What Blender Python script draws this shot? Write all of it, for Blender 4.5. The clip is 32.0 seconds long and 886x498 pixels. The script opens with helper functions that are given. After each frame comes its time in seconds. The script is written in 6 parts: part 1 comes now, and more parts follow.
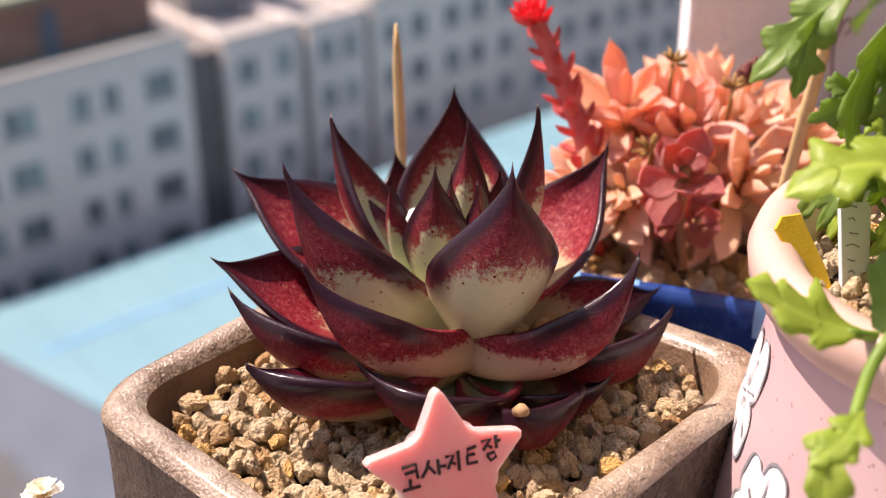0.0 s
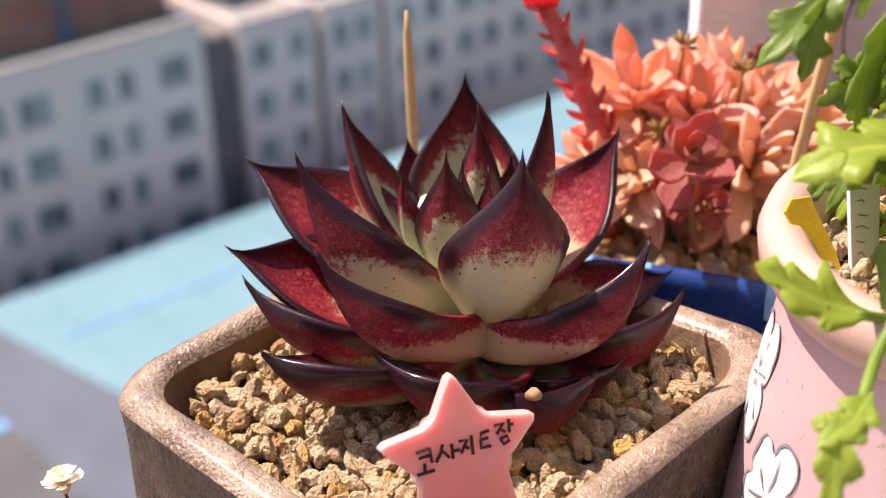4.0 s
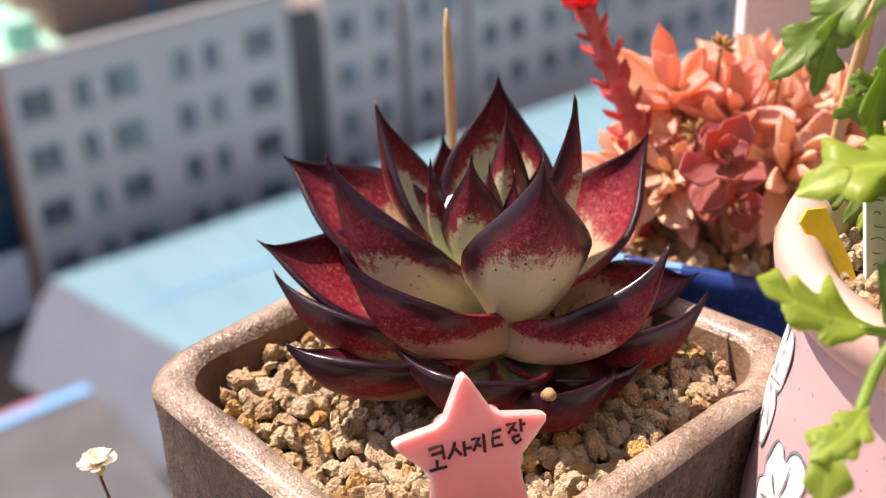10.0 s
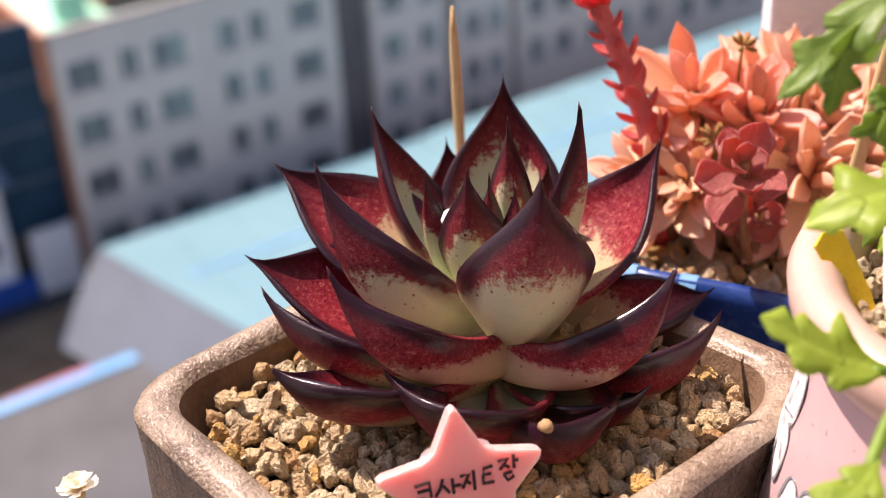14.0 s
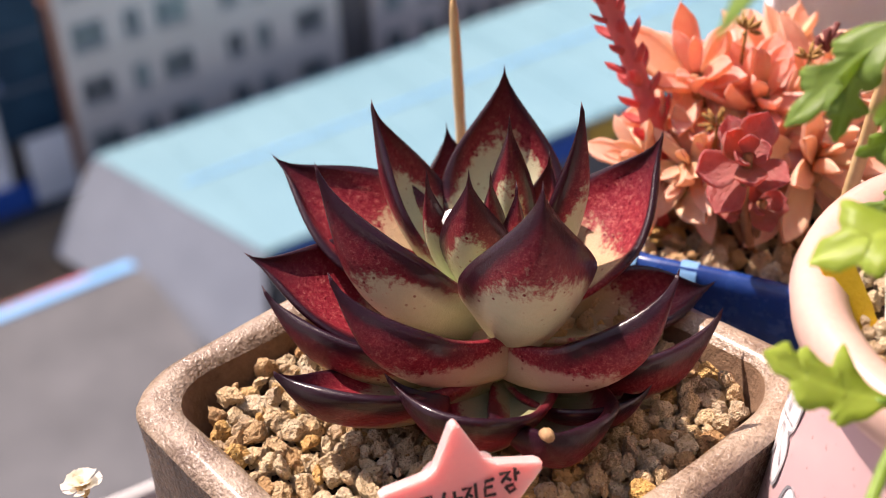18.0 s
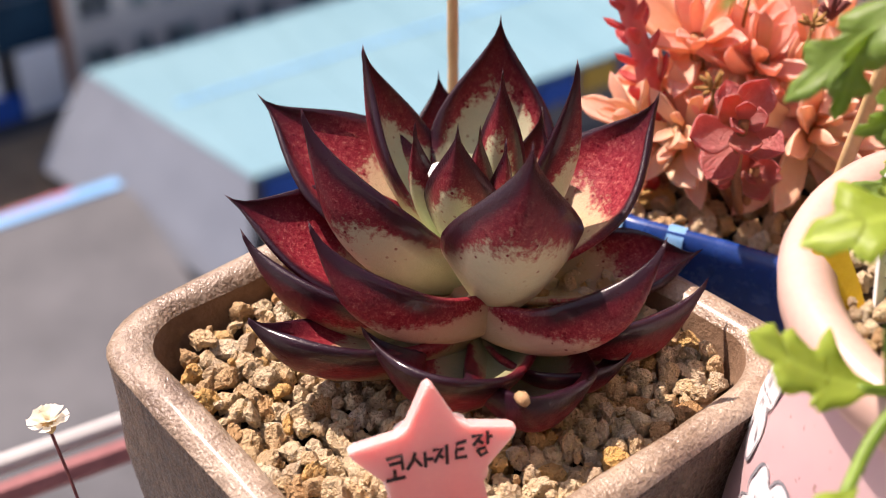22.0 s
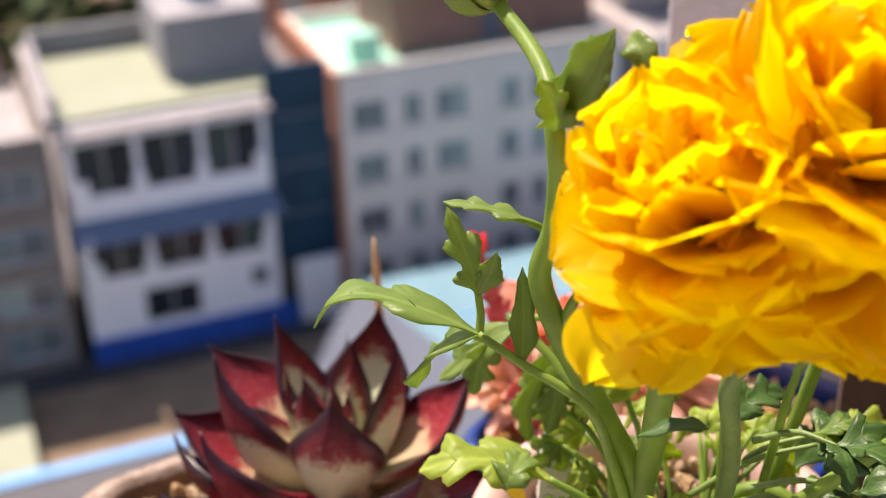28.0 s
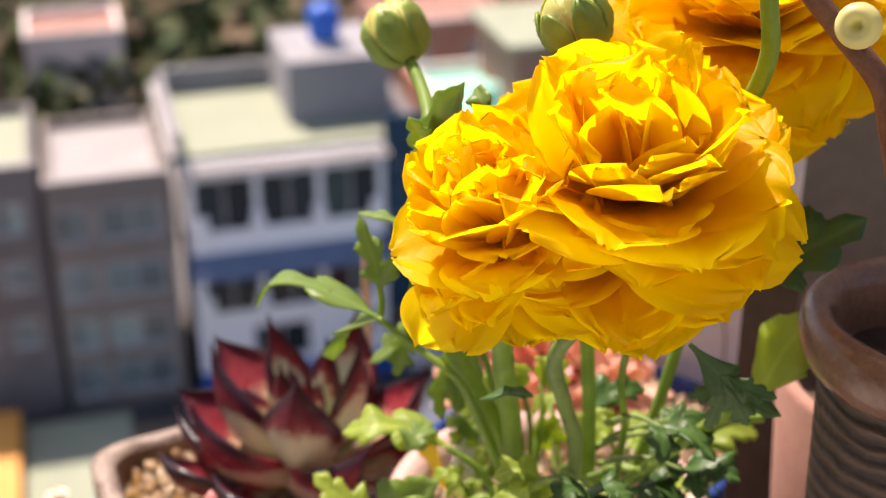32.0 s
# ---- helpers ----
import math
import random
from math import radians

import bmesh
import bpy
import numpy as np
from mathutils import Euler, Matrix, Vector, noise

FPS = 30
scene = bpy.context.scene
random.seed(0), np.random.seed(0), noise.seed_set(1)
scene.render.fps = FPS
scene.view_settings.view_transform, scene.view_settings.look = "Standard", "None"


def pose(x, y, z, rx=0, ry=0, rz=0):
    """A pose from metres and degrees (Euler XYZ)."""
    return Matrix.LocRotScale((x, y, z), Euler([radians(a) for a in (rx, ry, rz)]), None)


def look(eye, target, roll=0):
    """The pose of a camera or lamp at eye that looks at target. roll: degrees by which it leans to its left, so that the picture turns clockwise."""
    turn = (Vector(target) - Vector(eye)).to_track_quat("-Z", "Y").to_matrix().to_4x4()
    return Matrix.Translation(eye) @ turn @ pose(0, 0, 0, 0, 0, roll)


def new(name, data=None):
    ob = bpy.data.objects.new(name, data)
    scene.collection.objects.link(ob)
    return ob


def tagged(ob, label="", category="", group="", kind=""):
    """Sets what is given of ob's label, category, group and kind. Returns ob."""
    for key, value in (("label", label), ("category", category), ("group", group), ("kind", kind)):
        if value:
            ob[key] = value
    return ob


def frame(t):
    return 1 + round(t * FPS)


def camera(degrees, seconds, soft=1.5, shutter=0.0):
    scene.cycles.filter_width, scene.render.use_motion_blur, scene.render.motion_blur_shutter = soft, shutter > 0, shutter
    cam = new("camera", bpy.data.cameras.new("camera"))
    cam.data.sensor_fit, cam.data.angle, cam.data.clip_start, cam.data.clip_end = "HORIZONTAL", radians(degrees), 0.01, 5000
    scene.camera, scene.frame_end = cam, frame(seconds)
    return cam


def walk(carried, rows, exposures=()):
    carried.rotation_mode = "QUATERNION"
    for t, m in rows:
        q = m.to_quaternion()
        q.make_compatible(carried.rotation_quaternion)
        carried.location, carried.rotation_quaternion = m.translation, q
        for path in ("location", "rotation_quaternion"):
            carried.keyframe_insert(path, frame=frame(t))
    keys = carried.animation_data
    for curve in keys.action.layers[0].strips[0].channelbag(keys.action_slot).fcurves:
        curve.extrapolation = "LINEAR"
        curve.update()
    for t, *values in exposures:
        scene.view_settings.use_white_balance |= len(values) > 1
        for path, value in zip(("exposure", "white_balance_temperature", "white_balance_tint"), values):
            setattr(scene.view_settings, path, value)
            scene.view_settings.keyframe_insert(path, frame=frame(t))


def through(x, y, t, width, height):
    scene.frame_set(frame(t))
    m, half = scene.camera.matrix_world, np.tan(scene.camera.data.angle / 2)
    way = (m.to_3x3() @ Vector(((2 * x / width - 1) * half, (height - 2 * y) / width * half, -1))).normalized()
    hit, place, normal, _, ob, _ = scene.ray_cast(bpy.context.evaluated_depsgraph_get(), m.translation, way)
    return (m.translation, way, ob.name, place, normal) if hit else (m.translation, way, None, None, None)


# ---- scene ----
cam = camera(35.65, 32.0, soft=1.0)
cam.data.dof.use_dof = True
cam.data.dof.focus_distance = 0.285
cam.data.dof.aperture_fstop = 15.0
PATH = [
    (0.0, (-0.1747, -0.2197, 0.1767), (-0.0062, -0.0166, 0.0341), -0.56),
    (0.5, (-0.1741, -0.2209, 0.1760), (-0.0059, -0.0177, 0.0331), -0.65),
    (1.0, (-0.1748, -0.2211, 0.1767), (-0.0069, -0.0177, 0.0337), -0.80),
    (1.5, (-0.1741, -0.2206, 0.1752), (-0.0067, -0.0169, 0.0320), -1.01),
    (2.0, (-0.1747, -0.2203, 0.1750), (-0.0076, -0.0167, 0.0314), -1.09),
    (2.5, (-0.1749, -0.2195, 0.1760), (-0.0083, -0.0160, 0.0317), -1.18),
    (4.5, (-0.1752, -0.2222, 0.1788), (-0.0114, -0.0179, 0.0324), -1.74),
    (5.0, (-0.1757, -0.2227, 0.1790), (-0.0128, -0.0178, 0.0325), -1.85),
    (5.5, (-0.1745, -0.2253, 0.1820), (-0.0122, -0.0199, 0.0354), -2.10),
    (6.0, (-0.1756, -0.2290, 0.1842), (-0.0144, -0.0231, 0.0373), -2.28),
    (6.5, (-0.1708, -0.2277, 0.1832), (-0.0118, -0.0211, 0.0349), -2.36),
    (7.0, (-0.1654, -0.2248, 0.1817), (-0.0088, -0.0177, 0.0314), -2.32),
    (7.5, (-0.1650, -0.2258, 0.1811), (-0.0105, -0.0177, 0.0301), -2.04),
    (8.0, (-0.1659, -0.2286, 0.1816), (-0.0132, -0.0191, 0.0306), -1.94),
    (8.5, (-0.1670, -0.2306, 0.1841), (-0.0157, -0.0201, 0.0332), -1.90),
    (9.0, (-0.1685, -0.2298, 0.1846), (-0.0185, -0.0185, 0.0334), -2.13),
    (9.5, (-0.1672, -0.2289, 0.1839), (-0.0178, -0.0171, 0.0328), -2.15),
    (10.0, (-0.1675, -0.2315, 0.1860), (-0.0182, -0.0190, 0.0359), -2.20),
    (10.5, (-0.1709, -0.2338, 0.1858), (-0.0218, -0.0205, 0.0365), -2.31),
    (11.0, (-0.1688, -0.2349, 0.1892), (-0.0205, -0.0206, 0.0406), -2.54),
    (11.5, (-0.1659, -0.2341, 0.1868), (-0.0199, -0.0183, 0.0379), -3.23),
    (12.0, (-0.1572, -0.2300, 0.1855), (-0.0132, -0.0134, 0.0361), -3.55),
    (12.5, (-0.1502, -0.2264, 0.1795), (-0.0084, -0.0098, 0.0279), -3.73),
    (13.0, (-0.1508, -0.2252, 0.1793), (-0.0101, -0.0089, 0.0263), -3.58),
    (13.5, (-0.1455, -0.2247, 0.1779), (-0.0052, -0.0083, 0.0246), -3.38),
    (14.0, (-0.1477, -0.2220, 0.1859), (-0.0084, -0.0063, 0.0307), -3.09),
    (14.5, (-0.1493, -0.2155, 0.1863), (-0.0128, -0.0048, 0.0221), -2.34),
    (16.5, (-0.1502, -0.2117, 0.1978), (-0.0166, -0.0095, 0.0210), -2.67),
    (17.0, (-0.1466, -0.2122, 0.2001), (-0.0124, -0.0100, 0.0237), -2.78),
    (17.5, (-0.1443, -0.2136, 0.2028), (-0.0104, -0.0097, 0.0280), -2.96),
    (18.0, (-0.1414, -0.2122, 0.2020), (-0.0083, -0.0057, 0.0299), -3.15),
    (18.5, (-0.1383, -0.2146, 0.1988), (-0.0069, -0.0047, 0.0294), -3.13),
    (19.0, (-0.1360, -0.2154, 0.1947), (-0.0072, -0.0014, 0.0285), -2.62),
    (19.5, (-0.1370, -0.2180, 0.1934), (-0.0093, -0.0022, 0.0287), -2.29),
    (20.0, (-0.1348, -0.2220, 0.1943), (-0.0076, -0.0041, 0.0320), -2.10),
    (20.5, (-0.1364, -0.2188, 0.1961), (-0.0118, -0.0010, 0.0315), -1.38),
    (21.0, (-0.1344, -0.2119, 0.2011), (-0.0137, -0.0037, 0.0219), -0.32),
    (21.5, (-0.1308, -0.2081, 0.2003), (-0.0032, -0.0076, 0.0173), 0.51),
    (22.0, (-0.1370, -0.2067, 0.2016), (-0.0062, -0.0086, 0.0182), 0.38),
    (22.5, (-0.1429, -0.2064, 0.2020), (-0.0057, -0.0079, 0.0238), 0.50),
    (23.0, (-0.1483, -0.2117, 0.2026), (-0.0038, -0.0055, 0.0394), -0.19),
    (23.5, (-0.1507, -0.2169, 0.1993), (-0.0002, -0.0094, 0.0434), -0.59),
    (24.0, (-0.1516, -0.2405, 0.2040), (0.0044, -0.0277, 0.0612), -0.71),
    (24.5, (-0.1425, -0.2622, 0.2121), (0.0141, -0.0485, 0.0713), -0.58),
    (26.5, (-0.1150, -0.3128, 0.2373), (0.0107, -0.0783, 0.0987), -0.97),
    (27.0, (-0.1054, -0.3254, 0.2563), (0.0097, -0.0856, 0.1175), -1.29),
    (27.5, (-0.0949, -0.3388, 0.2715), (0.0099, -0.0943, 0.1328), -1.47),
    (28.0, (-0.0890, -0.3496, 0.2776), (0.0043, -0.1020, 0.1362), -1.65),
    (28.5, (-0.0838, -0.3603, 0.2854), (0.0067, -0.1120, 0.1434), -1.30),
    (29.0, (-0.0777, -0.3733, 0.2902), (0.0101, -0.1247, 0.1471), -1.00),
    (29.5, (-0.0703, -0.3885, 0.2935), (0.0158, -0.1389, 0.1511), -0.60),
    (30.0, (-0.0609, -0.4059, 0.3021), (0.0219, -0.1541, 0.1616), -0.52),
    (30.5, (-0.0582, -0.4132, 0.3039), (0.0225, -0.1596, 0.1655), -0.82),
    (31.0, (-0.0604, -0.4218, 0.3074), (0.0177, -0.1656, 0.1722), -0.87),
    (31.5, (-0.0607, -0.4387, 0.3091), (0.0144, -0.1798, 0.1773), -0.57),
    (32.0, (-0.0648, -0.4362, 0.3014), (0.0073, -0.1760, 0.1707), -0.45),
]

walk(cam, [(t, look(e, a, r)) for t, e, a, r in PATH], [(0, 0.98, 7250, 25), (32, 0.98, 7250, 25)])

# ---- sky and sun ----
SUN_DIR = Vector((-0.203, 0.489, 0.848)).normalized()
world = bpy.data.worlds.new("sky")
scene.world = world
world.use_nodes = True
wn = world.node_tree
sky = wn.nodes.new("ShaderNodeTexSky")
sky.sky_type = "NISHITA"
sky.sun_disc = False
sky.sun_elevation = math.asin(SUN_DIR.z)
sky.sun_rotation = math.atan2(SUN_DIR.x, SUN_DIR.y)
sky.altitude = 50
sky.dust_density = 1.5
wn.links.new(sky.outputs[0], wn.nodes["Background"].inputs[0])
wn.nodes["Background"].inputs[1].default_value = 0.100
sun = new("sun", bpy.data.lights.new("sun", "SUN"))
sun.data.energy = 4.3
sun.data.angle = radians(0.53)
sun.data.color = (1.0, 0.95, 0.87)
sun.matrix_world = look(SUN_DIR * 60, (0, 0, 0))

# ---- helpers of the scene ----
AZ = radians(54.6)
FRAME = Matrix(((math.sin(AZ), math.cos(AZ), 0, 0.003), (-math.cos(AZ), math.sin(AZ), 0, -0.010), (0, 0, 1, 0), (0, 0, 0, 1)))


def at(u, v, z):
    """A place on the ledge, across, along and up, in the world."""
    return FRAME @ Vector((u, v, z))


def thing(name, label, category, group="", kind="", m=None):
    ob = new(name)
    if m is not None:
        ob.matrix_basis = m
    return tagged(ob, label, category, group, kind)


def mesh_of(name, bm, material, smooth=True):
    me = bpy.data.meshes.new(name)
    bmesh.ops.recalc_face_normals(bm, faces=bm.faces)
    bm.to_mesh(me)
    bm.free()
    if smooth:
        for p in me.polygons:
            p.use_smooth = True
    if material:
        me.materials.append(material)
    return me


def part(name, bm, material, parent, label="", smooth=False, kind="", m=None):
    me = bm if isinstance(bm, bpy.types.Mesh) else mesh_of(name, bm, material, smooth)
    ob = new(name, me)
    ob.parent = parent
    if m is not None:
        ob.matrix_basis = m
    return tagged(ob, label, kind=kind)


def box(x0, x1, y0, y1, z0, z1, bevel=0.0, bm=None):
    bm = bm or bmesh.new()
    r = bmesh.ops.create_cube(bm, size=1, matrix=Matrix.LocRotScale(((x0 + x1) / 2, (y0 + y1) / 2, (z0 + z1) / 2), None, (abs(x1 - x0), abs(y1 - y0), abs(z1 - z0))))
    if bevel:
        es = {e for v in r["verts"] for e in v.link_edges}
        bmesh.ops.bevel(bm, geom=list(es), offset=bevel, segments=2, affect="EDGES", profile=0.6)
    return bm


def tube(points, radii, sides=8, bm=None, cap=True):
    """A tapered tube through points."""
    bm = bm or bmesh.new()
    pts = [Vector(p) for p in points]
    rings, last = [], None
    for i, p in enumerate(pts):
        t = (pts[min(i + 1, len(pts) - 1)] - pts[max(i - 1, 0)]).normalized()
        a = last or (Vector((0, 0, 1)) if abs(t.z) < 0.9 else Vector((1, 0, 0)))
        s = t.cross(a).normalized()
        n = s.cross(t)
        last = n
        r = radii[i] if hasattr(radii, "__len__") else radii
        rings.append([bm.verts.new(p + (s * math.cos(k * math.tau / sides) + n * math.sin(k * math.tau / sides)) * r) for k in range(sides)])
    for a, b in zip(rings, rings[1:]):
        for k in range(sides):
            bm.faces.new((a[k], a[(k + 1) % sides], b[(k + 1) % sides], b[k]))
    if cap:
        bm.faces.new(rings[0][::-1])
        bm.faces.new(rings[-1])
    return bm


def curve_points(a, b, c, n=10):
    a, b, c = Vector(a), Vector(b), Vector(c)
    return [a * (1 - s) ** 2 + b * 2 * s * (1 - s) + c * s * s for s in [i / n for i in range(n + 1)]]


def spline(points, n=6):
    """A smooth line through points."""
    p = [Vector(q) for q in points]
    p = [p[0] * 2 - p[1]] + p + [p[-1] * 2 - p[-2]]
    out = []
    for i in range(1, len(p) - 2):
        for k in range(n):
            t = k / n
            out.append(0.5 * ((2 * p[i]) + (p[i + 1] - p[i - 1]) * t + (2 * p[i - 1] - 5 * p[i] + 4 * p[i + 1] - p[i + 2]) * t * t + (3 * p[i] - p[i - 1] - 3 * p[i + 1] + p[i + 2]) * t ** 3))
    return out + [p[-2]]


def lathe(profile, segs=48, bm=None, wob=0.0, seed=0, closed=False):
    """A turned body from (radius, height) rows."""
    bm = bm or bmesh.new()
    rings = []
    for r, z in profile:
        ring = []
        for k in range(segs):
            a = k * math.tau / segs
            w = 1 + wob * noise.noise((math.cos(a) * 1.7 + seed, math.sin(a) * 1.7, z * 30))
            ring.append(bm.verts.new((r * w * math.cos(a), r * w * math.sin(a), z)))
        rings.append(ring)
    for a, b in zip(rings, rings[1:]):
        for k in range(segs):
            bm.faces.new((a[k], a[(k + 1) % segs], b[(k + 1) % segs], b[k]))
    if not closed:
        bm.faces.new(rings[0][::-1])
        bm.faces.new(rings[-1])
    return bm


# ---- materials ----
class Mat:
    def __init__(self, name, rough=0.6, spec=0.5):
        self.m = bpy.data.materials.new(name)
        self.m.use_nodes = True
        self.t = self.m.node_tree
        self.b = self.t.nodes["Principled BSDF"]
        self.b.inputs["Roughness"].default_value = rough
        self.b.inputs["Specular IOR Level"].default_value = spec

    def node(self, kind, **values):
        n = self.t.nodes.new(kind)
        for k, v in values.items():
            n.inputs[k.replace("_", " ")].default_value = v
        return n

    def link(self, a, b):
        self.t.links.new(a, b)

    def coords(self, which="Object"):
        return self.t.nodes.new("ShaderNodeTexCoord").outputs[which]

    def noise(self, scale, detail=4, rough=0.6, coords=None):
        n = self.node("ShaderNodeTexNoise", Scale=scale, Detail=detail, Roughness=rough)
        self.link(coords or self.coords(), n.inputs["Vector"])
        return n.outputs["Fac"]

    def ramp(self, fac, stops, smooth=False):
        r = self.t.nodes.new("ShaderNodeValToRGB")
        el = r.color_ramp.elements
        while len(el) < len(stops):
            el.new(0.5)
        for e, (p, c) in zip(el, stops):
            e.position, e.color = p, (*c, 1) if len(c) == 3 else c
        if smooth:
            r.color_ramp.interpolation = "EASE"
        self.link(fac, r.inputs[0])
        return r.outputs[0]

    def math(self, op, a, b=0.0, c=None, clamp=False):
        n = self.t.nodes.new("ShaderNodeMath")
        n.operation, n.use_clamp = op, clamp
        for i, v in enumerate((a, b) if c is None else (a, b, c)):
            if isinstance(v, (int, float)):
                n.inputs[i].default_value = v
            else:
                self.link(v, n.inputs[i])
        return n.outputs[0]

    def mix(self, fac, a, b, blend="MIX"):
        n = self.t.nodes.new("ShaderNodeMix")
        n.data_type, n.blend_type = "RGBA", blend
        for i, v in ((0, fac), (6, a), (7, b)):
            if isinstance(v, (int, float)):
                n.inputs[i].default_value = v
            elif isinstance(v, tuple):
                n.inputs[i].default_value = (*v, 1)
            else:
                self.link(v, n.inputs[i])
        return n.outputs[2]

    def colour(self, v):
        if isinstance(v, tuple):
            self.b.inputs["Base Color"].default_value = (*v, 1)
        else:
            self.link(v, self.b.inputs["Base Color"])
        return self

    def bump(self, height, strength=0.3, distance=0.001):
        n = self.node("ShaderNodeBump", Strength=strength, Distance=distance)
        self.link(height, n.inputs["Height"])
        self.link(n.outputs[0], self.b.inputs["Normal"])
        return self

    def random(self):
        return self.t.nodes.new("ShaderNodeObjectInfo").outputs["Random"]

    def island(self):
        return self.t.nodes.new("ShaderNodeNewGeometry").outputs["Random Per Island"]

    def thin(self, colour, amount=0.5):
        """Light passes through a thin leaf or petal."""
        tr = self.t.nodes.new("ShaderNodeBsdfTranslucent")
        if isinstance(colour, tuple):
            tr.inputs[0].default_value = (*colour, 1)
        else:
            self.link(colour, tr.inputs[0])
        mx = self.t.nodes.new("ShaderNodeMixShader")
        mx.inputs[0].default_value = amount
        self.link(self.b.outputs[0], mx.inputs[1])
        self.link(tr.outputs[0], mx.inputs[2])
        self.link(mx.outputs[0], self.t.nodes["Material Output"].inputs[0])
        return self


def grainy(name, a, b, scale, rough=0.7, fine=8, bump=0.2, dist=0.001, spec=0.4, coords=None):
    """Two tones mottled at two scales, with fine relief."""
    m = Mat(name, rough, spec)
    big = m.noise(scale, 5, 0.65)
    small = m.noise(scale * fine, 4, 0.7)
    f = m.math("ADD", m.math("MULTIPLY", big, 0.65), m.math("MULTIPLY", small, 0.35))
    m.colour(m.ramp(f, [(0.32, a), (0.68, b)]))
    m.bump(small, bump, dist)
    return m.m

# ---- the town below ----
M_GREY_WALL = grainy("grey_render", (0.66, 0.600, 0.535), (0.80, 0.735, 0.665), 0.35, 0.85, 12, 0.2, 0.02)
M_WARM_WALL = grainy("warm_render", (0.62, 0.55, 0.505), (0.76, 0.685, 0.64), 0.35, 0.85, 12, 0.2, 0.02)
M_WHITE_WALL = grainy("white_render", (0.84, 0.84, 0.84), (0.92, 0.92, 0.92), 0.3, 0.8, 12, 0.15, 0.02)
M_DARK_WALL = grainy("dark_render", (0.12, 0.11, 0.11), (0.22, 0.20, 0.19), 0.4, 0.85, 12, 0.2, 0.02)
M_TERRA = grainy("terracotta_wall", (0.36, 0.15, 0.09), (0.50, 0.24, 0.15), 0.4, 0.85, 10, 0.2, 0.02)
M_BRICK = grainy("brown_brick", (0.24, 0.12, 0.09), (0.38, 0.21, 0.16), 0.6, 0.85, 14, 0.2, 0.02)
M_BLUE_ROOF = grainy("pale_blue_roof", (0.112, 0.240, 0.290), (0.158, 0.298, 0.345), 0.18, 0.55, 20, 0.1, 0.01)
M_GREEN_ROOF = grainy("pale_green_roof", (0.22, 0.25, 0.165), (0.30, 0.33, 0.235), 0.3, 0.7, 10, 0.1, 0.01)
M_MINT = grainy("mint_roof", (0.22, 0.52, 0.40), (0.34, 0.64, 0.52), 0.4, 0.6, 10, 0.1, 0.01)
M_PALE_ROOF = grainy("pale_concrete", (0.24, 0.225, 0.215), (0.36, 0.34, 0.33), 0.4, 0.7, 10, 0.1, 0.01)
M_GREY_ROOF = grainy("grey_flat_roof", (0.060, 0.062, 0.068), (0.108, 0.110, 0.117), 0.25, 0.8, 12, 0.2, 0.01)
M_SLATE = grainy("slate_panel", (0.105, 0.125, 0.158), (0.150, 0.176, 0.215), 0.3, 0.6, 12, 0.1, 0.01)
M_ASPHALT = grainy("asphalt", (0.04, 0.04, 0.042), (0.075, 0.073, 0.072), 0.2, 0.85, 20, 0.2, 0.01)
M_SOIL_YARD = grainy("yard_soil", (0.14, 0.095, 0.06), (0.27, 0.20, 0.13), 0.5, 0.95, 8, 0.4, 0.05)
M_BLUE_TRIM = grainy("blue_trim", (0.10, 0.33, 0.62), (0.18, 0.45, 0.75), 0.5, 0.5, 8, 0.1, 0.01)
M_BLUE_SIGN = grainy("blue_sign", (0.01, 0.07, 0.34), (0.03, 0.13, 0.48), 0.8, 0.4, 8, 0.1, 0.01)
M_YELLOW_SIGN = grainy("yellow_sign", (0.55, 0.30, 0.05), (0.70, 0.42, 0.08), 0.8, 0.5, 8, 0.1, 0.01)
M_PINK_AWNING = grainy("pink_awning", (0.55, 0.10, 0.16), (0.68, 0.20, 0.26), 0.6, 0.7, 8, 0.1, 0.01)
M_ORANGE = grainy("orange_sheet", (0.62, 0.25, 0.04), (0.75, 0.36, 0.08), 0.6, 0.6, 8, 0.1, 0.01)
M_FRAME = grainy("window_frame", (0.45, 0.45, 0.45), (0.6, 0.6, 0.6), 1.0, 0.5, 8, 0.1, 0.01)
M_BEIGE = grainy("beige_render", (0.17, 0.145, 0.125), (0.27, 0.235, 0.21), 0.4, 0.85, 12, 0.2, 0.02)
# White render toned down for parts in the sun, to offset its light.
M_WHITE_SUNLIT = grainy("sunlit_white_render", (0.23, 0.228, 0.235), (0.32, 0.318, 0.322), 0.4, 0.85, 12, 0.2, 0.02)
M_DULL_BLUE = grainy("dull_blue_sheet", (0.09, 0.135, 0.22), (0.15, 0.20, 0.30), 0.5, 0.55, 8, 0.1, 0.01)
M_TANK = grainy("blue_tank", (0.01, 0.10, 0.50), (0.02, 0.18, 0.65), 0.9, 0.4, 8, 0.1, 0.01)
# Pane tones raised; the pale reflections are put into the base colour.
_m = Mat("window_glass", 0.12, 0.6)
_m.colour(_m.ramp(_m.random(), [(0.0, (0.09, 0.10, 0.105)), (0.5, (0.15, 0.185, 0.185)), (1.0, (0.28, 0.37, 0.345))]))
M_GLASS = _m.m
_m = Mat("dark_window_glass", 0.15, 0.4)
_m.colour(_m.ramp(_m.random(), [(0.0, (0.012, 0.016, 0.02)), (0.7, (0.03, 0.045, 0.05)), (1.0, (0.06, 0.10, 0.09))]))
M_DARK_GLASS = _m.m
_m = Mat("blue_curtain_glass", 0.35, 0.25)
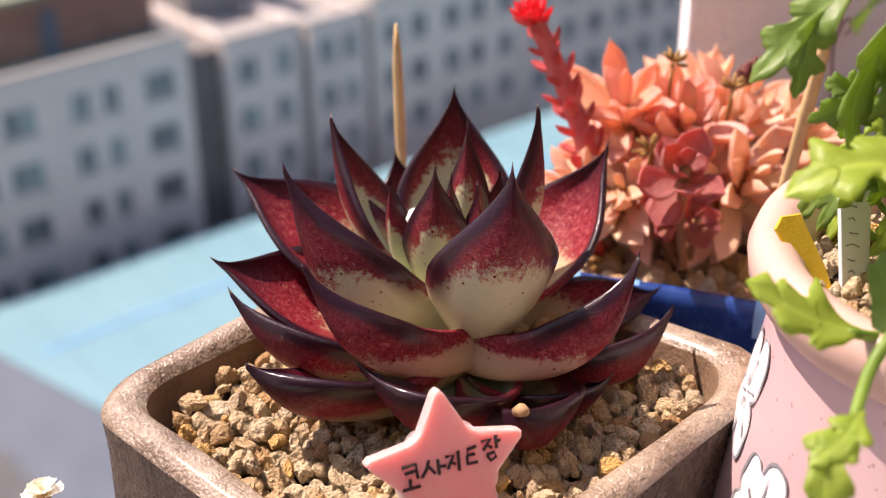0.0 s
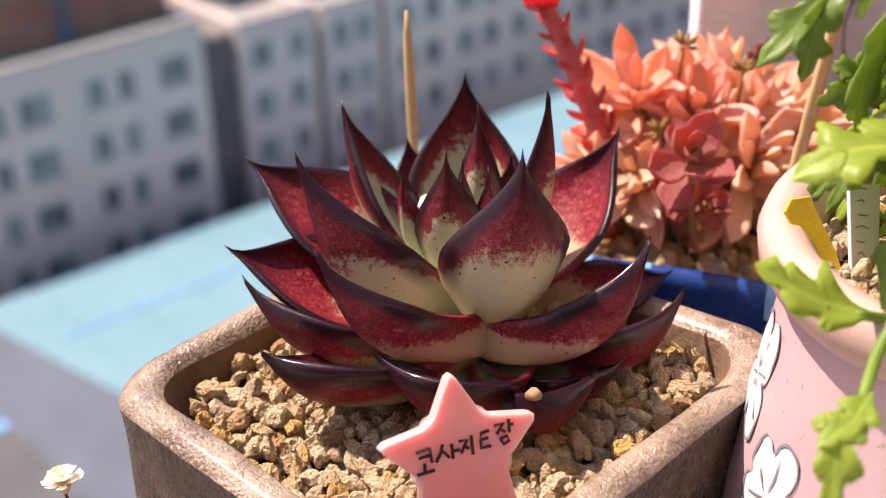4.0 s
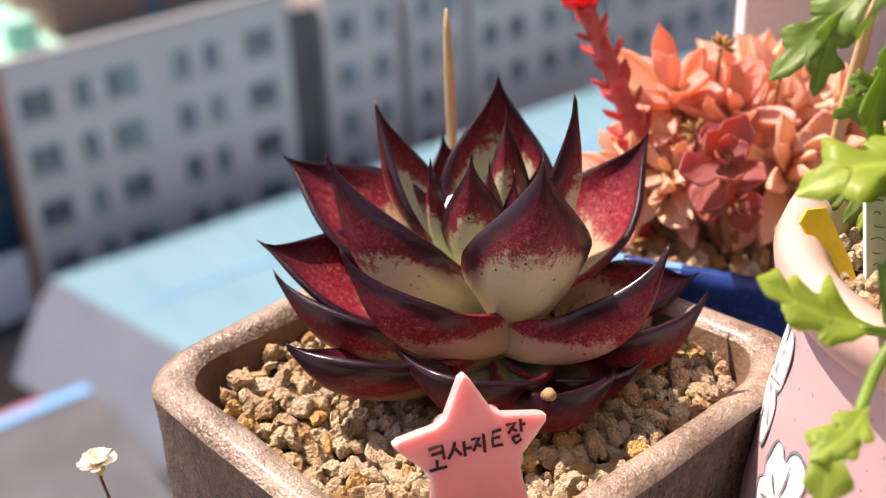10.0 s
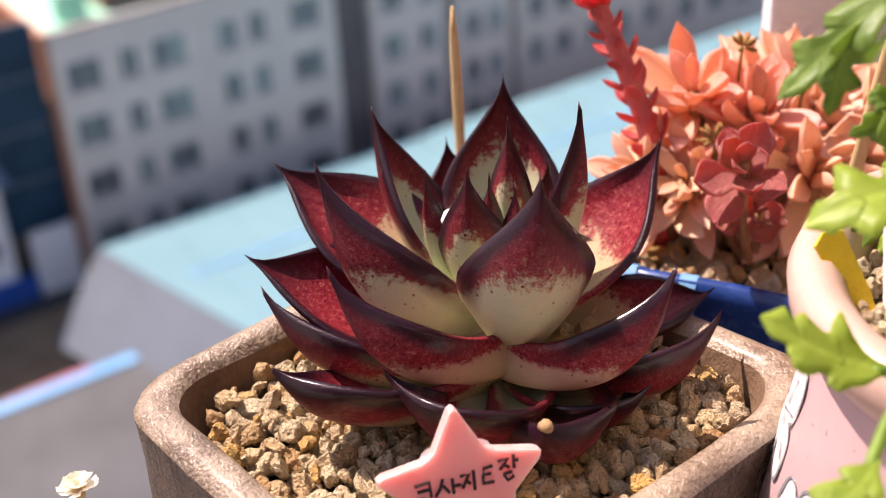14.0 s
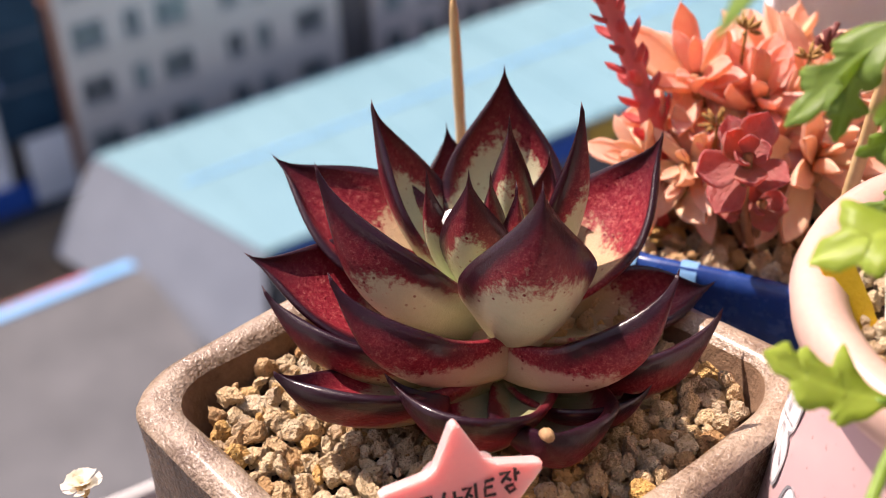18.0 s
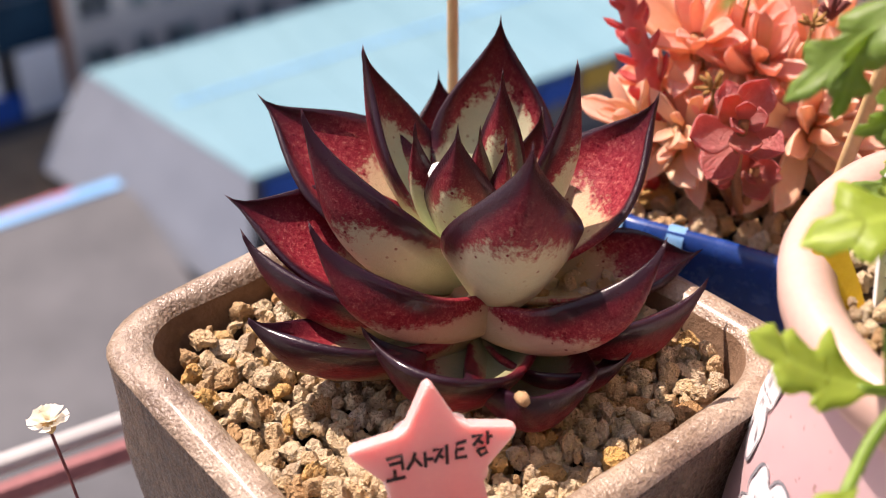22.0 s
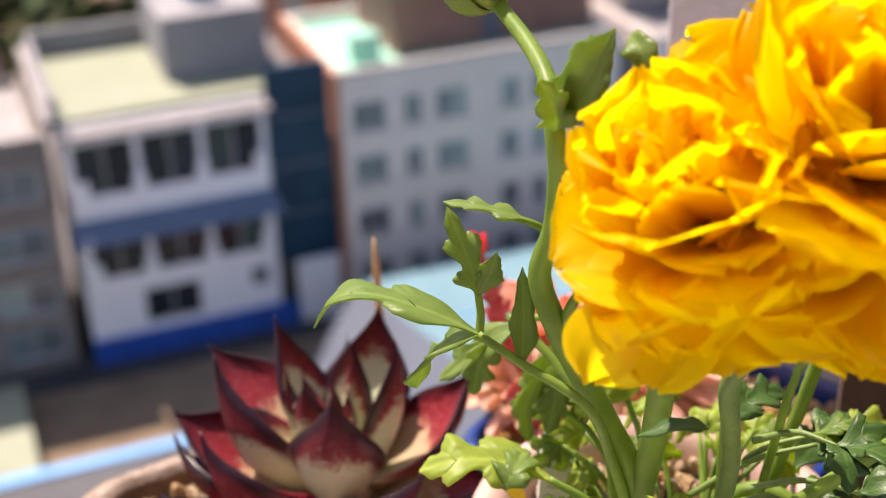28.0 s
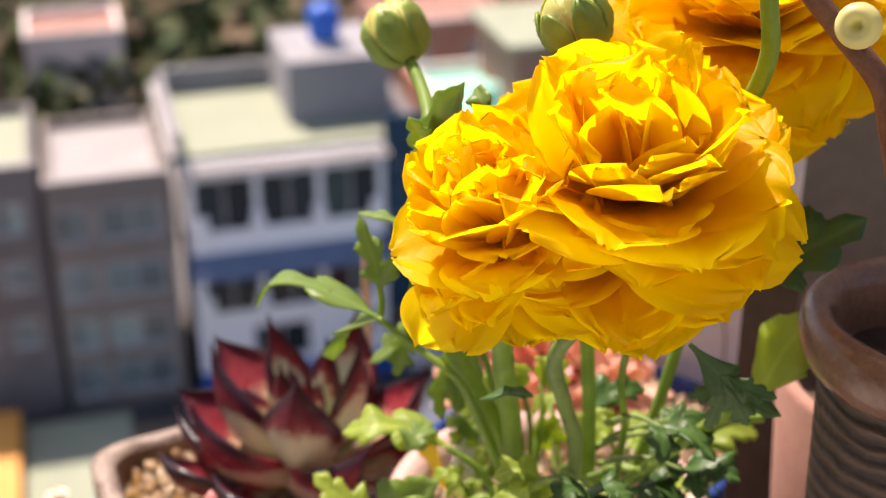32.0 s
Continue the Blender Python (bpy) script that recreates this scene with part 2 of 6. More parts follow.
_m.colour(_m.ramp(_m.noise(0.5), [(0.3, (0.008, 0.032, 0.062)), (0.7, (0.02, 0.06, 0.10))]))
M_BLUE_GLASS = _m.m

GROUND = -36.6
bm = bmesh.new()
bmesh.ops.create_grid(bm, x_segments=8, y_segments=8, size=1500, matrix=Matrix.Translation((0, 0, GROUND)))
g = new("ground", mesh_of("ground", bm, M_ASPHALT))
tagged(g, "dark grey asphalt street far below", "ground", kind="structure")

PANE = {}


def window(house, x, z, w, h, y, sill=True, deep=0.12, glass=None):
    """A framed window with two panes set into a wall that faces the street."""
    glass = glass or M_GLASS
    key = (round(w, 2), round(h, 2), glass.name)
    if key not in PANE:
        f = bmesh.new()
        t = 0.07
        for a in ((-w / 2, w / 2, h / 2 - t, h / 2), (-w / 2, w / 2, -h / 2, -h / 2 + t), (-w / 2, -w / 2 + t, -h / 2 + t, h / 2 - t), (w / 2 - t, w / 2, -h / 2 + t, h / 2 - t), (-t / 2, t / 2, -h / 2 + t, h / 2 - t)):
            box(a[0], a[1], -0.04, 0.06, a[2], a[3], bm=f)
        p = box(-w / 4 + t / 2 + 0.01, w / 4 - t / 2 - 0.01, 0.03, 0.05, -h / 2 + t, h / 2 - t)
        s = box(-w / 2 - 0.1, w / 2 + 0.1, -0.16, 0.02, -h / 2 - 0.1, -h / 2, 0.01)
        PANE[key] = (mesh_of("window_frame", f, M_FRAME, False), mesh_of("pane", p, glass, False), mesh_of("window_sill", s, M_PALE_ROOF, False))
    f, p, s = PANE[key]
    win = part("window", f, None, house, "sliding window with grey metal frame", m=Matrix.Translation((x, y + deep * 0.3, z)))
    for k in (-1, 1):
        part("pane", p, None, win, m=Matrix.Translation((k * w / 4, 0.0 if k < 0 else 0.015, 0)))
    if sill:
        part("window_sill", s, None, win)
    return win


def facade(bm, x0, x1, z0, z1, y, holes, depth=0.3):
    """One wall slab with its openings cut through."""
    xs = sorted({x0, x1, *[h[0] for h in holes], *[h[1] for h in holes]})
    zs = sorted({z0, z1, *[h[2] for h in holes], *[h[3] for h in holes]})
    front = [[bm.verts.new((x, y, z)) for x in xs] for z in zs]
    back = [[bm.verts.new((x, y + depth, z)) for x in xs] for z in zs]
    solid = {}
    for j in range(len(zs) - 1):
        for i in range(len(xs) - 1):
            cx, cz = (xs[i] + xs[i + 1]) / 2, (zs[j] + zs[j + 1]) / 2
            solid[i, j] = not any(h[0] < cx < h[1] and h[2] < cz < h[3] for h in holes)
    for (i, j), s in solid.items():
        if not s:
            continue
        bm.faces.new((front[j][i], front[j][i + 1], front[j + 1][i + 1], front[j + 1][i]))
        bm.faces.new((back[j + 1][i], back[j + 1][i + 1], back[j][i + 1], back[j][i]))
        for di, dj, a, b in ((-1, 0, (j, i), (j + 1, i)), (1, 0, (j, i + 1), (j + 1, i + 1)), (0, -1, (j, i), (j, i + 1)), (0, 1, (j + 1, i), (j + 1, i + 1))):
            if not solid.get((i + di, j + dj), False):
                bm.faces.new((front[a[0]][a[1]], front[b[0]][b[1]], back[b[0]][b[1]], back[a[0]][a[1]]))
    bmesh.ops.delete(bm, geom=[v for v in bm.verts if not v.link_faces], context="VERTS")
    return bm


def block(name, label, x0, x1, y, deep, top, wall, rows, cols, w, h, roof, bottom=GROUND, parapet=0.5, group="houses along the street"):
    """A house with a flat roof behind a parapet; rows and cols are the middles of its windows."""
    house = thing(name, label, "building", group)
    ww = w if isinstance(w, (list, tuple)) else [w] * len(cols)
    holes = [(c - a / 2, c + a / 2, r - h / 2, r + h / 2) for r in rows for c, a in zip(cols, ww)]
    b = facade(bmesh.new(), x0, x1, bottom, top, y, holes)
    part("wall", b, wall, house)
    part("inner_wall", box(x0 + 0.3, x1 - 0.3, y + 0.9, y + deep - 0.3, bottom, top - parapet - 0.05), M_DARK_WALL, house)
    part("side_wall", box(x0, x0 + 0.296, y + 0.304, y + deep, bottom, top), wall, house)
    part("side_wall", box(x1 - 0.296, x1, y + 0.304, y + deep, bottom, top), wall, house)
    part("back_wall", box(x0 + 0.3, x1 - 0.3, y + deep - 0.296, y + deep, bottom, top), wall, house)
    part("roof", box(x0 + 0.3, x1 - 0.3, y + 0.3, y + deep - 0.3, top - parapet - 0.045, top - parapet), roof, house)
    part("coping", facade(bmesh.new(), x0 - 0.08, x1 + 0.08, top, top + 0.14, y - 0.08, [], 0.5), M_PALE_ROOF, house)
    for r in rows:
        for c, a in zip(cols, ww):
            window(house, c, r, a, h, y)
    return house


# the long grey house
ROWS = (-25.63, -28.5, -31.43)
COLS = [18.8, 21.1, 23.15, 26.35, 28.0, 30.75]
WIDE = [1.7, 0.95, 1.7, 1.1, 0.95, 1.7]
grey = block("apartment_house", "long grey rendered apartment house with rows of windows", 17.4, 32.5, 59.47, 10, -23.4, M_GREY_WALL, ROWS + (-34.4,), COLS, WIDE, 1.45, M_MINT)
part("side_wall", box(17.08, 17.39, 59.6, 69.4, GROUND, -23.3), M_TERRA, grey, "terracotta coloured end wall")
part("penthouse", box(21.2, 32.2, 62.2, 68.5, -23.9, -20.6), M_BRICK, grey, "brown rooftop storey")
part("penthouse_roof", box(20.6, 32.6, 61.6, 69.0, -20.6, -20.3), M_GREEN_ROOF, grey, "pale green flat roof")
part("roof_door", box(26.0, 26.9, 62.1, 62.19, -23.8, -21.4), M_SLATE, grey, "grey-blue steel door")
part("water_drum", lathe([(0.01, 0), (0.75, 0.02), (0.8, 0.9), (0.72, 1.5), (0.1, 1.6)], 20), M_MINT, grey, m=Matrix.Translation((19.6, 62.2, -23.9)))

# houses to its right, with dark gaps between
# Dark boxes added in the gaps, standing in for the shade there.
gap = thing("gap_fill", "dark wall pieces filling the shaded gaps between houses", "building", "houses along the street")
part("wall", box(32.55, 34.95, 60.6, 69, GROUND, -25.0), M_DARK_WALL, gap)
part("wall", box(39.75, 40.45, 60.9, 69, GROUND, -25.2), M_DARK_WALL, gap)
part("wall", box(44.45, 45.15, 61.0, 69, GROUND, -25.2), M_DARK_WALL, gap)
block("apartment_house", "narrow warm grey house with a pale roof", 35.0, 39.7, 60.0, 10, -24.5, M_WARM_WALL, (-26.4, -29.2, -32.0, -34.6), [36.3, 38.6], [1.3, 1.1], 1.4, M_PALE_ROOF)
block("apartment_house", "narrow warm grey house beside a dark gap", 40.5, 44.4, 60.2, 10, -24.9, M_WARM_WALL, (-26.6, -29.4, -32.2, -34.8), [41.7, 43.3], [1.1, 1.0], 1.4, M_PALE_ROOF)
block("apartment_house", "grey apartment house with small windows", 45.2, 57.0, 60.6, 10, -24.6, M_GREY_WALL, (-26.8, -29.6, -32.4), [46.6, 48.6, 51.2, 53.2, 55.6], 1.2, 1.4, M_PALE_ROOF)
block("apartment_house", "grey apartment house farther along the street", 57.6, 74.0, 61.0, 10, -22.0, M_GREY_WALL, (-24.6, -27.4, -30.2, -33.0), [59, 61.6, 64, 66.6, 69, 71.6], 1.3, 1.4, M_PALE_ROOF)
stair = thing("stair_tower", "pale concrete roof stair tower", "building", "houses along the street")
part("wall", box(36.2, 42.0, 66, 69.6, -24.97, -21.2), M_PALE_ROOF, stair)
part("roof", box(35.9, 42.3, 65.7, 69.9, -21.2, -21.0), M_PALE_ROOF, stair)

# the white house with blue glass
white = thing("shop_house", "white shop house with blue awnings and glass", "building", "houses along the street")
holes = [(4.5, 7.35, -27.9, -24.9), (7.6, 10.4, -27.9, -24.9), (10.65, 13.45, -27.9, -24.9), (4.7, 7.4, -32.3, -29.6), (7.65, 10.4, -32.3, -29.6), (10.65, 13.3, -32.3, -29.6), (6.9, 9.7, -34.9, -33.0), (12.3, 13.2, -34.0, -33.0)]
part("wall", facade(bmesh.new(), 4.2, 13.75, -36.0, -24.0, 60, holes), M_WHITE_WALL, white)
part("side_wall", box(4.2, 4.5, 60.31, 70, -36.0, -24.0), M_WHITE_WALL, white)
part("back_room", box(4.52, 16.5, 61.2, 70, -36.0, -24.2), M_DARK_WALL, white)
for h in holes:
    window(white, (h[0] + h[1]) / 2, (h[2] + h[3]) / 2, h[1] - h[0], h[3] - h[2], 60, sill=False, glass=M_DARK_GLASS)
for z, d in ((-24.05, 0.6), (-28.75, 1.4)):
    aw = bmesh.new()
    q = [aw.verts.new(p) for p in ((4.0, 60, z), (13.8, 60, z), (14.0, 60 - d, z - 0.5 * d), (3.9, 60 - d, z - 0.5 * d), (4.0, 60, z - 0.12), (13.8, 60, z - 0.12), (14.0, 60 - d, z - 0.5 * d - 0.12), (3.9, 60 - d, z - 0.5 * d - 0.12))]
    for f in ((0, 1, 2, 3), (7, 6, 5, 4), (0, 3, 7, 4), (1, 5, 6, 2), (3, 2, 6, 7), (0, 4, 5, 1)):
        aw.faces.new([q[i] for i in f])
    part("awning", aw, M_DULL_BLUE if z < -26 else M_PALE_ROOF, white, "blue sheet awning" if z < -26 else "pale sheet canopy")
part("curtain_wall", box(13.8, 16.9, 59.9, 60.2, -33.0, -22.6), M_BLUE_GLASS, white, "dark blue glass stair front")
for z in (-25.2, -27.8, -30.4):
    part("mullion", box(13.78, 16.92, 59.82, 59.89, z, z + 0.12), M_SLATE, white)
part("roof", box(4.0, 14.3, 60.35, 70, -24.0, -23.7), M_GREEN_ROOF, white, "pale green roof terrace")
part("parapet", box(4.0, 10.2, 69.5, 69.8, -23.7, -22.4), M_WHITE_SUNLIT, white)
part("parapet", box(3.9, 4.2, 60.4, 69.8, -23.69, -22.6), M_WHITE_SUNLIT, white)
part("roof_room", box(9.8, 14.9, 63.2, 69.0, -23.69, -20.6), M_WHITE_SUNLIT, white)
part("sign_band", box(4.1, 14.6, 59.7, 59.99, -36.6, -35.3), M_BLUE_SIGN, white, "blue shop sign band")
part("shop_pillar", box(14.7, 16.9, 59.8, 60.3, -36.6, -33.1), M_WHITE_WALL, white)
for z in (-27.9, -32.3):
    for x in (4.5, 7.15, 10.15, 13.0):
        part("balcony_post", box(x, x + 0.6, 59.70, 59.99, z - 0.1, z + 1.15), M_WHITE_WALL, white)
    part("balcony_rail", box(4.3, 13.7, 59.86, 59.98, z - 0.05, z + 0.35), M_WHITE_WALL, white)
tank = thing("water_tank", "blue plastic roof water tank", "water tank")
part("drum", lathe([(0.05, 0), (0.75, 0.0), (0.8, 0.5), (0.8, 1.5), (0.5, 1.8), (0.05, 1.85)], 24), M_TANK, tank, smooth=True, m=Matrix.Translation((12.2, 66.0, -20.4)))
part("stand", box(11.4, 13.0, 65.2, 66.8, -20.6, -20.4), M_FRAME, tank)

# houses to the left
block("apartment_house", "beige house with a white metal roof", -2.2, 3.4, 60.3, 9, -24.4, M_BEIGE, (-26.6, -29.6, -32.4, -34.9), [-1.2, 1.5], [1.5, 2.9], 1.7, M_PALE_ROOF)
part("ledge", box(3.5, 3.9, 60.0, 71, -23.9, -23.5), M_PALE_ROOF, bpy.data.objects["shop_house"], "pale concrete edge")
block("apartment_house", "brown house with a dark roof", -9.6, -2.5, 60.6, 9, -23.5, M_DARK_WALL, (-26.0, -29.0, -32.0), [-8, -5.9, -3.9], 1.3, 1.5, M_GREEN_ROOF)

# the market hall with its pale blue roof
hall = thing("market_hall", "market hall with a pale blue metal roof", "building")


def slab(corners, thick):
    b = bmesh.new()
    lo = [b.verts.new((x, y, z - thick)) for x, y, z in corners]
    hi = [b.verts.new(c) for c in corners]
    b.faces.new(hi)
    b.faces.new(lo[::-1])
    n = len(hi)
    for i in range(n):
        b.faces.new((hi[i], lo[i], lo[(i + 1) % n], hi[(i + 1) % n]))
    return b


part("roof", slab([(16.3, 54.7, -32), (18.9, 42.8, -32), (60, 42.8, -32), (60, 54.7, -32)], 0.2), M_BLUE_ROOF, hall, "pale blue metal roof")
for i in range(14):
    x = 19.6 + i * 2.9
    part("roof_seam", box(x, x + 0.05, 42.85, 54.65, -31.999, -31.95), M_BLUE_ROOF, hall)
part("roof_ridge", box(18.6, 60, 49.6, 49.75, -31.999, -31.93), M_BLUE_TRIM, hall, "blue ridge strip")
part("hip", slab([(16.3, 54.69, -32.02), (13.2, 53.4, -35.4), (16.6, 39.0, -35.4), (18.85, 42.8, -32.02)], 0.2), M_SLATE, hall, "blue-grey sloping end panel")
part("wall", box(19.3, 59.5, 43.6, 54.2, GROUND, -32.21), M_DARK_WALL, hall)
for i in range(16):
    x = 19.6 + i * 2.4
    part("shop_sign", box(x, x + 2.1, 43.3, 43.58, -34.1, -32.7), (M_BLUE_SIGN, M_BLUE_SIGN, M_YELLOW_SIGN, M_BLUE_SIGN, M_SLATE)[i % 5], hall, "shop sign board")

# the near flat roof with a blue edge, the yard behind it and what stands there
flat = thing("flat_roof_house", "low house with a worn grey flat roof", "building")
part("wall", box(-38, 12.6, 14, 48.4, GROUND, -34.75), M_DARK_WALL, flat)
part("roof", slab([(-38, 48.6, -34.5), (-38, 13.6, -34.5), (13.2, 13.6, -34.5), (15.6, 48.9, -34.5)], 0.24), M_GREY_ROOF, flat, "worn grey flat roof")
part("roof_edge", slab([(-38, 49.0, -34.4), (-38, 48.4, -34.4), (15.7, 48.6, -34.4), (15.8, 49.2, -34.4)], 0.3), M_BLUE_TRIM, flat, "blue metal roof edge")
for i in range(9):
    part("roof_joint", box(-36 + i * 5.6, -35.9 + i * 5.6, 13.8, 48.3, -34.499, -34.46), M_GREY_ROOF, flat)
yard = new("yard", mesh_of("yard", box(-30, 16, 49.4, 58.0, GROUND + 0.004, GROUND + 0.12), M_SOIL_YARD, False))
tagged(yard, "bare brown earth yard with rubble", "ground", kind="structure")
awn = thing("street_stall", "low stall with a faded pink sheet", "market stall")
part("sheet", slab([(9.6, 51.0, -35.6), (9.6, 49.8, -35.9), (14.2, 49.9, -35.9), (14.2, 51.2, -35.6)], 0.06), M_PINK_AWNING, awn)
for x in (9.8, 14.0):
    part("post", box(x - 0.05, x + 0.05, 50.4, 50.5, GROUND + 0.12, -35.8), M_FRAME, awn)
green_yard = new("green_roof_low", mesh_of("green_roof_low", box(-4.4, 0.4, 50.0, 57.4, GROUND + 0.13, -35.2), M_GREEN_ROOF, False))
tagged(green_yard, "low annex with a pale green roof", "building", kind="structure")
orange_roof = new("orange_roof_low", mesh_of("orange_roof_low", box(-10.5, -4.6, 50.0, 58.0, GROUND + 0.13, -34.6), M_ORANGE, False))
tagged(orange_roof, "low annex with an orange sheet roof", "building", kind="structure")

# parked cars by the hall
M_CAR = grainy("white_car_paint", (0.62, 0.63, 0.65), (0.78, 0.79, 0.8), 0.8, 0.3, 8, 0.02, 0.005)
M_TYRE = grainy("tyre_rubber", (0.015, 0.015, 0.016), (0.03, 0.03, 0.03), 2.0, 0.8)


def car(x, y, turn):
    c = thing("car", "white car parked beside the street", "car", "parked cars", m=pose(x, y, GROUND, 0, 0, turn))
    b = box(-2.1, 2.1, -0.85, 0.85, 0.3, 0.85, 0.12)
    box(-1.2, 1.3, -0.75, 0.75, 0.85, 1.45, 0.2, bm=b)
    part("body", b, M_CAR, c)
    for s in (-1, 1):
        part("side_window", box(-1.0, 1.1, s * 0.752, s * 0.758, 0.95, 1.32), M_GLASS, c)
    for px in (-1.3, 1.3):
        for py in (-0.8, 0.8):
            w = bmesh.new()
            bmesh.ops.create_cone(w, cap_ends=True, segments=16, radius1=0.32, radius2=0.32, depth=0.2, matrix=pose(px, py, 0.32, 90))
            part("wheel", w, M_TYRE, c)
    return c


for x, y, turn in ((61.5, 57.5, 5), (66.5, 57.8, 2), (72.0, 58.0, 0)):
    car(x, y, turn)

# wooded hill and far houses behind the street
M_WOOD = Mat("wood_crowns", 0.9, 0.2)
M_WOOD.colour(M_WOOD.ramp(M_WOOD.island(), [(0.0, (0.03, 0.05, 0.018)), (0.5, (0.06, 0.085, 0.03)), (1.0, (0.12, 0.12, 0.06))]))
rng = random.Random(4)
verts, faces = [], []
for i in range(2600):
    x, y = rng.uniform(-60, 110), rng.uniform(78, 150)
    z = GROUND + 2 + max(0, y - 90) * 0.16 + 3 * noise.noise((x * 0.03, y * 0.03, 0))
    c = Vector((x, y, z + rng.uniform(0, 7)))
    for k in range(5):
        d = Vector((rng.uniform(-1, 1), rng.uniform(-1, 1), rng.uniform(-1, 1))).normalized()
        e = d.orthogonal().normalized() * rng.uniform(0.5, 1.2)
        o = c + d * rng.uniform(0.6, 2.2)
        n = len(verts)
        verts += [o + e, o + d.cross(e), o - e, o - d.cross(e)]
        faces.append((n, n + 1, n + 2, n + 3))
me = bpy.data.meshes.new("far_wood")
me.from_pydata(verts, [], faces)
me.materials.append(M_WOOD.m)
tagged(new("far_wood", me), "far wooded hillside of dull green trees", "trees", kind="stuff")
bm = bmesh.new()
bmesh.ops.create_grid(bm, x_segments=40, y_segments=20, size=1, matrix=Matrix.LocRotScale((20, 145, 0), None, (260, 49, 1)))
for v in bm.verts:
    v.co.z = GROUND + 0.5 + (v.co.y - 96) * 0.16 + 3 * noise.noise((v.co.x * 0.03, v.co.y * 0.03, 0)) - (3 if v.co.y < 97 else 0)
hill = new("hill", mesh_of("hill", bm, M_SOIL_YARD))
tagged(hill, "low wooded hillside behind the town", "ground", kind="structure")
for x, y, w, d, top, mat in ((-14, 80, 9, 8, -23, M_BRICK), (-3, 86, 6, 7, -25, M_WARM_WALL), (19, 82, 9, 9, -25, M_BRICK), (31, 84, 10, 9, -24.0, M_TERRA), (46, 82, 9, 9, -25, M_WARM_WALL)):
    block("far_house", "far house in the rows behind the street", x, x + w, y, d, top, mat, (top - 2, top - 4.8), [x + w * 0.25, x + w * 0.7], 1.4, 1.3, M_BRICK, group="far houses")

# ---- the ledge and the wall beside it ----
M_LEDGE = grainy("painted_ledge", (0.36, 0.35, 0.345), (0.47, 0.455, 0.44), 12, 0.6, 10, 0.2, 0.001)
# Ledge tone raised so that it bounces sunlight onto the wall and pots.
M_SILL = grainy("ledge_stone", (0.44, 0.425, 0.41), (0.56, 0.54, 0.52), 14, 0.8, 10, 0.3, 0.001)
M_POST = grainy("white_rough_paint", (0.80, 0.75, 0.76), (0.90, 0.86, 0.87), 22, 0.8, 14, 0.9, 0.002)
M_PINK_RAIL = grainy("faded_red_rail", (0.19, 0.065, 0.07), (0.28, 0.11, 0.11), 30, 0.7, 8, 0.3, 0.001)
M_BROWN_FRAME = grainy("brown_frame", (0.05, 0.03, 0.02), (0.10, 0.065, 0.045), 20, 0.6, 8, 0.3, 0.001)
M_CLAY = grainy("dull_terracotta", (0.30, 0.15, 0.11), (0.42, 0.23, 0.17), 30, 0.8, 10, 0.3, 0.001)
BASE = -0.066


def world_part(name, bm, mat, label, category, kind="structure", smooth=False):
    bm.transform(FRAME)
    return tagged(new(name, mesh_of(name, bm, mat, smooth)), label, category, kind=kind)


world_part("ledge", box(-0.060, 0.70, -1.147, 0.045, BASE - 0.03, BASE, 0.004), M_SILL, "dull grey stone ledge that carries the pots", "ledge")
world_part("ledge_back", box(0.030, 0.70, 0.0452, 0.165, BASE - 0.03, BASE, 0.004), M_SILL, "dull grey stone ledge under the blue pot", "ledge")
rail = thing("ledge_rail", "pale metal rail with a faded red strip", "railing", m=FRAME)
part("rail", tube([(-0.175, 0.078, -0.150), (-0.118, 0.112, -0.150), (-0.04, 0.158, -0.150)], 0.0035, 8), M_LEDGE, rail)
part("strip", tube([(-0.172, 0.070, -0.156), (-0.112, 0.106, -0.156), (-0.04, 0.150, -0.156)], 0.0045, 6), M_PINK_RAIL, rail, "faded red strip")
part("bracket", tube([(-0.05, 0.03, BASE - 0.016), (-0.06, 0.09, -0.12), (-0.062, 0.142, -0.151)], 0.003, 6), M_LEDGE, rail)

# ---- unseen room and pale wall, added to block sky and bounce sunlight ----
M_ROOM = grainy("room_plaster", (0.60, 0.58, 0.55), (0.70, 0.68, 0.65), 2.0, 0.9, 10, 0.1, 0.002)
M_BOUNCE_WALL = grainy("bounce_wall_render", (0.66, 0.64, 0.62), (0.76, 0.74, 0.72), 0.6, 0.9, 12, 0.2, 0.01)
IN, OUT = -3.4, -1.15
world_part("added_room_back", box(-2.0, 2.0, IN - 0.1, IN, -1.1, 1.0), M_ROOM, "unseen room wall added behind the camera to block sky", "wall")
world_part("added_room_left", box(-2.1, -2.0, IN, OUT - 0.12, -1.1, 1.0), M_ROOM, "unseen side wall of the added room", "wall")
world_part("added_room_right", box(2.0, 2.1, IN, OUT - 0.12, -1.1, 1.0), M_ROOM, "unseen side wall of the added room", "wall")
world_part("floor", box(-2.1, 2.1, IN - 0.1, OUT - 0.12, -1.2, -1.1), M_ROOM, "unseen floor of the added room", "floor")
world_part("ceiling", box(-2.1, 2.1, IN - 0.1, OUT - 0.12, 1.0, 1.1), M_ROOM, "unseen ceiling added behind the camera to block sky", "ceiling")
b = bmesh.new()
facade(b, -7.0, 7.0, -36.7, 1.15, OUT - 0.12, [(-1.6, 1.6, -0.55, 0.85)], 0.12)
world_part("bounce_wall", b, M_BOUNCE_WALL, "unseen pale wall with an opening, added to bounce sunlight", "wall")

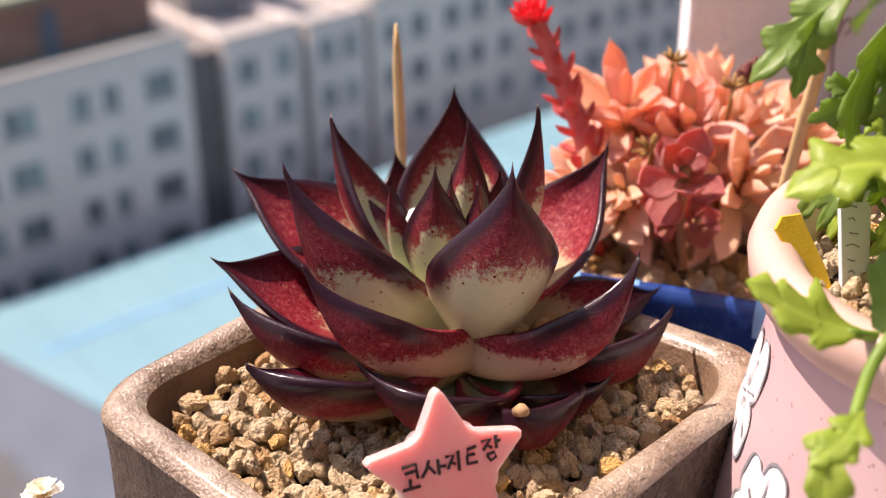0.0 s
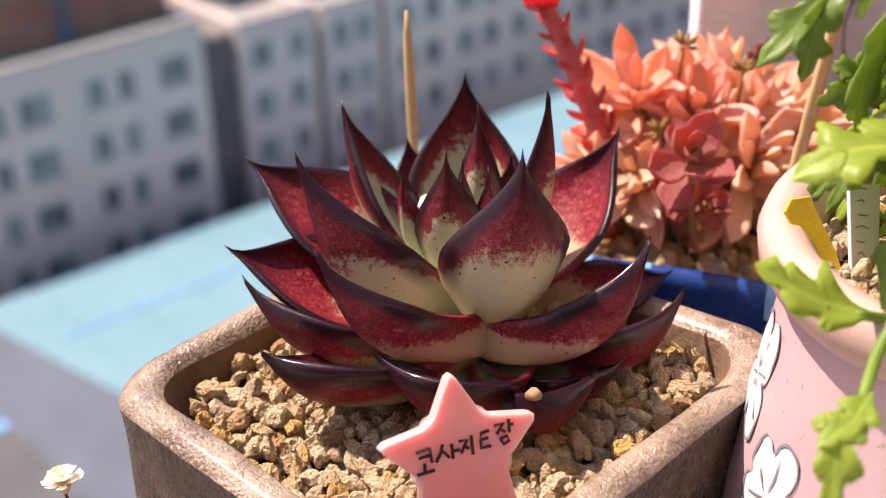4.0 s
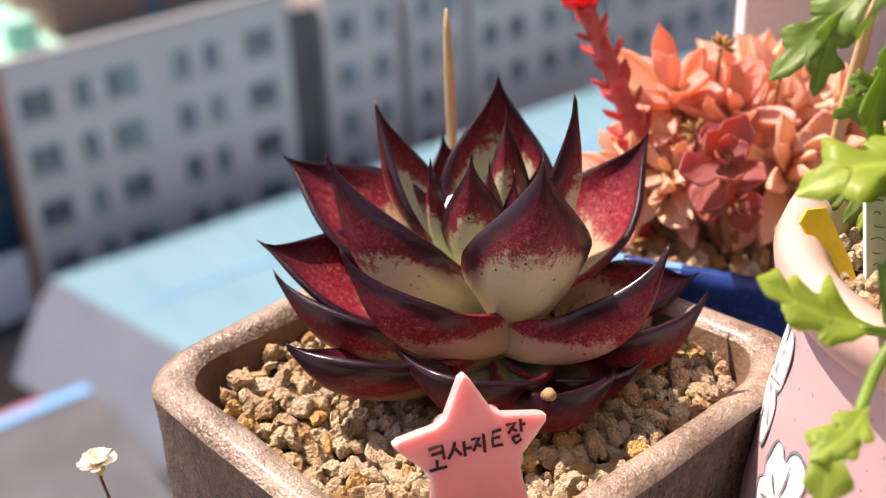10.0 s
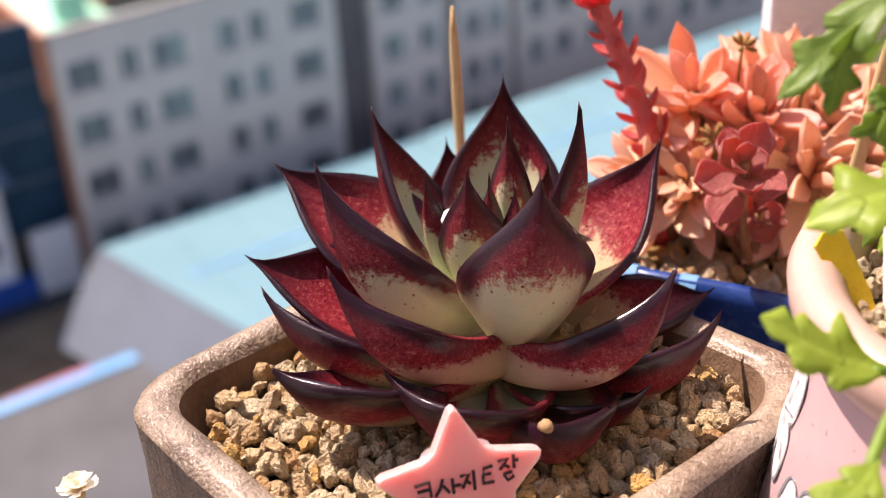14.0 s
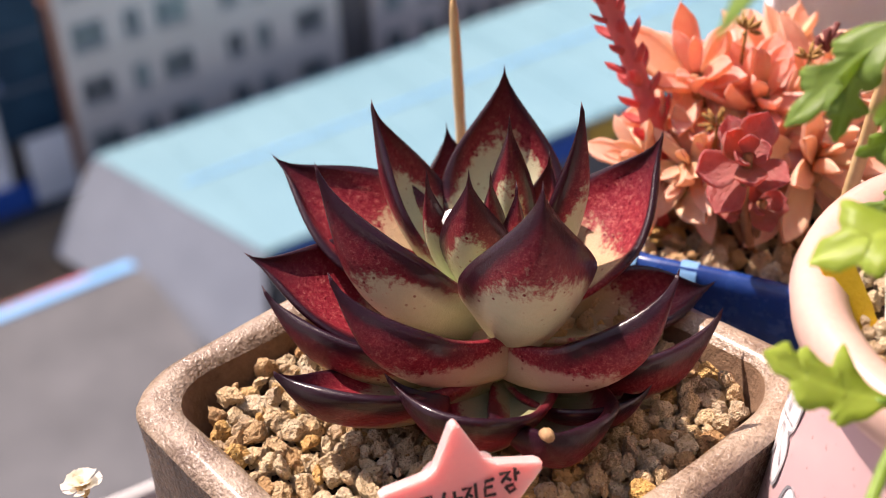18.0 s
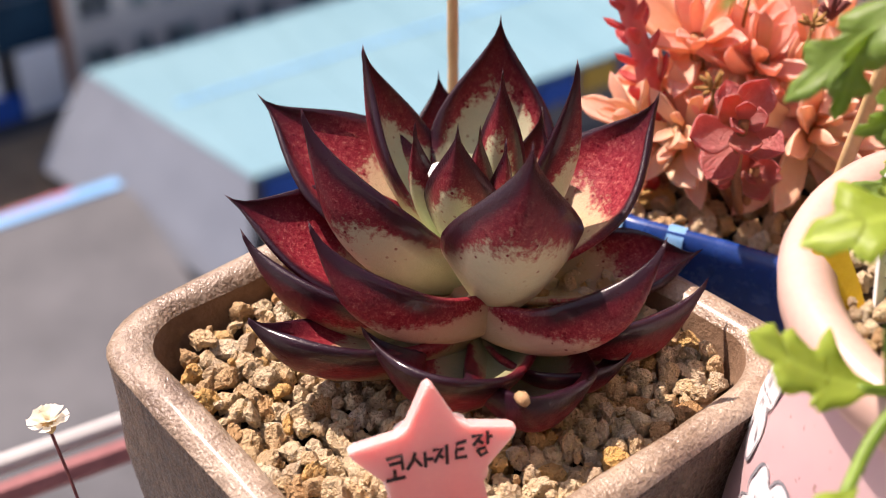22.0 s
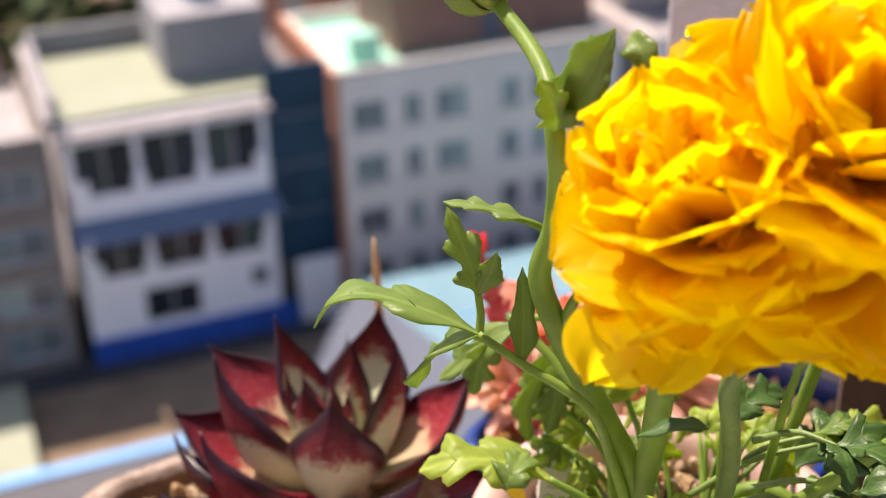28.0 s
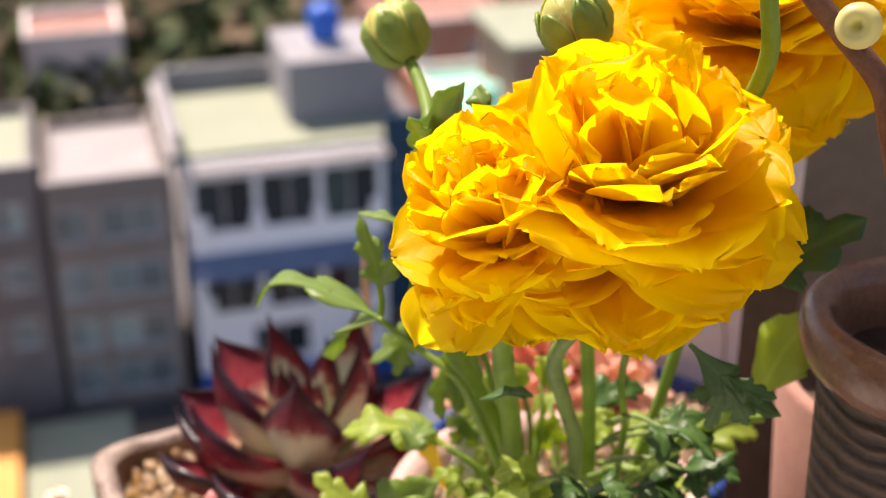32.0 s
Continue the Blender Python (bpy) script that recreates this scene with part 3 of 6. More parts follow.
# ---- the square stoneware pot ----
# Body darker than the rim; shade on its sides is in the colour.
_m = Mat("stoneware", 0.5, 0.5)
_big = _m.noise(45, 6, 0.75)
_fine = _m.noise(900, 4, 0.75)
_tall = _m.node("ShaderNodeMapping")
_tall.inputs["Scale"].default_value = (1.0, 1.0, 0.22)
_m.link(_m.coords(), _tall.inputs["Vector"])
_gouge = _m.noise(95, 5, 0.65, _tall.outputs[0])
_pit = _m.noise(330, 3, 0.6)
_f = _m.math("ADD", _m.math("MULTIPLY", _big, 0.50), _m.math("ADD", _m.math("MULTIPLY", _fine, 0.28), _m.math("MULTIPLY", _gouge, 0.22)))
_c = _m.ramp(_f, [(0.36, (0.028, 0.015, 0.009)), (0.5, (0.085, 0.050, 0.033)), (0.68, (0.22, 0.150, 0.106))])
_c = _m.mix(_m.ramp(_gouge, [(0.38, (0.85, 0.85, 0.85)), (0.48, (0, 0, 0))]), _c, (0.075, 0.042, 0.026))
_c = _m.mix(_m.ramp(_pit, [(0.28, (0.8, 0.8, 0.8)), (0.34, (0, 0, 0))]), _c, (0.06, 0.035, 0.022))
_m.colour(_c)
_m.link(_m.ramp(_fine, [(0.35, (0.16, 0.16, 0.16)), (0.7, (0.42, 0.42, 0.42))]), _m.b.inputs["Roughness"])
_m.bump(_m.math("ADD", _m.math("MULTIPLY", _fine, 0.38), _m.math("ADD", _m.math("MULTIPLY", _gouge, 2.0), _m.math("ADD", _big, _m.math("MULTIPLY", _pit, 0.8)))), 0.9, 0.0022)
M_STONEWARE_SHADED = _m.m
# Rim tone kept lighter for its lit top; the gloss is its own.
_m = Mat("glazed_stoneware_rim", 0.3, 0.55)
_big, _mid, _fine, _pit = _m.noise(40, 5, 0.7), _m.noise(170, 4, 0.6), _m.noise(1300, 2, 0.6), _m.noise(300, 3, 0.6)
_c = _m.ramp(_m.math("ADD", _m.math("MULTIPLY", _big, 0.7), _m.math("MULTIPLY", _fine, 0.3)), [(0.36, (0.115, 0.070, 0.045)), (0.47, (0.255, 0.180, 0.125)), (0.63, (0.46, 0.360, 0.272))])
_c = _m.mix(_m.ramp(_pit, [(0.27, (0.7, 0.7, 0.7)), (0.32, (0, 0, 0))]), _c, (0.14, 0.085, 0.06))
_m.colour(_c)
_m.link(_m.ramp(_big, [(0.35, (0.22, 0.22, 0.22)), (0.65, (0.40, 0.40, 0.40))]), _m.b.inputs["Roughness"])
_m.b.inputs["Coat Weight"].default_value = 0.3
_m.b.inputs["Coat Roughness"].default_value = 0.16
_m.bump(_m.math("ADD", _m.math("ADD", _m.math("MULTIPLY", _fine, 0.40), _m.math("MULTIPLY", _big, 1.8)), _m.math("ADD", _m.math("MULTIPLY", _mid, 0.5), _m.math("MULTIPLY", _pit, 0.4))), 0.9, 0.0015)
M_POT_RIM_LIT = _m.m

TURN = radians(-48.5)
MID = (-0.0092, -0.0205)


def square_ring(half, r, n=7):
    """Points of a rounded square, anticlockwise."""
    out = []
    for q, (sx, sy) in enumerate(((1, 1), (-1, 1), (-1, -1), (1, -1))):
        for k in range(n):
            a = (q + k / (n - 1)) * math.pi / 2
            out.append((sx * (half - r) + r * math.cos(a), sy * (half - r) + r * math.sin(a)))
        if q < 4:
            x1, y1 = out[-1]
            nx, ny = ((-1, 1), (-1, -1), (1, -1), (1, 1))[q]
            a = (q + 1) * math.pi / 2
            x2, y2 = nx * (half - r) + r * math.cos(a), ny * (half - r) + r * math.sin(a)
            for s in (0.25, 0.5, 0.75):
                out.append((x1 + (x2 - x1) * s, y1 + (y2 - y1) * s))
    return out


OBLONG = (0.916, 0.995, 0.0048, -0.0001)


def oblong(x, y):
    """The stoneware pot is longer than wide, and off its middle."""
    return x * OBLONG[0] + OBLONG[2], y * OBLONG[1] + OBLONG[3]


def sag(x, y):
    """How far the rim sinks towards its far corner."""
    return -0.0045 * min(1.0, max(0.0, (y - 0.015) / 0.05)) * min(1.0, max(0.0, (0.052 - x) / 0.036))


def square_pot(profile, seed=0, wob=0.0021, caps=True, warp=False):
    bm = bmesh.new()
    rings = []
    for half, r, z in profile:
        ring = []
        for x, y in square_ring(half, r):
            k = noise.noise((x * 40 + seed, y * 40, z * 30)) * wob
            d = math.hypot(x, y)
            lift = noise.noise((x * 28 + 5, y * 28 + seed, 0)) * wob * 1.6 if z > 0 else 0
            x, y = x * (1 + k / d), y * (1 + k / d)
            if warp:
                x, y = oblong(x, y)
                lift += sag(x, y) if z > -0.03 else 0
            ring.append(bm.verts.new((x, y, z + lift)))
        rings.append(ring)
    n = len(rings[0])
    for a, b in zip(rings, rings[1:]):
        for i in range(n):
            bm.faces.new((a[i], a[(i + 1) % n], b[(i + 1) % n], b[i]))
    if caps:
        bm.faces.new(rings[0][::-1])
        bm.faces.new(rings[-1])
    return bm


M_POT_POSE = FRAME @ Matrix.LocRotScale((*MID, 0), Euler((0, 0, TURN)), None)
pot = thing("square_pot", "rough brown stoneware pot with a thick rounded rim", "plant pot", m=M_POT_POSE)
prof = [(0.047, 0.011, BASE), (0.052, 0.012, BASE + 0.004), (0.0560, 0.0140, -0.04), (0.0574, 0.0148, -0.02), (0.0580, 0.0154, -0.004), (0.0582, 0.0156, 0.003),
        (0.0583, 0.0156, 0.0066), (0.0572, 0.0150, 0.0084), (0.0545, 0.0142, 0.0094), (0.0516, 0.0134, 0.0090), (0.0497, 0.0126, 0.0068), (0.0486, 0.0120, 0.001), (0.0472, 0.0115, -0.010), (0.045, 0.011, -0.016)]
part("body", square_pot(prof[:7], 3, caps=False, warp=True), M_STONEWARE_SHADED, pot, smooth=True)
part("rim", square_pot(prof[6:11], 3, caps=False, warp=True), M_POT_RIM_LIT, pot, "smooth rounded rim with a thin glaze", smooth=True)
part("inner_wall", square_pot(prof[10:], 3, caps=False, warp=True), grainy("raw_clay", (0.13, 0.072, 0.042), (0.27, 0.165, 0.10), 90, 0.85, 7, 0.5, 0.0012), pot, "raw brown clay inside", smooth=True)
part("underside", square_pot([(0.045, 0.014, BASE - 0.0003), (0.045, 0.014, BASE + 0.001)], 3, 0.0, warp=True), M_STONEWARE_SHADED, pot)
part("soil", square_pot([(0.0455, 0.012, -0.0105), (0.0455, 0.012, -0.0068)], 1, 0.0004, warp=True), grainy("dark_potting_soil", (0.03, 0.02, 0.013), (0.09, 0.06, 0.04), 180, 0.95, 6, 0.6, 0.002), pot)

# ---- gravel ----
def stone_material(name, stops, rnd):
    m = Mat(name, 0.85, 0.3)
    c = m.ramp(m.random() if rnd else m.island(), stops)
    k = 1.0 if rnd else 330.0
    n1, n2, n3 = m.noise(1.1 * k, 6, 0.75), m.noise(3.4 * k, 5, 0.75), m.noise(4.2 * k, 3, 0.6)
    c = m.mix(m.ramp(n1, [(0.36, (0.55, 0.55, 0.55)), (0.56, (0, 0, 0))]), c, (0.62, 0.36, 0.16))
    c = m.mix(m.ramp(n2, [(0.34, (0.35, 0.35, 0.35)), (0.44, (0, 0, 0))]), c, (0.62, 0.42, 0.25))
    c = m.mix(m.ramp(n3, [(0.30, (0.9, 0.9, 0.9)), (0.36, (0, 0, 0))]), c, (0.12, 0.075, 0.05))
    m.colour(c)
    m.bump(m.math("ADD", m.math("ADD", n1, n2), m.math("MULTIPLY", n3, 1.5)), 1.0, 0.0014)
    return m.m


STOPS = [(0.0, (0.60, 0.33, 0.14)), (0.14, (0.82, 0.59, 0.34)), (0.36, (0.93, 0.75, 0.49)), (0.50, (0.70, 0.45, 0.23)), (0.60, (0.84, 0.50, 0.16)), (0.68, (0.90, 0.71, 0.45)), (0.82, (0.66, 0.50, 0.34)), (0.92, (0.94, 0.80, 0.57)), (1.0, (0.80, 0.57, 0.31))]
M_PEBBLE = stone_material("porous_pebble", STOPS, True)
M_GRIT = stone_material("porous_grit", STOPS, False)


def rock(seed, fine=3):
    """A rough, angular, porous stone."""
    r = random.Random(seed * 13 + 1)
    bm = bmesh.new()
    bmesh.ops.create_icosphere(bm, subdivisions=fine, radius=1.0)
    sx, sy, sz = r.uniform(0.95, 1.45), r.uniform(0.75, 1.05), r.uniform(0.65, 0.95)
    cuts = [(Vector((r.gauss(0, 1), r.gauss(0, 1), r.gauss(0, 1))).normalized(), r.uniform(0.52, 0.86)) for _ in range(10)]
    k = Vector((seed * 3.7, 1.3, 0))
    for v in bm.verts:
        d = v.co.copy()
        for n, h in cuts:
            e = d.dot(n) - h
            if e > 0:
                d -= n * e * 0.92
        pit = max(0.0, noise.noise(v.co * 4.6 + k * 2) - 0.22)
        d *= 1.08 + 0.22 * noise.noise(v.co * 1.7 + k) + 0.15 * noise.noise(v.co * 3.9 + k) + 0.13 * noise.noise(v.co * 8.0 + k) - 0.46 * pit
        v.co = Vector((d.x * sx, d.y * sy, d.z * sz))
    return bm


ROCKS = [mesh_of("pebble", rock(i), M_PEBBLE, False) for i in range(20)]
CHIPS = []
for i in range(12):
    b = rock(40 + i, 2)
    CHIPS.append(([v.co.copy() for v in b.verts], [[v.index for v in f.verts] for f in b.faces]))
    b.free()


def scatter(parent, spots, big, rng, name="pebble"):
    for x, y, z, r in spots:
        m = Matrix.LocRotScale((x, y, z), Euler((rng.uniform(0, 6), rng.uniform(0, 6), rng.uniform(0, 6))), (r * rng.uniform(0.85, 1.15), r, r))
        part(name, ROCKS[rng.randrange(len(ROCKS))], None, parent, m=m)


def grit(parent, spots, rng, name="small_grit"):
    """Small broken stones joined into one mesh."""
    verts, faces = [], []
    for x, y, z, r in spots:
        co, polys = CHIPS[rng.randrange(len(CHIPS))]
        m = Matrix.LocRotScale((x, y, z), Euler((rng.uniform(0, 6), rng.uniform(0, 6), rng.uniform(0, 6))), (r * rng.uniform(0.85, 1.2), r, r))
        n = len(verts)
        verts += [m @ c for c in co]
        faces += [[n + k for k in q] for q in polys]
    me = bpy.data.meshes.new(name)
    me.from_pydata(verts, [], faces)
    me.materials.append(M_GRIT)
    return part(name, me, None, parent, kind="stuff")


def strew(inside, extent, n, r0, r1, z, rng, gap=0.8):
    """Stones that hardly overlap, largest first."""
    out, tries = [], 0
    sizes = sorted((rng.uniform(r0, r1) for _ in range(n)), reverse=True)
    cell = {}
    for r in sizes:
        for _ in range(40):
            x, y = rng.uniform(-extent, extent), rng.uniform(-extent, extent)
            if not inside(x, y):
                continue
            i, j = int(x // 0.008), int(y // 0.008)
            near = [s for a in (-1, 0, 1) for b in (-1, 0, 1) for s in cell.get((i + a, j + b), ())]
            if all((x - s[0]) ** 2 + (y - s[1]) ** 2 > ((r + s[3]) * gap) ** 2 for s in near):
                s = (x, y, z + rng.uniform(-0.0014, 0.0022) + noise.noise((x * 40, y * 40, 3)) * 0.0015, r)
                out.append(s)
                cell.setdefault((i, j), []).append(s)
                break
    return out


def in_square(x, y, h=0.0460, r=0.014):
    x, y = abs(x), abs(y)
    return x < h and y < h and (x < h - r or y < h - r or math.hypot(x - h + r, y - h + r) < r)


rng = random.Random(11)
bed = thing("gravel_bed", "pale yellow porous pebbles filling the stoneware pot", "gravel", m=M_POT_POSE)
spots = strew(in_square, 0.0465, 3000, 0.0009, 0.0029, -0.0002, rng, 0.74)
spots = sorted(((*oblong(x, y), z + 0.06 * y + 0.07 * max(0.0, -x - 0.005), r) for x, y, z, r in spots), key=lambda s: -s[3])
scatter(bed, spots[:290], True, rng)
grit(bed, spots[290:] + [(*oblong(s[0], s[1]), s[2] - 0.003 + 0.06 * s[1], s[3]) for s in strew(in_square, 0.046, 900, 0.0014, 0.0024, -0.0014, rng)], rng)

# ---- the dark red rosette ----
def rosette_leaf_material(name, start, dark, pale=(0.49, 0.56, 0.37), power=5.0, weight=0.34, tone=1.0, glow=0.12, blush=0.0):
    """Pale green at the foot, wine red towards the tip and dark at the margins, with a ragged border and dots."""
    m = Mat(name, 0.32, 0.16)
    uv = m.t.nodes.new("ShaderNodeUVMap")
    sep = m.t.nodes.new("ShaderNodeSeparateXYZ")
    m.link(uv.outputs[0], sep.inputs[0])
    across = m.math("ABSOLUTE", m.math("SUBTRACT", m.math("MULTIPLY", sep.outputs[0], 2.0), 1.0))
    along = sep.outputs[1]
    n1, n2, n3 = m.noise(300, 4, 0.65), m.noise(900, 3, 0.7), m.noise(2600, 2, 0.6)
    rag = m.math("ADD", m.math("MULTIPLY", m.math("SUBTRACT", n1, 0.5), 0.30), m.math("MULTIPLY", m.math("SUBTRACT", n2, 0.5), 0.24))
    edge = m.math("POWER", across, power)
    red = m.math("ADD", m.math("ADD", along, rag), m.math("MULTIPLY", edge, weight))
    f = m.math("MULTIPLY", m.math("SUBTRACT", red, start), 14.0, clamp=True)
    tipd = m.math("MULTIPLY", m.math("SUBTRACT", m.math("ADD", m.math("ADD", along, m.math("MULTIPLY", rag, 0.35)), m.math("MULTIPLY", m.math("POWER", across, 3.0), 0.26)), dark - 0.10), 3.0, clamp=True)
    rim = m.math("MULTIPLY", m.math("MULTIPLY", m.math("SUBTRACT", m.math("ADD", across, m.math("MULTIPLY", rag, 0.12)), 0.72), 5.0, clamp=True), m.math("MULTIPLY", m.math("SUBTRACT", along, 0.22), 4.0, clamp=True))
    f2 = m.math("MAXIMUM", tipd, rim)
    dots = m.node("ShaderNodeTexVoronoi", Scale=420.0)
    m.link(m.coords(), dots.inputs["Vector"])
    dot = m.ramp(m.math("ADD", dots.outputs["Distance"], m.math("MULTIPLY", n2, 0.1)), [(0.17, (1, 1, 1)), (0.23, (0, 0, 0))])
    near = m.math("MULTIPLY", m.math("SUBTRACT", red, start - 0.20), 5.0, clamp=True)
    redc = m.ramp(m.math("ADD", m.math("MULTIPLY", n2, 0.6), m.math("MULTIPLY", n3, 0.4)), [(q, tuple(tone * v for v in col)) for q, col in ((0.34, (0.15, 0.009, 0.018)), (0.50, (0.25, 0.022, 0.034)), (0.60, (0.37, 0.072, 0.072)), (0.72, (0.62, 0.30, 0.23)))])
    foot = m.math("SUBTRACT", 1.0, m.math("MULTIPLY", along, 2.2, clamp=True))
    palec = m.ramp(n1, [(0.3, tuple(0.86 * q for q in pale)), (0.7, pale)])
    # Greener at the foot, and darkened there for the shade between leaves.
    palec = m.mix(m.math("MULTIPLY", foot, 0.40), palec, (0.30, 0.36, 0.14))
    palec = m.mix(m.math("ADD", blush, m.math("MULTIPLY", near, 0.22)), palec, (0.52, 0.16, 0.13))
    c = m.mix(f, palec, redc)
    c = m.mix(m.math("MULTIPLY", dot, near), c, (0.13, 0.006, 0.014))
    c = m.mix(f2, c, (0.020, 0.005, 0.011))
    m.colour(c)
    m.link(m.math("ADD", 0.10, m.math("MULTIPLY", rim, 0.42)), m.b.inputs["Coat Weight"])
    m.b.inputs["Coat Roughness"].default_value = 0.15
    m.link(m.ramp(n2, [(0.3, (0.26, 0.26, 0.26)), (0.7, (0.44, 0.44, 0.44))]), m.b.inputs["Roughness"])
    m.bump(m.math("ADD", n2, n3), 0.5, 0.0003)
    m.thin((0.55, 0.06, 0.05), glow)
    return m.m


M_LEAF_IN = rosette_leaf_material("rosette_leaf_inner", 0.67, 0.76, (0.58, 0.64, 0.40), 2.6, 0.36)
M_LEAF_FACE = rosette_leaf_material("rosette_leaf_face", 0.68, 0.76, (0.60, 0.64, 0.42), 2.4, 0.42)
M_LEAF_MID = rosette_leaf_material("rosette_leaf_middle", 0.61, 0.71, (0.58, 0.63, 0.42))
M_LEAF_OUT = rosette_leaf_material("rosette_leaf_outer", 0.54, 0.73, (0.60, 0.49, 0.35), 2.2, 0.50, blush=0.15)
# Lowest leaves: shade under the rosette is put into darker pale and red tones.
M_LEAF_LOW_SHADED = rosette_leaf_material("rosette_leaf_lowest_shaded", 0.60, 0.74, (0.27, 0.25, 0.15), 1.8, 0.50, 0.8, 0.03)
M_LEAF_RED = rosette_leaf_material("rosette_leaf_red", 0.42, 0.76, (0.55, 0.42, 0.26), tone=0.95, glow=0.10)


def leaf_mesh(base, ctrl, tip, width, cup=0.35, thick=0.0042, hint=None, rows=22, cols=12, spine=0.0024, wide=0.46, foot=0.62, sharp=1.75):
    """A thick keeled leaf with a channelled face and a fine spine, from foot to tip."""
    bm = bmesh.new()
    uvl = bm.loops.layers.uv.new("UVMap")
    base, ctrl, tip = Vector(base), Vector(ctrl), Vector(tip)
    inward = Vector((-tip.x, -tip.y, 0))
    hint = Vector(hint) if hint else (inward.normalized() * 0.9 + Vector((0, 0, 0.75)))
    pts = curve_points(base, ctrl, tip, rows)
    end = (pts[-1] - pts[-2]).normalized()
    length = sum((b - a).length for a, b in zip(pts, pts[1:]))
    rings, meta = [], []
    for i, p in enumerate(pts):
        s = i / rows
        t = (pts[min(i + 1, rows)] - pts[max(i - 1, 0)]).normalized()
        side = t.cross(hint).normalized()
        n = side.cross(t).normalized()
        if s < wide:
            w = foot + (1 - foot) * math.sin(s / wide * math.pi / 2)
        else:
            q = (s - wide) / (1 - wide)
            w = (1 - q ** sharp) * (1 - 0.52 * q ** 3) + 0.01 * (1 - q)
        w = max(w * width / 2, 0.0003)
        th = thick * min(1.0, 0.25 + w / (width / 2)) * (1 - 0.35 * s)
        ring, us = [], []
        lip = min(thick * 0.24, w * 0.22)
        for k in range(cols + 1):
            x = -1 + 2 * k / cols
            lift = cup * w * (x * x)
            roll = lip * (0.75 if abs(x) > 0.99 else 1.0 if abs(x) > 0.8 else 0.1)
            ring.append(p + side * (x * (w - lip * 0.6)) + n * (lift + th * 0.12 * (1 - x * x) + roll))
            us.append(0.5 + x / 2)
        ring.append(p + side * w + n * cup * w)
        us.append(1.0)
        for k in range(cols + 1):
            x = 1 - 2 * k / cols
            lift = cup * w * (x * x)
            ring.append(p + side * (x * (w - lip * 0.6)) + n * (lift - th * (1 - abs(x) ** 2.2) - lip * abs(x) ** 3))
            us.append(0.5 + x / 2)
        ring.append(p - side * w + n * cup * w)
        us.append(0.0)
        rings.append([bm.verts.new(c) for c in ring])
        meta.append((s, us))
    m = len(rings[0])
    for i in range(rows):
        for k in range(m):
            k2 = (k + 1) % m
            f = bm.faces.new((rings[i][k], rings[i][k2], rings[i + 1][k2], rings[i + 1][k]))
            f.smooth = True
            for lp, (ii, kk) in zip(f.loops, ((i, k), (i, k2), (i + 1, k2), (i + 1, k))):
                lp[uvl].uv = (meta[ii][1][kk], meta[ii][0])
    bm.faces.new(rings[0][::-1])
    apex = bm.verts.new(tip + end * spine)
    for k in range(m):
        f = bm.faces.new((rings[-1][k], rings[-1][(k + 1) % m], apex))
        for lp in f.loops:
            lp[uvl].uv = (0.5, 1.0)
    return bm


ech = thing("succulent_rosette", "dark red pointed succulent rosette with pale green leaf feet", "succulent", m=FRAME)


def leaf(tip, width, mat, foot=0.25, zfoot=0.008, low=0.30, reach=0.92, swing=(0, 0), base=None, ctrl=None, **kw):
    """One leaf of the rosette: it leaves the heart sideways and turns up to its tip."""
    tu, tv, tz = tip
    base = base or (tu * foot, tv * foot, zfoot)
    ctrl = ctrl or (tu * reach + swing[0], tv * reach + swing[1], zfoot + (tz - zfoot) * low)
    return part("leaf", leaf_mesh(base, ctrl, tip, width, **kw), mat, ech, smooth=True)


# heart
leaf((-0.0053, -0.0123, 0.0535), 0.0175, M_LEAF_IN, 0.1, 0.014, 0.42, 1.1, hint=(0.2, 1, 0.3))
leaf((-0.0142, -0.003, 0.0478), 0.0095, M_LEAF_IN, 0.3, 0.016, 0.4, 1.0, hint=(0.5, 1, 0.2))
leaf((0.0035, 0.008, 0.0545), 0.0120, M_LEAF_IN, 0.1, 0.014, 0.4, 1.1, hint=(0.3, 1, 0.2))
leaf((0.0036, 0.0100, 0.0520), 0.0095, M_LEAF_MID, 0.3, 0.016, 0.45, 1.0, hint=(0.2, 1, 0.2))
leaf((-0.0009, 0.0, 0.0453), 0.0065, M_LEAF_IN, 0.5, 0.018, 0.5, 1.0, hint=(0.3, 1, 0.2))
leaf((0.0045, -0.003, 0.0445), 0.006, M_LEAF_IN, 0.3, 0.018, 0.5, 1.0, hint=(-0.3, 1, 0.2))
leaf((0.0184, 0.0034, 0.0595), 0.0150, M_LEAF_FACE, 0.15, 0.011, 0.34, 1.05, hint=(-1, 0.6, 0.4))
# middle ring
leaf((0.009, -0.028, 0.0600), 0.0290, M_LEAF_MID, base=(0.003, -0.0140, 0.0165), ctrl=(0.0085, -0.0335, 0.030), hint=(-0.15, 1, 0.35), thick=0.006, cup=0.45)
leaf((-0.0368, -0.004, 0.0510), 0.0250, M_LEAF_MID, 0.06, 0.009, 0.22, 0.80, (0.004, -0.018), hint=(0.45, 1, 0.45), thick=0.005)
leaf((-0.0266, 0.0215, 0.0515), 0.0245, M_LEAF_FACE, 0.15, 0.011, 0.30, 0.85, hint=(0.9, -0.2, 0.5))
leaf((0.003, 0.0366, 0.0515), 0.0290, M_LEAF_FACE, 0.15, 0.010, 0.28, 1.0)
leaf((0.0375, 0.0195, 0.0425), 0.0310, M_LEAF_RED, 0.18, 0.009, 0.25, 0.85, hint=(-0.7, -0.35, 0.8))
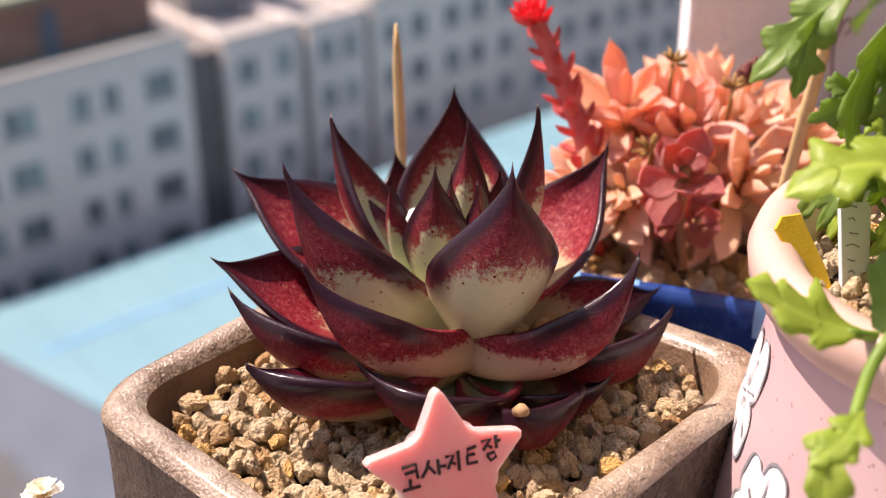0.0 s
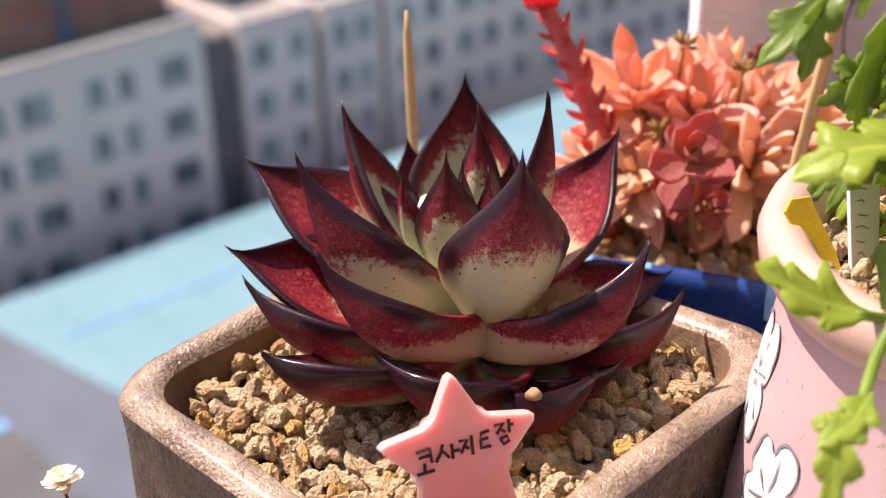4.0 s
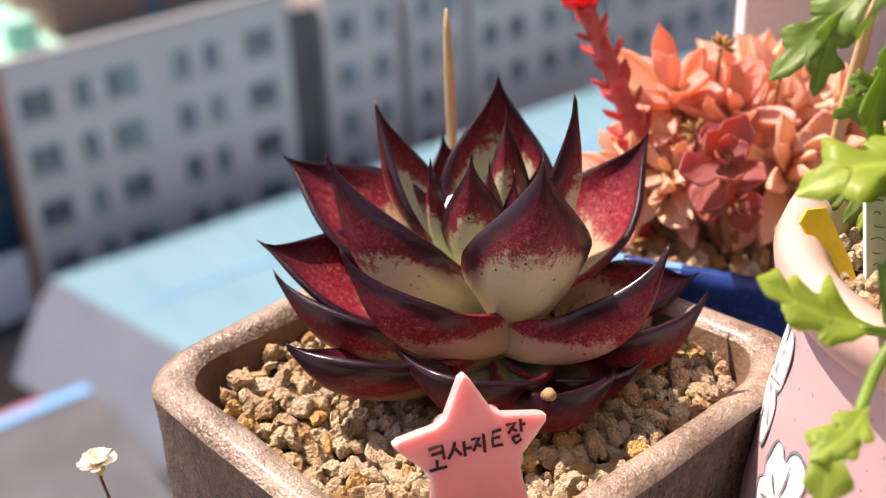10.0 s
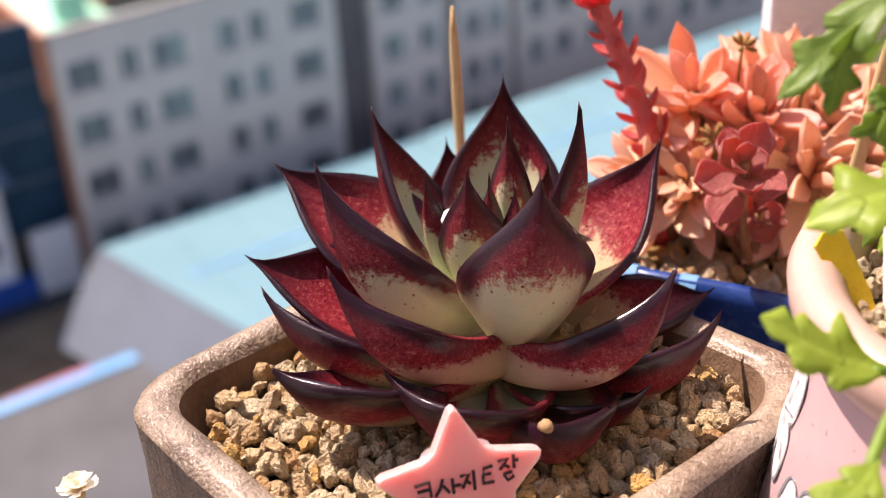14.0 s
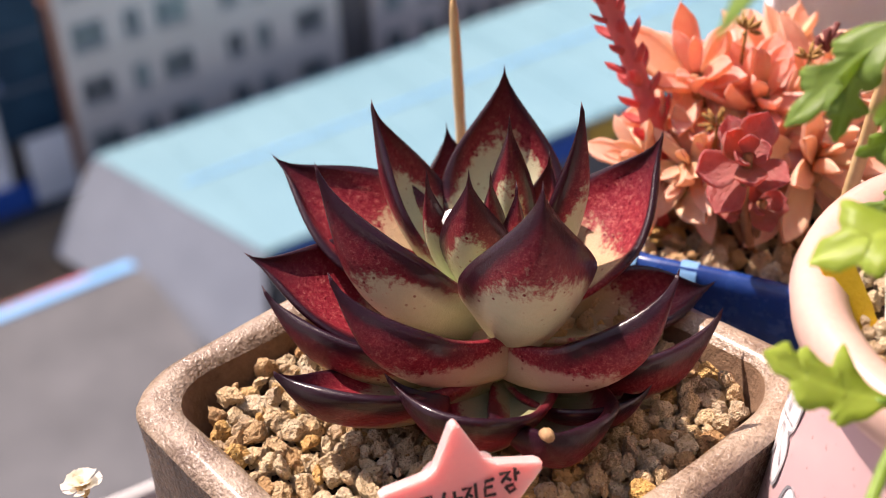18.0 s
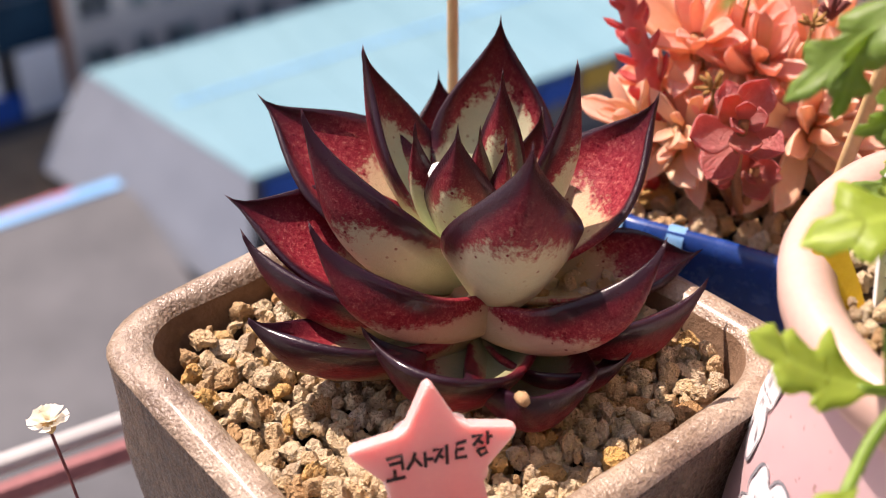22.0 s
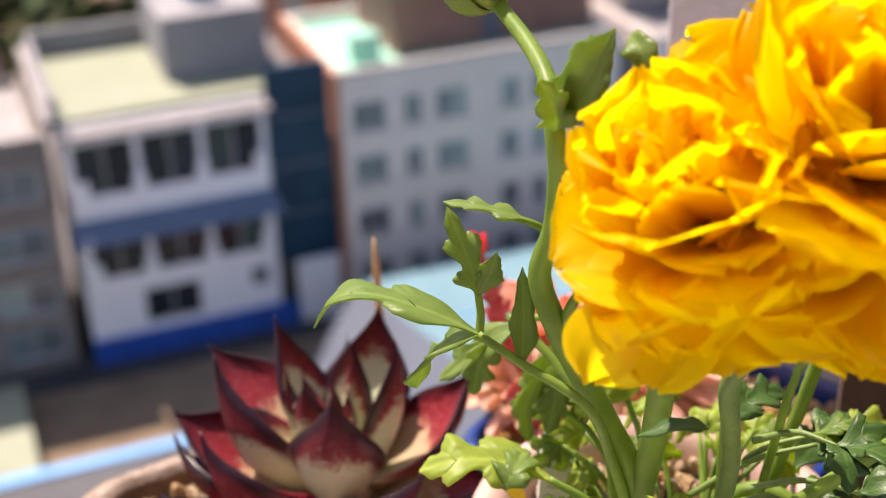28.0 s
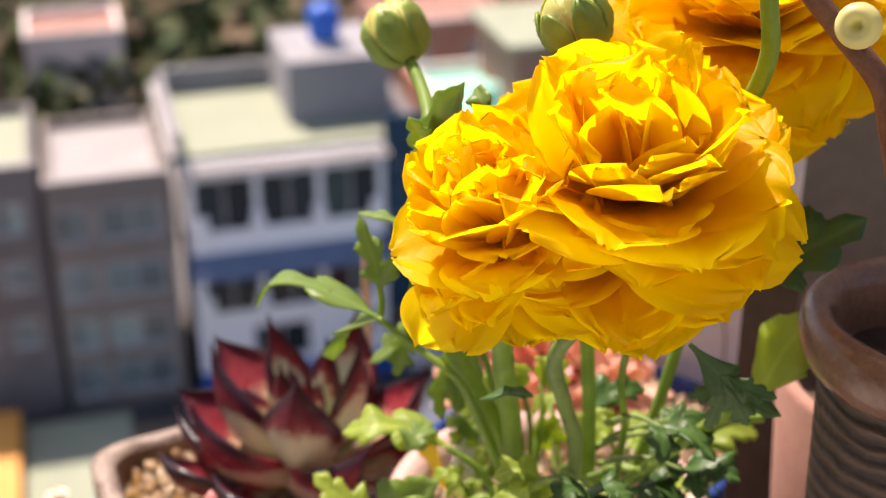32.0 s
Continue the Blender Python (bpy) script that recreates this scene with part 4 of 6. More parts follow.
leaf((-0.049, 0.019, 0.0403), 0.0300, M_LEAF_RED, 0.15, 0.012, 0.42, 0.66, hint=(0.55, -0.5, 0.8))
leaf((0.0127, 0.022, 0.0366), 0.014, M_LEAF_MID, 0.3, 0.009, 0.3, 1.0)
# outer ring
leaf((-0.053, -0.005, 0.0303), 0.0300, M_LEAF_RED, 0.10, 0.008, 0.30, 0.66, (0, -0.002), hint=(0.35, -0.35, 1))
leaf((-0.033, -0.027, 0.0395), 0.0165, M_LEAF_OUT, base=(0.004, -0.0185, 0.0150), ctrl=(-0.020, -0.039, 0.0150), hint=(0.25, 1, 0.55), thick=0.0050, cup=0.4, wide=0.5)
leaf((0.035, -0.0287, 0.0390), 0.0165, M_LEAF_OUT, base=(-0.001, -0.0185, 0.0135), ctrl=(0.024, -0.041, 0.0140), hint=(-0.25, 1, 0.55), thick=0.0050, cup=0.4, wide=0.5)
leaf((0.0473, -0.012, 0.0163), 0.0220, M_LEAF_LOW_SHADED, base=(0.004, -0.014, 0.004), ctrl=(0.032, -0.030, 0.002), hint=(-0.2, 0.8, 0.9), thick=0.005)
leaf((0.0481, 0.006, 0.0110), 0.0250, M_LEAF_RED, 0.15, 0.003, 0.1, 0.8)
leaf((-0.0496, -0.012, 0.0258), 0.0230, M_LEAF_LOW_SHADED, base=(-0.004, -0.014, 0.005), ctrl=(-0.036, -0.024, 0.006), hint=(0.5, 0.7, 0.8))
leaf((-0.0113, 0.045, 0.0315), 0.024, M_LEAF_RED, 0.2, 0.006, 0.2, 0.9)
leaf((0.030, 0.034, 0.018), 0.024, M_LEAF_OUT, 0.2, 0.004, 0.1, 0.8)
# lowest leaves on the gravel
leaf((-0.0457, -0.033, 0.0210), 0.0250, M_LEAF_LOW_SHADED, base=(-0.002, -0.016, 0.007), ctrl=(-0.030, -0.038, 0.006), hint=(0.2, 0.55, 1), thick=0.0055, spine=0.001, sharp=2.5)
leaf((-0.0225, -0.0350, 0.0205), 0.0240, M_LEAF_LOW_SHADED, base=(0.006, -0.012, 0.004), ctrl=(-0.002, -0.056, 0.0065), hint=(0.1, 0.5, 1), thick=0.005, spine=0.0018, cup=0.45, sharp=2.2)
leaf((0.0085, -0.0500, 0.0185), 0.0270, M_LEAF_LOW_SHADED, base=(0.006, -0.012, 0.003), ctrl=(0.0150, -0.048, 0.0015), hint=(-0.1, 0.45, 1), thick=0.005, spine=0.0006, cup=0.5, sharp=3.0)
leaf((0.0300, -0.030, 0.0110), 0.022, M_LEAF_LOW_SHADED, base=(0.004, -0.014, 0.003), ctrl=(0.020, -0.036, 0.002), hint=(-0.2, 0.5, 1), thick=0.004)
part("dry_stub", tube([(0.0082, -0.0475, 0.0160), (0.0086, -0.0505, 0.0186), (0.0090, -0.0525, 0.0196)], [0.0012, 0.0014, 0.0011], 9), grainy("dry_stub_brown", (0.30, 0.17, 0.08), (0.46, 0.29, 0.15), 400, 0.8), ech, "dry brown stub of a fallen leaf", smooth=True)
part("stem", tube([(0, -0.002, -0.008), (0, -0.002, 0.012)], [0.008, 0.010], 14), M_LEAF_OUT, ech, smooth=True)
# Pale end of a leaf stub, built as a small bead.
bead = thing("white_stub_end", "white leaf-stub end in the heart of the rosette, shaped as a bead", "bead", m=FRAME @ Matrix.Translation((-0.0090, -0.0068, 0.0398)))
part("body", lathe([(0.0004, -0.0024), (0.0018, -0.0018), (0.0025, 0), (0.0018, 0.0018), (0.0004, 0.0024)], 16), grainy("stub_end_white", (0.75, 0.74, 0.72), (0.85, 0.84, 0.82), 300, 0.3), bead, smooth=True)

# ---- the pink star pick ----
M_STAR = grainy("pink_plastic", (0.82, 0.34, 0.33), (0.88, 0.40, 0.38), 60, 0.42, 10, 0.03, 0.0003)
_b = M_STAR.node_tree.nodes["Principled BSDF"]
_b.inputs["Subsurface Weight"].default_value = 0.9
_b.inputs["Subsurface Radius"].default_value = (1.0, 0.6, 0.55)
_b.inputs["Subsurface Scale"].default_value = 0.006
M_INK = grainy("black_ink", (0.02, 0.012, 0.012), (0.04, 0.02, 0.02), 200, 0.6)
star = thing("star_pick", "pink plastic star plant label with handwriting", "plant label", m=FRAME @ pose(-0.0076, -0.0655, 0.0160, -20, 0, 15))


def star_outline(r=0.0172, inner=0.52, n=5, rnd=0.16):
    raw = [((r if k % 2 == 0 else r * inner) * math.sin(k * math.pi / n), (r if k % 2 == 0 else r * inner) * math.cos(k * math.pi / n)) for k in range(2 * n)]
    out = []
    for i, p in enumerate(raw):
        a, b = raw[i - 1], raw[(i + 1) % len(raw)]
        q = rnd if i % 2 == 0 else 0.14
        p0 = [p[j] + (a[j] - p[j]) * q for j in (0, 1)]
        p1 = [p[j] + (b[j] - p[j]) * q for j in (0, 1)]
        for s in (0, 0.25, 0.5, 0.75, 1):
            out.append(tuple((1 - s) ** 2 * p0[j] + 2 * s * (1 - s) * p[j] + s * s * p1[j] for j in (0, 1)))
    return out


def prism(outline, d, bevel=0.0):
    bm = bmesh.new()
    f = [bm.verts.new((x, -d / 2, z)) for x, z in outline]
    b = [bm.verts.new((x, d / 2, z)) for x, z in outline]
    n = len(f)
    ff, bf = bm.faces.new(f), bm.faces.new(b[::-1])
    for i in range(n):
        bm.faces.new((f[i], b[i], b[(i + 1) % n], f[(i + 1) % n]))
    if bevel:
        bmesh.ops.bevel(bm, geom=list(ff.edges) + list(bf.edges), offset=bevel, segments=2, affect="EDGES", profile=0.5)
    return bm


part("star", prism(star_outline(), 0.0034, 0.0007), M_STAR, star)
part("stake", box(-0.0027, 0.0027, -0.0009, 0.0009, -0.030, -0.008, 0.0004), M_STAR, star)
STROKES = (
    ((-8.6, 2.0), (-6.0, 2.2), (-5.9, -0.6)), ((-8.2, 0.8), (-6.0, 0.9)), ((-7.3, -0.4), (-7.4, -2.2)), ((-8.9, -2.3), (-5.6, -2.2)),
    ((-3.6, 2.3), (-4.2, 0.6), (-5.2, -0.8)), ((-3.7, 1.0), (-2.7, -0.6)), ((-2.0, 2.0), (-2.0, -1.0)), ((-2.0, 0.5), (-0.6, 0.4)),
    ((-0.6, 2.0), (1.0, 2.1), (-0.4, -0.4)), ((0.3, 0.8), (1.1, 0.2)), ((1.8, 2.6), (1.7, -1.2)),
    ((5.2, 2.6), (3.6, 2.4), (3.4, 1.2), (4.8, 1.2)), ((3.4, 1.2), (3.3, -0.4), (5.2, -0.5)),
    ((6.2, 3.2), (8.0, 3.3), (6.4, 1.4)), ((7.2, 2.3), (8.1, 1.5)), ((9.0, 3.8), (8.9, 1.2)), ((9.0, 2.6), (9.8, 2.6)), ((7.0, 0.4), (7.6, -0.9), (8.7, -0.4), (8.4, 0.6), (7.0, 0.4)))
for s in STROKES:
    pts = [(x * 0.00108 + 0.0003, -0.00176, z * 0.00100 + 0.0014 + x * 0.00004) for x, z in s]
    part("pen_stroke", tube(pts, 0.00034, 6), M_INK, star)

# ---- bamboo skewers ----
M_BAMBOO = grainy("bamboo", (0.52, 0.34, 0.15), (0.66, 0.46, 0.24), 120, 0.6, 6, 0.2, 0.0004)


def skewer(a, b, r, sharp=True):
    s = thing("bamboo_skewer", "thin bamboo skewer stuck upright into a pot", "skewer", "bamboo skewers", m=FRAME)
    a, b = Vector(a), Vector(b)
    n = 14
    pts = [a.lerp(b, i / n) for i in range(n + 1)]
    rad = [r * (1.0 + 0.05 * math.sin(i * 2.2)) for i in range(n + 1)]
    if sharp:
        rad[-1], rad[-2], rad[-3] = r * 0.25, r * 0.7, r * 0.92
    part("stick", tube(pts, rad, 10), M_BAMBOO, s, smooth=True)


skewer((-0.0080, 0.0742, -0.030), (-0.0092, 0.0735, 0.0565), 0.00150)
skewer((0.0800, 0.0300, -0.012), (0.0870, 0.0150, 0.0780), 0.00165)

# ---- the dry little flower ----
dry = thing("dried_flower", "tiny cream dried flower on a thin brown stalk", "flower", m=FRAME)
M_CREAM = Mat("cream_petal", 0.7).colour((0.90, 0.85, 0.74)).thin((0.92, 0.85, 0.70), 0.5).m
M_TAN = grainy("tan_flower_base", (0.55, 0.34, 0.14), (0.66, 0.45, 0.22), 300, 0.8)
M_STALK = grainy("brown_stalk", (0.12, 0.025, 0.03), (0.20, 0.05, 0.05), 300, 0.6)
TOP = Vector((-0.0914, -0.0343, -0.0085))
part("stalk", tube(spline([(-0.080, -0.046, BASE + 0.002), (-0.084, -0.042, -0.045), (-0.0875, -0.038, -0.026), TOP + Vector((0, 0, -0.003))]), 0.00036, 6), M_STALK, dry, smooth=True)
FACE = Matrix.Translation(TOP) @ Euler((radians(-8), radians(-6), 0)).to_matrix().to_4x4()
part("calyx", lathe([(0.0004, -0.0026), (0.0009, -0.0020), (0.0014, -0.0008), (0.0013, 0.0005)], 14), M_TAN, dry, smooth=True, m=FACE)
for i in range(14):
    a = i * math.tau / 14
    part("bract", tube([(0.0009 * math.cos(a), 0.0009 * math.sin(a), -0.0018), (0.0015 * math.cos(a), 0.0015 * math.sin(a), 0.0004)], [0.0002, 0.0003], 5), M_TAN, dry, smooth=True, m=FACE)
pet = bmesh.new()
for r in range(6):
    x = r / 5
    w = 0.0005 + 0.0009 * x
    for k in (-1, 0, 1):
        pet.verts.new((w * k, x * 0.0048, 0.0010 * x * x + 0.0003 * k * k))
pet.verts.ensure_lookup_table()
for r in range(5):
    for k in (0, 1):
        pet.faces.new([pet.verts[i] for i in (3 * r + k, 3 * r + k + 1, 3 * r + k + 4, 3 * r + k + 3)])
pet_me = mesh_of("petal", pet, M_CREAM)
for i in range(26):
    ring = i // 10
    part("petal", pet_me, None, dry, m=FACE @ Matrix.LocRotScale(Vector((0, 0, 0.0003 * ring)), Euler((radians((2, 22, 52)[ring] + 5 * math.sin(i * 2.3)), 0, i * 0.66)), Vector((0.9, 0.95 - 0.16 * ring, 1))))

# ---- the blue pot with the coral stonecrops ----
_m = Mat("blue_glaze", 0.15, 0.6)
_n = _m.noise(60, 5, 0.7)
_m.colour(_m.ramp(_n, [(0.3, (0.006, 0.022, 0.12)), (0.6, (0.012, 0.05, 0.22)), (0.75, (0.03, 0.11, 0.36))]))
_m.link(_m.ramp(_n, [(0.3, (0.12, 0.12, 0.12)), (0.7, (0.35, 0.35, 0.35))]), _m.b.inputs["Roughness"])
_m.bump(_m.noise(180, 3), 0.2, 0.0006)
M_BLUE_GLAZE = _m.m
M_PALE_GLAZE = grainy("pale_blue_glaze", (0.12, 0.30, 0.55), (0.22, 0.42, 0.66), 200, 0.2, 6, 0.1, 0.0004)
BLUE_AT = FRAME @ Matrix.LocRotScale((0.0960, 0.0660, -0.0030), Euler((0, 0, radians(-23))), None)
blue = thing("blue_pot", "square dark blue glazed pot with pale glaze patches on its rim", "plant pot", m=BLUE_AT)
part("body", square_pot([(0.040, 0.012, BASE), (0.044, 0.013, BASE + 0.003), (0.050, 0.014, -0.03), (0.0540, 0.015, -0.010), (0.0552, 0.015, -0.004), (0.0555, 0.015, 0.0), (0.0545, 0.0145, 0.0028), (0.0525, 0.0135, 0.0034), (0.0508, 0.0125, 0.0022), (0.0500, 0.012, -0.003), (0.049, 0.012, -0.012)], 9, 0.0005), M_BLUE_GLAZE, blue, smooth=True)
for x in (-0.030, 0.004, -0.0455, 0.030):
    b = bmesh.new()
    rows_ = [[b.verts.new((x + (i - 2) * 0.0011, -y, z)) for y, z in ((0.0556, -0.006), (0.0562, -0.001), (0.0556, 0.0020), (0.0530, 0.0041), (0.0505, 0.0030))] for i in range(5)]
    for p, q in zip(rows_, rows_[1:]):
        for k in range(4):
            b.faces.new((p[k], p[k + 1], q[k + 1], q[k]))
    part("glaze_patch", b, M_PALE_GLAZE, blue, "pale blue glaze patch", smooth=True)
part("soil", square_pot([(0.0485, 0.011, -0.0125), (0.0485, 0.011, -0.009)], 2, 0.0004), grainy("brown_soil", (0.04, 0.025, 0.016), (0.10, 0.065, 0.04), 200, 0.95, 5, 0.6, 0.002), blue)
rng = random.Random(21)
bed2 = thing("gravel_bed", "pale pebbles on brown soil in the blue pot", "gravel", m=BLUE_AT)
spots = strew(lambda x, y: in_square(x, y, 0.0485, 0.012), 0.049, 700, 0.0014, 0.0036, -0.0045, rng, 0.8)
front = sorted(spots, key=lambda s: s[1])
scatter(bed2, front[:170], True, rng)
grit(bed2, front[170:], rng)


def fleshy(name, stops, tipc, rough=0.35, amount=0.25, through=(0.8, 0.25, 0.12), knobs=0.4):
    m = Mat(name, rough, 0.45)
    uv = m.t.nodes.new("ShaderNodeUVMap")
    sep = m.t.nodes.new("ShaderNodeSeparateXYZ")
    m.link(uv.outputs[0], sep.inputs[0])
    base = m.ramp(m.random(), stops)
    n = m.noise(9, 4, 0.7)
    f = m.math("MULTIPLY", m.math("SUBTRACT", m.math("ADD", sep.outputs[1], m.math("MULTIPLY", n, 0.3)), 0.45), 1.3, clamp=True)
    c = m.mix(f, base, tipc)
    c = m.mix(m.ramp(n, [(0.35, (0.35, 0.35, 0.35)), (0.6, (0, 0, 0))]), c, tuple(min(1.0, t * 1.25 + 0.05) for t in stops[1][1]))
    m.colour(c)
    m.bump(m.noise(24, 3), knobs, 0.0006 + 0.0016 * (knobs > 0.5))
    m.thin(through, amount)
    return m.m


M_CORAL = fleshy("coral_leaf", [(0.0, (0.92, 0.68, 0.42)), (0.3, (0.95, 0.62, 0.50)), (0.6, (0.95, 0.54, 0.46)), (0.8, (0.93, 0.70, 0.52)), (1.0, (0.90, 0.70, 0.40))], (0.93, 0.42, 0.37), 0.32, 0.5, (0.95, 0.48, 0.28))
M_CRIMSON = fleshy("crimson_leaf", [(0.0, (0.80, 0.28, 0.26)), (0.6, (0.86, 0.36, 0.32)), (1.0, (0.90, 0.54, 0.26))], (0.72, 0.18, 0.20), 0.22, 0.4, (0.9, 0.20, 0.12), 0.9)
M_SCARLET = fleshy("scarlet_leaf", [(0.0, (0.74, 0.15, 0.16)), (0.5, (0.82, 0.22, 0.21)), (1.0, (0.80, 0.28, 0.24))], (0.34, 0.04, 0.05), 0.35, 0.45, (0.9, 0.10, 0.09))
M_SCARLET_TOP = fleshy("scarlet_top", [(0.0, (0.80, 0.04, 0.06)), (1.0, (0.85, 0.09, 0.09))], (0.85, 0.05, 0.08), 0.4, 0.45, (1.0, 0.08, 0.1))


def plump(name, mat, width, bend, thick, wide=0.60, foot=0.35, rows=10, cols=8, sharp=2.6):
    bm = leaf_mesh((0, 0, 0), (0, 0.55, -bend), (0, 1, bend * 0.6), width, 0.22, thick, (0, 0, 1), rows, cols, 0.03, wide, foot, sharp)
    return mesh_of(name, bm, mat)


CORALS = [plump("leaf", M_CORAL, w, b, t, 0.58, 0.55, 10, 8, 3.0) for w, b, t in ((0.36, -0.10, 0.20), (0.42, -0.04, 0.18), (0.31, 0.12, 0.20))]
M_PEACH = fleshy("peach_leaf", [(0.0, (0.92, 0.72, 0.40)), (0.35, (0.95, 0.66, 0.48)), (0.7, (0.94, 0.56, 0.44)), (1.0, (0.88, 0.74, 0.42))], (0.94, 0.55, 0.43), 0.30, 0.4, (0.95, 0.55, 0.30))
PEACHES = [plump("leaf", M_PEACH, w, b, t, 0.58, 0.60, 10, 8, 3.2) for w, b, t in ((0.30, -0.10, 0.19), (0.36, -0.04, 0.18), (0.27, 0.12, 0.19))]
CRIMSONS = [plump("leaf", M_CRIMSON, w, b, t) for w, b, t in ((0.70, 0.12, 0.16), (0.62, 0.04, 0.14))]
SCARLETS = [plump("leaf", M_SCARLET, 0.42, 0.12, 0.14), plump("leaf", M_SCARLET_TOP, 0.5, 0.1, 0.12)]


def crown(parent, place, axis, n, size, meshes, rng, open0=10, open1=84, stalk=0.012, loose=1.0):
    """A rosette of fleshy leaves round an axis."""
    z = Vector(axis).normalized()
    q = z.to_track_quat("Z", "Y").to_matrix().to_4x4()
    for i in range(n):
        s = (i + 0.5) / n
        th = radians(open0 + (open1 - open0) * s ** 0.8 + rng.uniform(-7, 7) * loose)
        size_i = size * (0.45 + 0.55 * min(1, s * 1.6)) * rng.uniform(0.85, 1.12)
        m = Matrix.Translation(place) @ q @ Matrix.Rotation(i * 2.39996 + rng.uniform(-0.15, 0.15) * loose, 4, "Z") @ Matrix.Translation((0, size * 0.05, -stalk * s)) @ Matrix.Rotation(math.pi / 2 - th, 4, "X") @ Matrix.Diagonal((size_i, size_i, size_i, 1))
        part("leaf", meshes[rng.randrange(len(meshes))], None, parent, m=m)


M_SED_STEM = grainy("reddish_stem", (0.28, 0.12, 0.06), (0.42, 0.22, 0.10), 200, 0.7)
rng = random.Random(5)
coral = thing("stonecrop", "coral orange stonecrop with crowded fleshy leaves", "succulent", m=FRAME)
CROWNS = (
    ((0.0527, 0.068, 0.0360), (-0.15, -0.55, 0.9), 16, 0.0200), ((0.0693, 0.064, 0.0335), (0.05, -0.45, 0.9), 16, 0.0185), ((0.0870, 0.073, 0.0300), (0.2, -0.4, 0.9), 16, 0.0200),
    ((0.0360, 0.056, 0.0190), (-0.7, -0.35, 0.6), 14, 0.0170), ((0.0830, 0.050, 0.0200), (0.25, -0.75, 0.5), 16, 0.0205), ((0.0480, 0.050, 0.0200), (-0.4, -0.7, 0.55), 13, 0.0165),
    ((0.0800, 0.092, 0.0330), (0.1, 0.1, 1), 14, 0.0190), ((0.1020, 0.066, 0.0250), (0.5, -0.4, 0.8), 15, 0.0190), ((0.0600, 0.086, 0.0280), (-0.3, 0.2, 1), 13, 0.0180), ((0.0720, 0.056, 0.0220), (0.0, -0.7, 0.6), 12, 0.0160))
for c, ax, n, size in CROWNS:
    c = (c[0], c[1], c[2] - 0.0035)
    crown(coral, c, ax, n + 3, size * (1.30 if c[0] > 0.078 else 1.20), PEACHES if c[0] > 0.078 or c[2] < 0.018 else CORALS, rng, 12, 90, 0.016, 2.0)
    foot = (c[0] * 0.6 + 0.028, c[1] * 0.6 + 0.026, -0.008)
    part("stem", tube(spline([foot, ((foot[0] + c[0]) / 2, (foot[1] + c[1]) / 2, c[2] * 0.3), c], 4), 0.0018, 8), M_SED_STEM, coral, smooth=True)
# withered flower remains among the leaves
M_WITHER = grainy("withered_brown", (0.16, 0.07, 0.02), (0.42, 0.24, 0.07), 400, 0.8)
for c in ((0.0640, 0.066, 0.0455), (0.0790, 0.060, 0.0400), (0.0560, 0.052, 0.0265)):
    b = bmesh.new()
    tube([(c[0], c[1] + 0.003, c[2] - 0.012), c], [0.0005, 0.0004], 6, bm=b)
    for k in range(12):
        d = Vector((rng.uniform(-1, 1), rng.uniform(-1, 1), rng.uniform(-0.2, 1))).normalized()
        p = Vector(c) + d * 0.0008
        tube([p, p + d * 0.0020, p + d * rng.uniform(0.003, 0.0046)], [0.0003, 0.0007, 0.0002], 5, bm=b)
    part("withered_flower", b, M_WITHER, coral, "dry brown flower remains", smooth=True)
crimson = thing("crimson_succulent", "small crimson succulent with broad glossy leaves", "succulent", m=FRAME)
for c, ax, n, size in (((0.0590, 0.027, 0.0330), (-0.05, -0.72, 0.75), 10, 0.0128), ((0.0650, 0.034, 0.0150), (0.1, -0.9, 0.5), 8, 0.0108), ((0.0560, 0.037, 0.0180), (-0.5, -0.7, 0.4), 8, 0.0105)):
    crown(crimson, c, ax, n, size, CRIMSONS, rng, 12, 82)
    part("stem", tube(spline([(0.066, 0.045, -0.008), (c[0] + 0.002, c[1] + 0.009, c[2] * 0.4), c], 4), 0.0013, 8), M_SED_STEM, crimson, smooth=True)
spike = thing("red_spike_succulent", "upright scarlet succulent spike with a bright red tip", "succulent", m=FRAME)
LINE = spline([(0.044, 0.060, -0.008), (0.0415, 0.060, 0.020), (0.0350, 0.066, 0.0400), (0.0268, 0.0708, 0.0585)], 8)
part("stem", tube(LINE, [0.0032 - 0.0008 * i / len(LINE) for i in range(len(LINE))], 10), SCARLETS[0].materials[0], spike, smooth=True)
for i in range(26):
    s = 0.26 + 0.72 * i / 26
    p = LINE[min(len(LINE) - 2, int(s * (len(LINE) - 1)))]
    q = LINE[min(len(LINE) - 1, int(s * (len(LINE) - 1)) + 1)]
    p = p.lerp(q, (s * (len(LINE) - 1)) % 1)
    d = (LINE[-1] - LINE[-9]).normalized().to_track_quat("Z", "Y").to_matrix().to_4x4()
    k = 0.0098 * (1.1 - 0.35 * s) * rng.uniform(0.85, 1.15)
    part("leaf", SCARLETS[0], None, spike, m=Matrix.Translation(p) @ d @ Matrix.Rotation(i * 2.39996, 4, "Z") @ Matrix.Rotation(radians(38), 4, "X") @ Matrix.Diagonal((k, k, k, 1)))
crown(spike, LINE[-1], (-0.25, 0.1, 1), 16, 0.0085, [SCARLETS[1]], rng, 8, 58, 0.003)

# ---- the pink planter ----
_m = Mat("pink_glaze", 0.28, 0.5)
_n1, _n2 = _m.noise(20, 4), _m.noise(500, 2, 0.5)
_c = _m.ramp(_n1, [(0.3, (0.56, 0.355, 0.375)), (0.7, (0.64, 0.445, 0.44))])
_c = _m.mix(_m.ramp(_n2, [(0.28, (0.8, 0.8, 0.8)), (0.31, (0, 0, 0))]), _c, (0.30, 0.16, 0.13))
_m.colour(_c)
